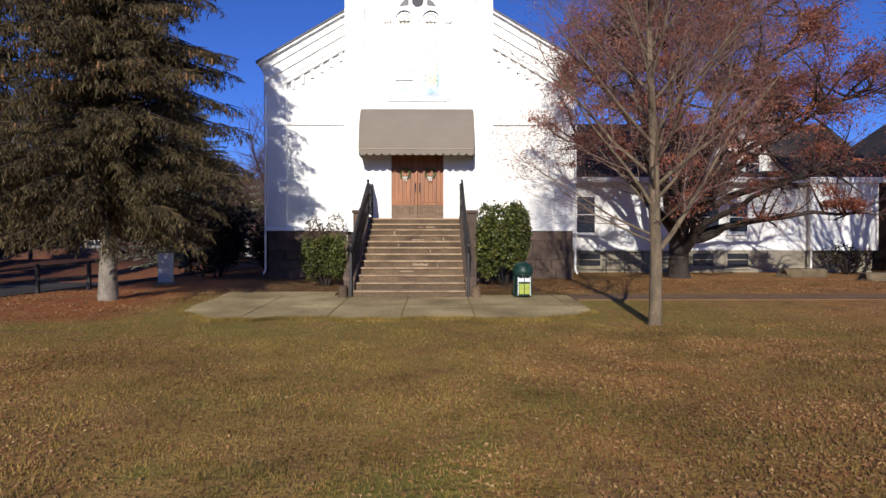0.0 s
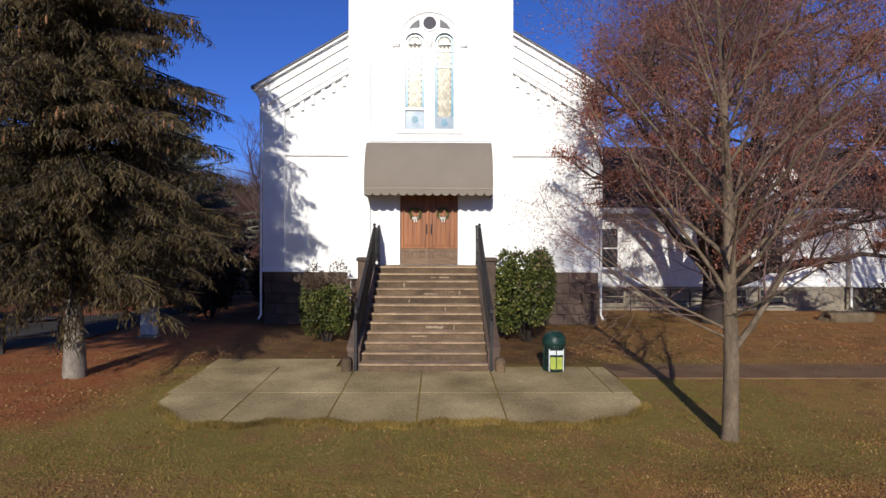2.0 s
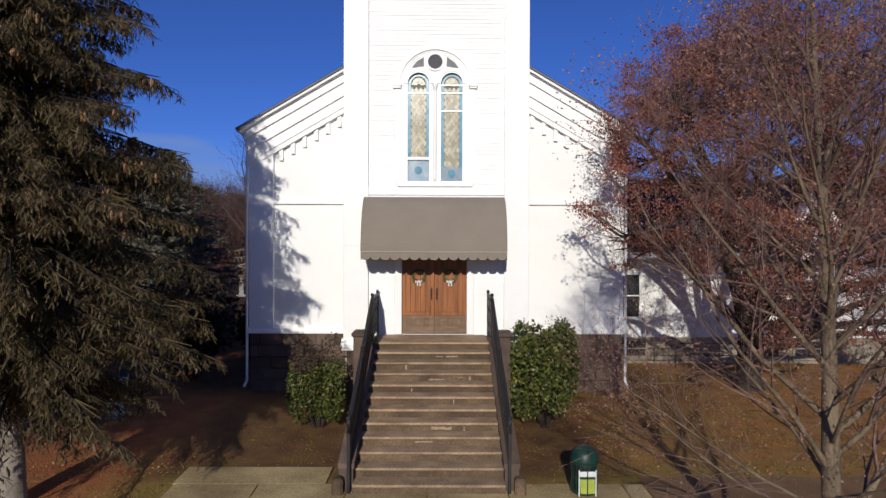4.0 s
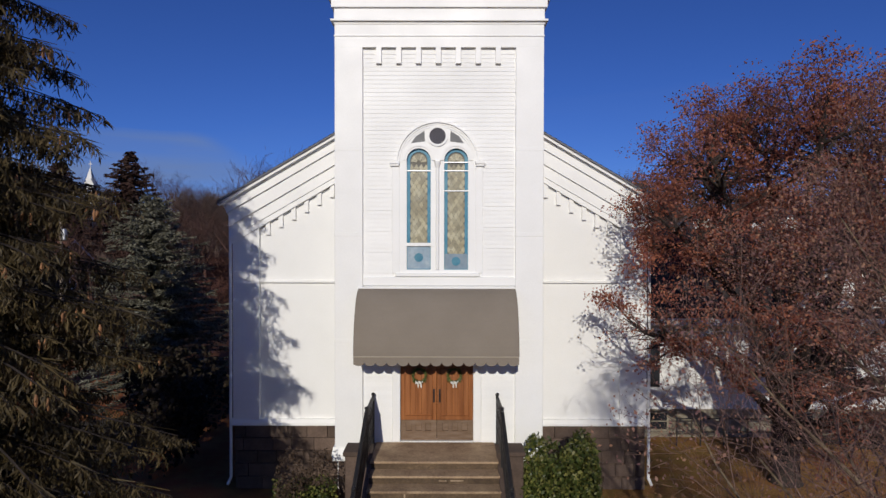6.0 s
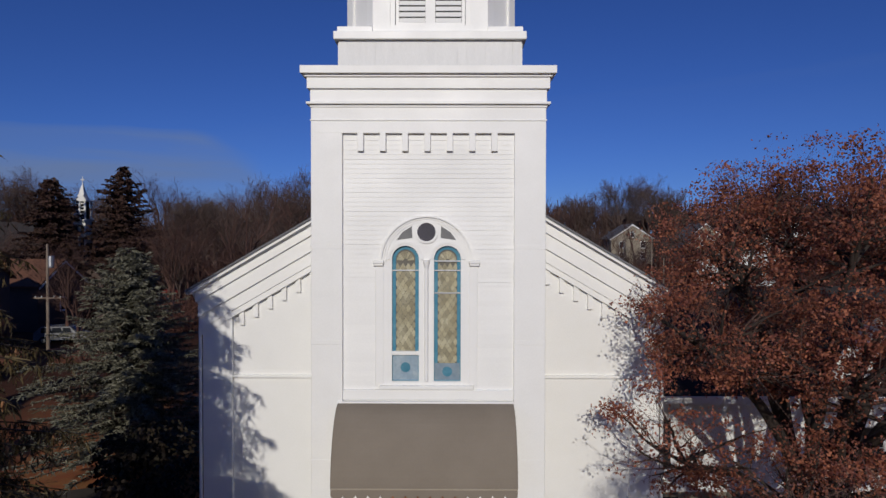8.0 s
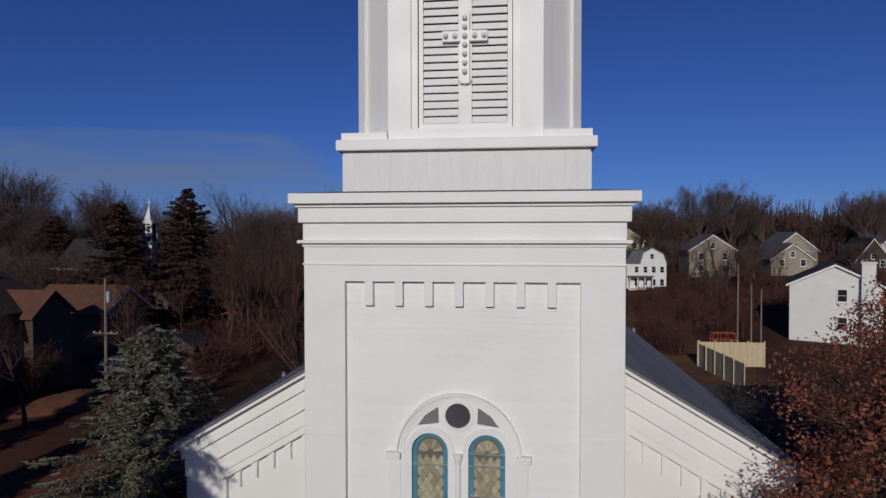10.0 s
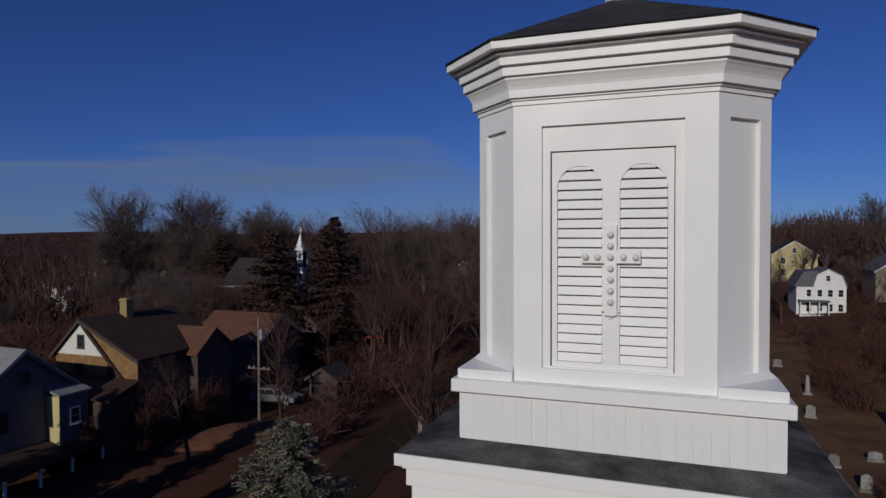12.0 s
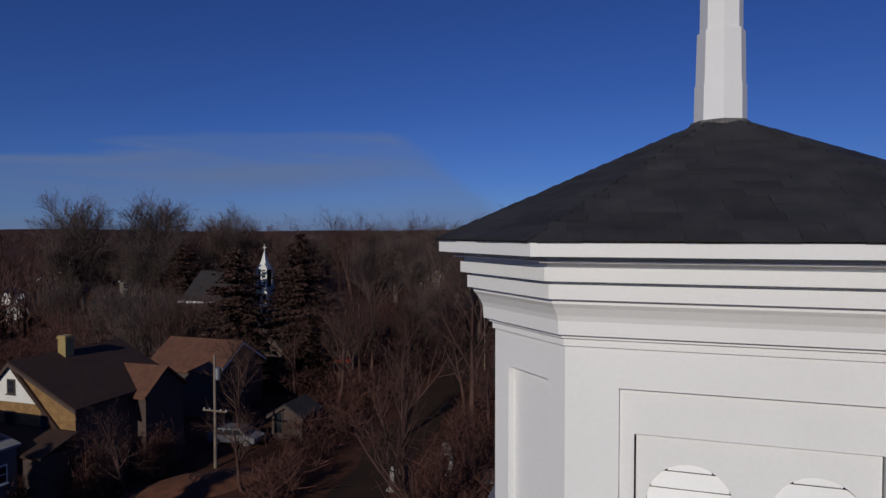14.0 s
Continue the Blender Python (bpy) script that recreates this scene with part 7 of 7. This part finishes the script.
for k, (x, y) in enumerate(((8.2, 30), (10.1, 33), (12.0, 30.5), (8.8, 38), (11.6, 40), (14.5, 42), (9.8, 47), (12.6, 52), (10.5, 58), (13.9, 60), (8.0, 26.5), (15.0, 36), (11.0, 66), (13.2, 72), (-14.5, 33), (-16.8, 36), (-10.6, 39.5), (-15.2, 44), (-13.6, 39.9), (9.2, 52), (12.4, 36), (10.4, 28.2))):
    gravestone(x, y, random.uniform(0.6, 0.9), random.uniform(0.7, 1.2), k)

fence = thing("board_fence", "tan board fence round a playground", "fence")
fb = unit_box("fence_board", FENCE_TAN)
fd = unit_box("fence_board", FENCE_DARK)
fp = unit_box("fence_post", FENCE_TAN)
for k in range(30):
    x = 17.9 + 0.2 * k
    piece("fence_board", fb, fence, (x, 50.0, ground_z(x, 50) + 1.1), (0.19, 0.03, 2.3))
for k in range(5):
    x = 17.9 + 1.45 * k
    piece("fence_post", fp, fence, (x, 49.93, ground_z(x, 50) + 1.15), (0.12, 0.1, 2.5))
# boards of the side run are darker than those at the back
for k in range(46):
    y = 50 - 0.2 * k
    piece("fence_board", fd, fence, (17.9 + 0.02 * k, y, ground_z(18, y) + 1.05), (0.03, 0.19, 2.1))
for k in range(6):
    y = 50 - 1.8 * k
    piece("fence_post", fp, fence, (17.83 + 0.19 * k, y, ground_z(18, y) + 1.15), (0.1, 0.14, 2.4))
CLEAR.append((16, 30, 34, 51))
play = thing("climbing_frame", "red painted steel climbing frame with a slide", "climbing frame", at=(21.2, 53.5, ground_z(21.2, 53.5)))
play.scale = (0.62, 0.62, 0.82)
for x in (-1.6, -0.5, 0.5, 1.6):
    for y in (-0.6, 0.6):
        m = Mesh()
        m.tube((x * 1.4, y * 1.4, 0), (x, y, 3.2), 0.06, 0.06, 8, True)
        part("leg", m, RED_PAINT, play)
for z in (1.6, 2.3, 3.1):
    m = Mesh()
    m.tube((-1.8, -0.65, z), (1.8, -0.65, z), 0.05, 0.05, 8, True)
    m.tube((-1.8, 0.65, z), (1.8, 0.65, z), 0.05, 0.05, 8, True)
    part("rail", m, RED_PAINT, play)
m = Mesh()
m.prism([(1.7, 2.3), (1.7, 2.4), (4.4, 0.5), (4.4, 0.4)], "y", -0.35, 0.35)
part("slide", m, SIDING_YELLOW, play, "yellow slide")

# utility poles
def utility_pole(x, y, top, cross, label):
    t = thing("utility_pole", label, "utility pole", "utility poles", (x, y, ground_z(x, y) - 0.2))
    m = Mesh()
    m.tube((0, 0, 0), (0, 0, top), 0.14 if cross else 0.10, 0.09 if cross else 0.06, 10, True)
    part("pole", m, POLE_WOOD, t)
    for z in cross:
        m = Mesh()
        m.box(-1.1, 1.1, -0.06, 0.06, z, z + 0.12, 0.01)
        part("crossarm", m, POLE_WOOD, t)
        for q in (-1.0, -0.5, 0.5, 1.0):
            m = Mesh()
            m.lathe(q, 0, [(0.03, z + 0.12), (0.05, z + 0.18), (0.02, z + 0.24)], 8)
            part("insulator", m, PALE, t)
    if cross:
        m = Mesh()
        m.lathe(0.28, 0, [(0.2, top - 1.9), (0.22, top - 1.8), (0.22, top - 1.0), (0.16, top - 0.95)], 12)
        part("transformer", m, STEEL, t)


utility_pole(-31.5, 36.0, 9.0, (4.6,), "weathered wooden utility pole with a low crossarm")
utility_pole(-33.2, 66.0, 9.6, (), "slim pale utility pole by the street")
utility_pole(23.6, 56.5, 9.4, (), "tall bare pole behind the playground")
utility_pole(26.2, 60.0, 7.0, (), "tall bare pole behind the playground")
utility_pole(27.4, 60.5, 6.4, (), "tall bare pole behind the playground")
utility_pole(-19.0, 74.0, 8.5, (), "slim pale utility pole by the street")

canopy = thing("garden_canopy", "small red garden canopy on thin legs", "canopy", at=(-34.5, 64.5, ground_z(-34.5, 64.5)))
m = Mesh()
m.loft([[(-1.1, -0.9, 2.4), (1.1, -0.9, 2.4), (1.1, 0.9, 2.4), (-1.1, 0.9, 2.4)], [(-0.3, -0.2, 2.75), (0.3, -0.2, 2.75), (0.3, 0.2, 2.75), (-0.3, 0.2, 2.75)]])
part("top", m, RED_PAINT, canopy)
for x in (-1.0, 1.0):
    for y in (-0.8, 0.8):
        m = Mesh()
        m.tube((x, y, 0), (x, y, 2.4), 0.04, 0.04, 6, True)
        part("leg", m, STEEL, canopy)

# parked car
car = thing("car", "silver estate car parked by the street, shade in its paint colour", "car", at=(-33.4, 41.2, ground_z(-33.4, 41.2)), turn=8)
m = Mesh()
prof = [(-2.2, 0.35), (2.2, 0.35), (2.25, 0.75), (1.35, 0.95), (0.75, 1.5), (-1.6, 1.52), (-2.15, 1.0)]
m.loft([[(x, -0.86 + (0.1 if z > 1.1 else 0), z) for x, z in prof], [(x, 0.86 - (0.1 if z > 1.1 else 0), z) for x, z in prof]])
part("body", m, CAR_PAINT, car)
for y in (-0.83, 0.83):
    for x0, x1 in ((-1.55, -0.75), (-0.65, 0.1), (0.2, 0.85)):
        m = Mesh()
        m.prism([(x0, 1.0), (x1 + 0.12, 1.0), (x1 - 0.1, 1.42), (x0, 1.42)], "y", y - 0.03, y + 0.03)
        part("side_window", m, WINDOW_DARK, car)
    for x in (-1.35, 1.4):
        m = Mesh()
        m.tube((x, y - 0.1, 0.33), (x, y + 0.1, 0.33), 0.33, 0.33, 18, True)
        wheel = part("wheel", m, RUBBER, car)
        m = Mesh()
        m.tube((x, y - 0.11, 0.33), (x, y + 0.11, 0.33), 0.19, 0.19, 12, True)
        part("rim", m, STEEL, wheel)
m = Mesh()
m.prism([(1.33, 1.0), (0.80, 1.45), (0.86, 1.47), (1.42, 1.0)], "y", -0.68, 0.68)
part("windscreen", m, WINDOW_DARK, car)
for y in (-0.62, 0.62):
    m = Mesh()
    m.box(2.2, 2.27, y - 0.18, y + 0.18, 0.62, 0.76, 0.02)
    part("headlight", m, PALE, car)

# ---- things on the lawn ----
bin_ = thing("litter_bin", "green steel litter bin with a lime bag and sign", "litter bin", at=(2.75, -5.3, 0.015))
bin_.scale = (0.8, 0.8, 0.86)
m = Mesh()
m.lathe(0, 0, [(0.26, 0.03), (0.27, 0.06), (0.26, 0.08)], 20)
part("base", m, GREEN_CAN, bin_)
bar = Mesh()
bar.box(-0.012, 0.012, -0.006, 0.006, 0.05, 0.66)
bar = bar.mesh("bar")
bar.materials.append(GREEN_CAN)
for k in range(18):
    a = 2 * math.pi * k / 18
    piece("bar", bar, bin_, (0.29 * math.cos(a), 0.29 * math.sin(a), 0), rot=(0, 0, a + math.pi / 2))
for z in (0.08, 0.36, 0.64):
    m = Mesh()
    m.lathe(0, 0, [(0.285, z), (0.30, z + 0.01), (0.30, z + 0.03), (0.285, z + 0.04)], 20)
    part("hoop", m, GREEN_CAN, bin_)
m = Mesh()
m.lathe(0, 0, [(0.24, 0.08), (0.262, 0.3), (0.25, 0.62)], 14)
part("liner", m, DARK, bin_)
m = Mesh()
m.loft([[(-0.15, -0.315, 0.1), (0.17, -0.315, 0.1), (0.17, -0.295, 0.1), (-0.15, -0.295, 0.1)], [(-0.17, -0.325, 0.4), (0.16, -0.325, 0.4), (0.16, -0.30, 0.4), (-0.17, -0.30, 0.4)]])
part("bag_panel", m, LIME, bin_, "lime green panel")
for x in (-0.19, 0.0, 0.185):
    m = Mesh()
    m.box(x - 0.012, x + 0.012, -0.34, -0.318, 0.05, 0.6, 0.004)
    part("edge_strip", m, PALE if x else GREEN_CAN, bin_)
m = Mesh()
m.box(-0.18, 0.18, -0.318, -0.3, 0.45, 0.56, 0.004)
part("sign_plate", m, PALE, bin_, "pale sign plate")
m = Mesh()
m.lathe(0, 0, [(0.315, 0.68), (0.325, 0.73), (0.30, 0.86), (0.23, 0.96), (0.10, 1.01), (0.02, 1.02)], 22)
part("lid", m, GREEN_CAN, bin_, "domed green lid", smooth=True)

cab = thing("utility_cabinet", "pale blue-grey steel cabinet on a slab", "cabinet", at=(-8.3, -0.4, ground_z(-8.3, -0.4)))
cab.scale = (0.72, 0.8, 0.75)
m = Mesh()
m.box(-0.27, 0.27, -0.2, 0.2, 0.1, 1.35, 0.02)
part("body", m, BOX_GREY, cab)
m = Mesh()
m.box(-0.34, 0.34, -0.27, 0.27, -0.05, 0.1, 0.02)
part("slab", m, CONCRETE_GREY, cab)
m = Mesh()
m.box(-0.24, 0.24, -0.215, -0.2, 0.15, 1.3, 0.01)
part("door", m, BOX_GREY, cab)

lf = thing("low_fence", "dark low rail fence beside the drive", "fence", at=(0, 0, 0))
for k in range(7):
    x = -9.6 - 1.5 * k
    m = Mesh()
    m.box(x - 0.05, x + 0.05, -2.6, -2.5, ground_z(x, -2.5) - 0.1, ground_z(x, -2.5) + 0.85, 0.01)
    part("post", m, IRON, lf)
for z in (0.4, 0.78):
    m = Mesh()
    for k in range(6):
        xa, xb = -9.6 - 1.5 * k, -11.1 - 1.5 * k
        m.tube((xa, -2.55, ground_z(xa, -2.5) + z), (xb, -2.55, ground_z(xb, -2.5) + z), 0.035, 0.035, 6)
    part("rail", m, IRON, lf)

bench = thing("stone_bench", "low mossy stone slab on the leaf-strewn lawn", "stone slab", "stone slabs", (15.1, 3.6, 0))
m = Mesh()
m.loft([[(0.85 * c * (1 + 0.12 * math.sin(3 * a + z * 9)), 0.42 * d, z) for a, c, d in ((radians(20 * k), math.copysign(abs(math.cos(radians(20 * k))) ** 0.5, math.cos(radians(20 * k))) * f, math.copysign(abs(math.sin(radians(20 * k))) ** 0.6, math.sin(radians(20 * k))) * f) for k in range(18))] for z, f in ((-0.05, 1.05), (0.12, 1.04), (0.27, 0.98), (0.33, 0.86))])
part("stone", m, pm("mossy_stone", (0.085, 0.062, 0.034), (0.17, 0.125, 0.075), 0.95, 3, 25, 0.7, dirt=0.25), bench)
b2 = copy_thing(bench, pose(16.4, 1.0, 0.0, 0, 0, -12) @ Matrix.Diagonal((0.75, 0.9, 0.9, 1)))

guard = thing("area_railing", "low black railing round the hall's basement steps", "railing", at=(9.6, 6.1, 0))
for k in range(5):
    m = Mesh()
    m.box(-1.6 + 0.8 * k - 0.02, -1.6 + 0.8 * k + 0.02, -0.02, 0.02, -0.1, 0.95, 0.004)
    part("post", m, IRON, guard)
for z in (0.45, 0.9):
    m = Mesh()
    m.box(-1.65, 1.65, -0.018, 0.018, z, z + 0.04, 0.004)
    part("rail", m, IRON, guard)

# mound of leaves past the drive
m = Mesh()
for j in range(9):
    for i in range(25):
        a, r = 2 * math.pi * i / 24, j / 8
        u, v = 5.6 * r * math.cos(a), 2.5 * r * math.sin(a)
        x, y = -30.8 + 0.6 * u - 0.8 * v, 32.2 + 0.8 * u + 0.6 * v
        m.v.append((x, y, ground_z(x, y) - 0.05 + 0.9 * (1 - r * r) + 0.3 * noise.noise(Vector((x, y, 0))) * (1 - r)))
for j in range(8):
    for i in range(24):
        m.f.append((j * 25 + i, j * 25 + i + 1, (j + 1) * 25 + i + 1, (j + 1) * 25 + i))
single("leaf_mound", m, pm("mulch_brown", (0.10, 0.040, 0.022), (0.17, 0.065, 0.032), 0.95, 2, 20, 0.8, dirt=0.2), "low mound covered with brown leaves", "mound", kind="stuff", smooth=True)

# fallen leaves and tufts of grass
rng = random.Random(77)
m = Mesh()
for k in range(230000):
    x, y = rng.gauss(0.5, 8.0), rng.gauss(-14.5, 5.5)
    if y > 5 or (y > 2 and x > 5.5):
        continue
    if -1.6 < x < 1.6 and y > -5.4 or (abs(x) < 5.7 and y > 2.3):
        continue
    keep = 0.3 + 0.7 * smooth01((x + 1) / 8) + 0.6 * smooth01((-6 - x) / 3) + 0.5 * smooth01((y + 4.5) / 2)
    keep += 0.9 * smooth01((x - 0.6) / 2.6) * smooth01((-10 - y) / 2.5)
    keep += 0.7 * smooth01((-1.0 - x) / 3) * smooth01((-11 - y) / 2.5)
    keep *= 0.2 + 1.7 * max(0, noise.noise(Vector((x * 0.6, y * 0.6, 3))) + 0.3)
    if -4.7 < x < 4.0 and -8.8 < y < -4.5:
        keep *= 0.05
    if rng.random() > keep:
        continue
    z = max(ground_z(x, y), 0.02 if (-4.8 < x < 4.0 and -8.8 < y < -3.7) else -9)
    s = rng.uniform(0.007, 0.023)
    a = rng.uniform(0, 2 * math.pi)
    ux, uy = s * math.cos(a), s * math.sin(a)
    i = len(m.v)
    m.v += [(x - ux, y - uy, z + 0.006), (x + uy * 0.6, y - ux * 0.6, z + rng.uniform(0.005, 0.028)), (x + ux, y + uy, z + rng.uniform(0.005, 0.02)), (x - uy * 0.6, y + ux * 0.6, z + rng.uniform(0.005, 0.028))]
    m.f.append((i, i + 1, i + 2, i + 3))
# drifts of larger leaves between the path and the hall, and under the spruces
for k in range(26000):
    x, y = rng.uniform(3.6, 19), rng.uniform(-4.4, 2.2)
    if k % 4 == 0:
        x, y = rng.uniform(-13, -5.0), rng.uniform(-8.8, -3)
    if noise.noise(Vector((x * 0.7, y * 1.1, 14))) < rng.uniform(-0.35, 0.35) or (x < 5.8 and y > 2.0):
        continue
    z, s, a = ground_z(x, y), rng.uniform(0.012, 0.036), rng.uniform(0, 2 * math.pi)
    ux, uy = s * math.cos(a), s * math.sin(a)
    i = len(m.v)
    m.v += [(x - ux, y - uy, z + 0.006), (x + uy * 0.6, y - ux * 0.6, z + rng.uniform(0.005, 0.04)), (x + ux, y + uy, z + rng.uniform(0.005, 0.03)), (x - uy * 0.6, y + ux * 0.6, z + rng.uniform(0.005, 0.04))]
    m.f.append((i, i + 1, i + 2, i + 3))
single("fallen_leaves", m, LITTER, "scattered dry brown leaves on the lawn", "leaves", kind="stuff")
m = Mesh()
for k in range(270000):
    x, y = rng.gauss(0.5, 6.0), rng.gauss(-16.0, 4.2)
    if y > 2 or -4.5 + 0.25 * math.sin(3 * y) < x < 3.8 and y > -8.72 + 0.12 * math.sin(2.3 * x) + 0.08 * math.sin(7 * x) or (x > 4 and -6 < y < -4.4):
        continue
    z = ground_z(x, y)
    h = rng.uniform(0.012, 0.03 + 0.03 * max(0.0, noise.noise(Vector((x * 1.3, y * 1.3, 9))) + 0.2))
    a = rng.uniform(0, 2 * math.pi)
    dx, dy = 0.0042 * math.cos(a), 0.0042 * math.sin(a)
    i = len(m.v)
    m.v += [(x - dx, y - dy, z - 0.005), (x + dx, y + dy, z - 0.005), (x + rng.uniform(-0.025, 0.025), y + rng.uniform(-0.025, 0.025), z + h)]
    m.f.append((i, i + 1, i + 2))
for k in range(17000):
    x = rng.uniform(-4.8, 3.95)
    y = -8.84 + 0.10 * math.sin(2.3 * x) + 0.07 * math.sin(7 * x) + rng.gauss(0.0, 0.075)
    if abs(x + 0.4) > 3.1:
        y += (abs(x + 0.4) - 3.1) ** 2 * 0.6
    z, h, a = ground_z(x, y), rng.uniform(0.03, 0.085), rng.uniform(0, 2 * math.pi)
    dx, dy = 0.006 * math.cos(a), 0.006 * math.sin(a)
    i = len(m.v)
    m.v += [(x - dx, y - dy, z - 0.005), (x + dx, y + dy, z - 0.005), (x + rng.uniform(-0.05, 0.05), y + rng.uniform(-0.03, 0.07), z + h)]
    m.f.append((i, i + 1, i + 2))
# tussocks that stand out of the lawn
for k in range(3200):
    cx, cy, r = rng.uniform(-11, 13), rng.uniform(-22, -9.2), rng.uniform(0.03, 0.11)
    if noise.noise(Vector((cx * 0.8, cy * 0.8, 21))) < -0.05:
        continue
    for _ in range(16):
        x, y, a = cx + rng.gauss(0, r), cy + rng.gauss(0, r), rng.uniform(0, 2 * math.pi)
        z, h = ground_z(x, y), rng.uniform(0.025, 0.065)
        dx, dy = 0.005 * math.cos(a), 0.005 * math.sin(a)
        i = len(m.v)
        m.v += [(x - dx, y - dy, z - 0.005), (x + dx, y + dy, z - 0.005), (x + rng.uniform(-0.04, 0.04), y + rng.uniform(-0.04, 0.04), z + h)]
        m.f.append((i, i + 1, i + 2))
single("grass", m, GRASS, "short dormant grass blades of the lawn", "grass", kind="stuff")

# ---- pieces laid on walls and roofs ----
clap = Mesh()
clap.prism([(-0.014, -0.5), (0.0, -0.5), (0.0, 0.6), (-0.004, 0.6)], "x", -0.5, 0.5)
clap = clap.mesh("clapboard")
clap.materials.append(WHITE)
z = 2.05
while z < 11.42:
    zc = z + 0.05
    hole = None
    if zc < 5.02:
        hole = (DX, 1.065)
    elif 6.06 < zc < 8.62:
        hole = (WX, 1.085)
    elif 8.62 <= zc < 8.86:
        hole = (WX, 1.135)
    elif 8.86 <= zc < WS + 0.98:
        hole = (WX, math.sqrt(max(0.0, 0.98 ** 2 - (zc - 0.05 - WS) ** 2)))
    if 5.84 < zc < 6.07:
        z += 0.1
        continue
    spans = [(-PAN, PAN)] if hole is None else [(-PAN, hole[0] - hole[1]), (hole[0] + hole[1], PAN)]
    for a, b in spans:
        piece("clapboard", clap, church, ((a + b) / 2, 0, zc), (b - a, 1, 0.1))
    z += 0.1

stone_mesh = unit_box("stone_block", BROWNSTONE, 0.02)
random.seed(9)
for s in (-1, 1):
    for c in range(5):
        x = 2.42 - (0.3 if c % 2 else 0)
        while x < 5.7:
            w = random.uniform(0.5, 0.85)
            a, b = max(x, 2.42), min(x + w, 5.72)
            if b - a > 0.08:
                piece("stone_block", stone_mesh, base, (s * (a + b) / 2, NF + random.uniform(-0.015, 0.01), 0.18 + 0.36 * c - 0.0), (b - a - 0.015, 0.14, 0.345))
            x += w

# shingles, course by course, on each face of the belfry roof
sh = Mesh()
sh.prism([(-0.5, -0.012), (0.5, -0.012), (0.5, 0.0), (-0.5, 0.0)], "y", -0.55, 0.55)
sh = sh.mesh("shingle")
sh.materials.append(SHINGLE)
rest = Mesh()
rng = random.Random(2)
for k in range(8):
    A, B = Vector(eave[k]), Vector(eave[(k + 1) % 8])
    mid = (A + B) / 2
    up = apex - mid
    L = up.length
    up.normalize()
    side = (B - A).normalized()
    nrm = side.cross(up).normalized()
    if nrm.z < 0:
        nrm = -nrm
    half = (B - A).length / 2
    n = int(L / 0.128)
    for c in range(n):
        t = (c + 0.5) / n
        wd = half * (1 - t)
        x = -wd - rng.uniform(0, 0.3)
        while x < wd:
            w = rng.choice((0.30, 0.30, 0.32))
            a, b = max(x, -wd), min(x + w, wd)
            if b - a > 0.05:
                p = mid + side * ((a + b) / 2) + up * (t * L) + nrm * rng.uniform(0.015, 0.019)
                if k in (0, 7, 1):
                    ob = piece("shingle", sh, broof, p, (b - a - 0.002, 0.130 + rng.uniform(-0.005, 0.008), 1.0))
                    ob.rotation_euler = Matrix((side, up, nrm)).transposed().to_euler()
                else:
                    u, v = side * ((b - a) / 2 - 0.003), up * 0.075
                    rest.poly([p - u - v, p + u - v, p + u + v - nrm * 0.01, p - u + v - nrm * 0.01])
                    rest.poly([p - u - v, p + u - v, p + u - v - nrm * 0.02, p - u - v - nrm * 0.02])
            x += w
part("shingle_field", rest, SHINGLE, broof, kind="stuff")
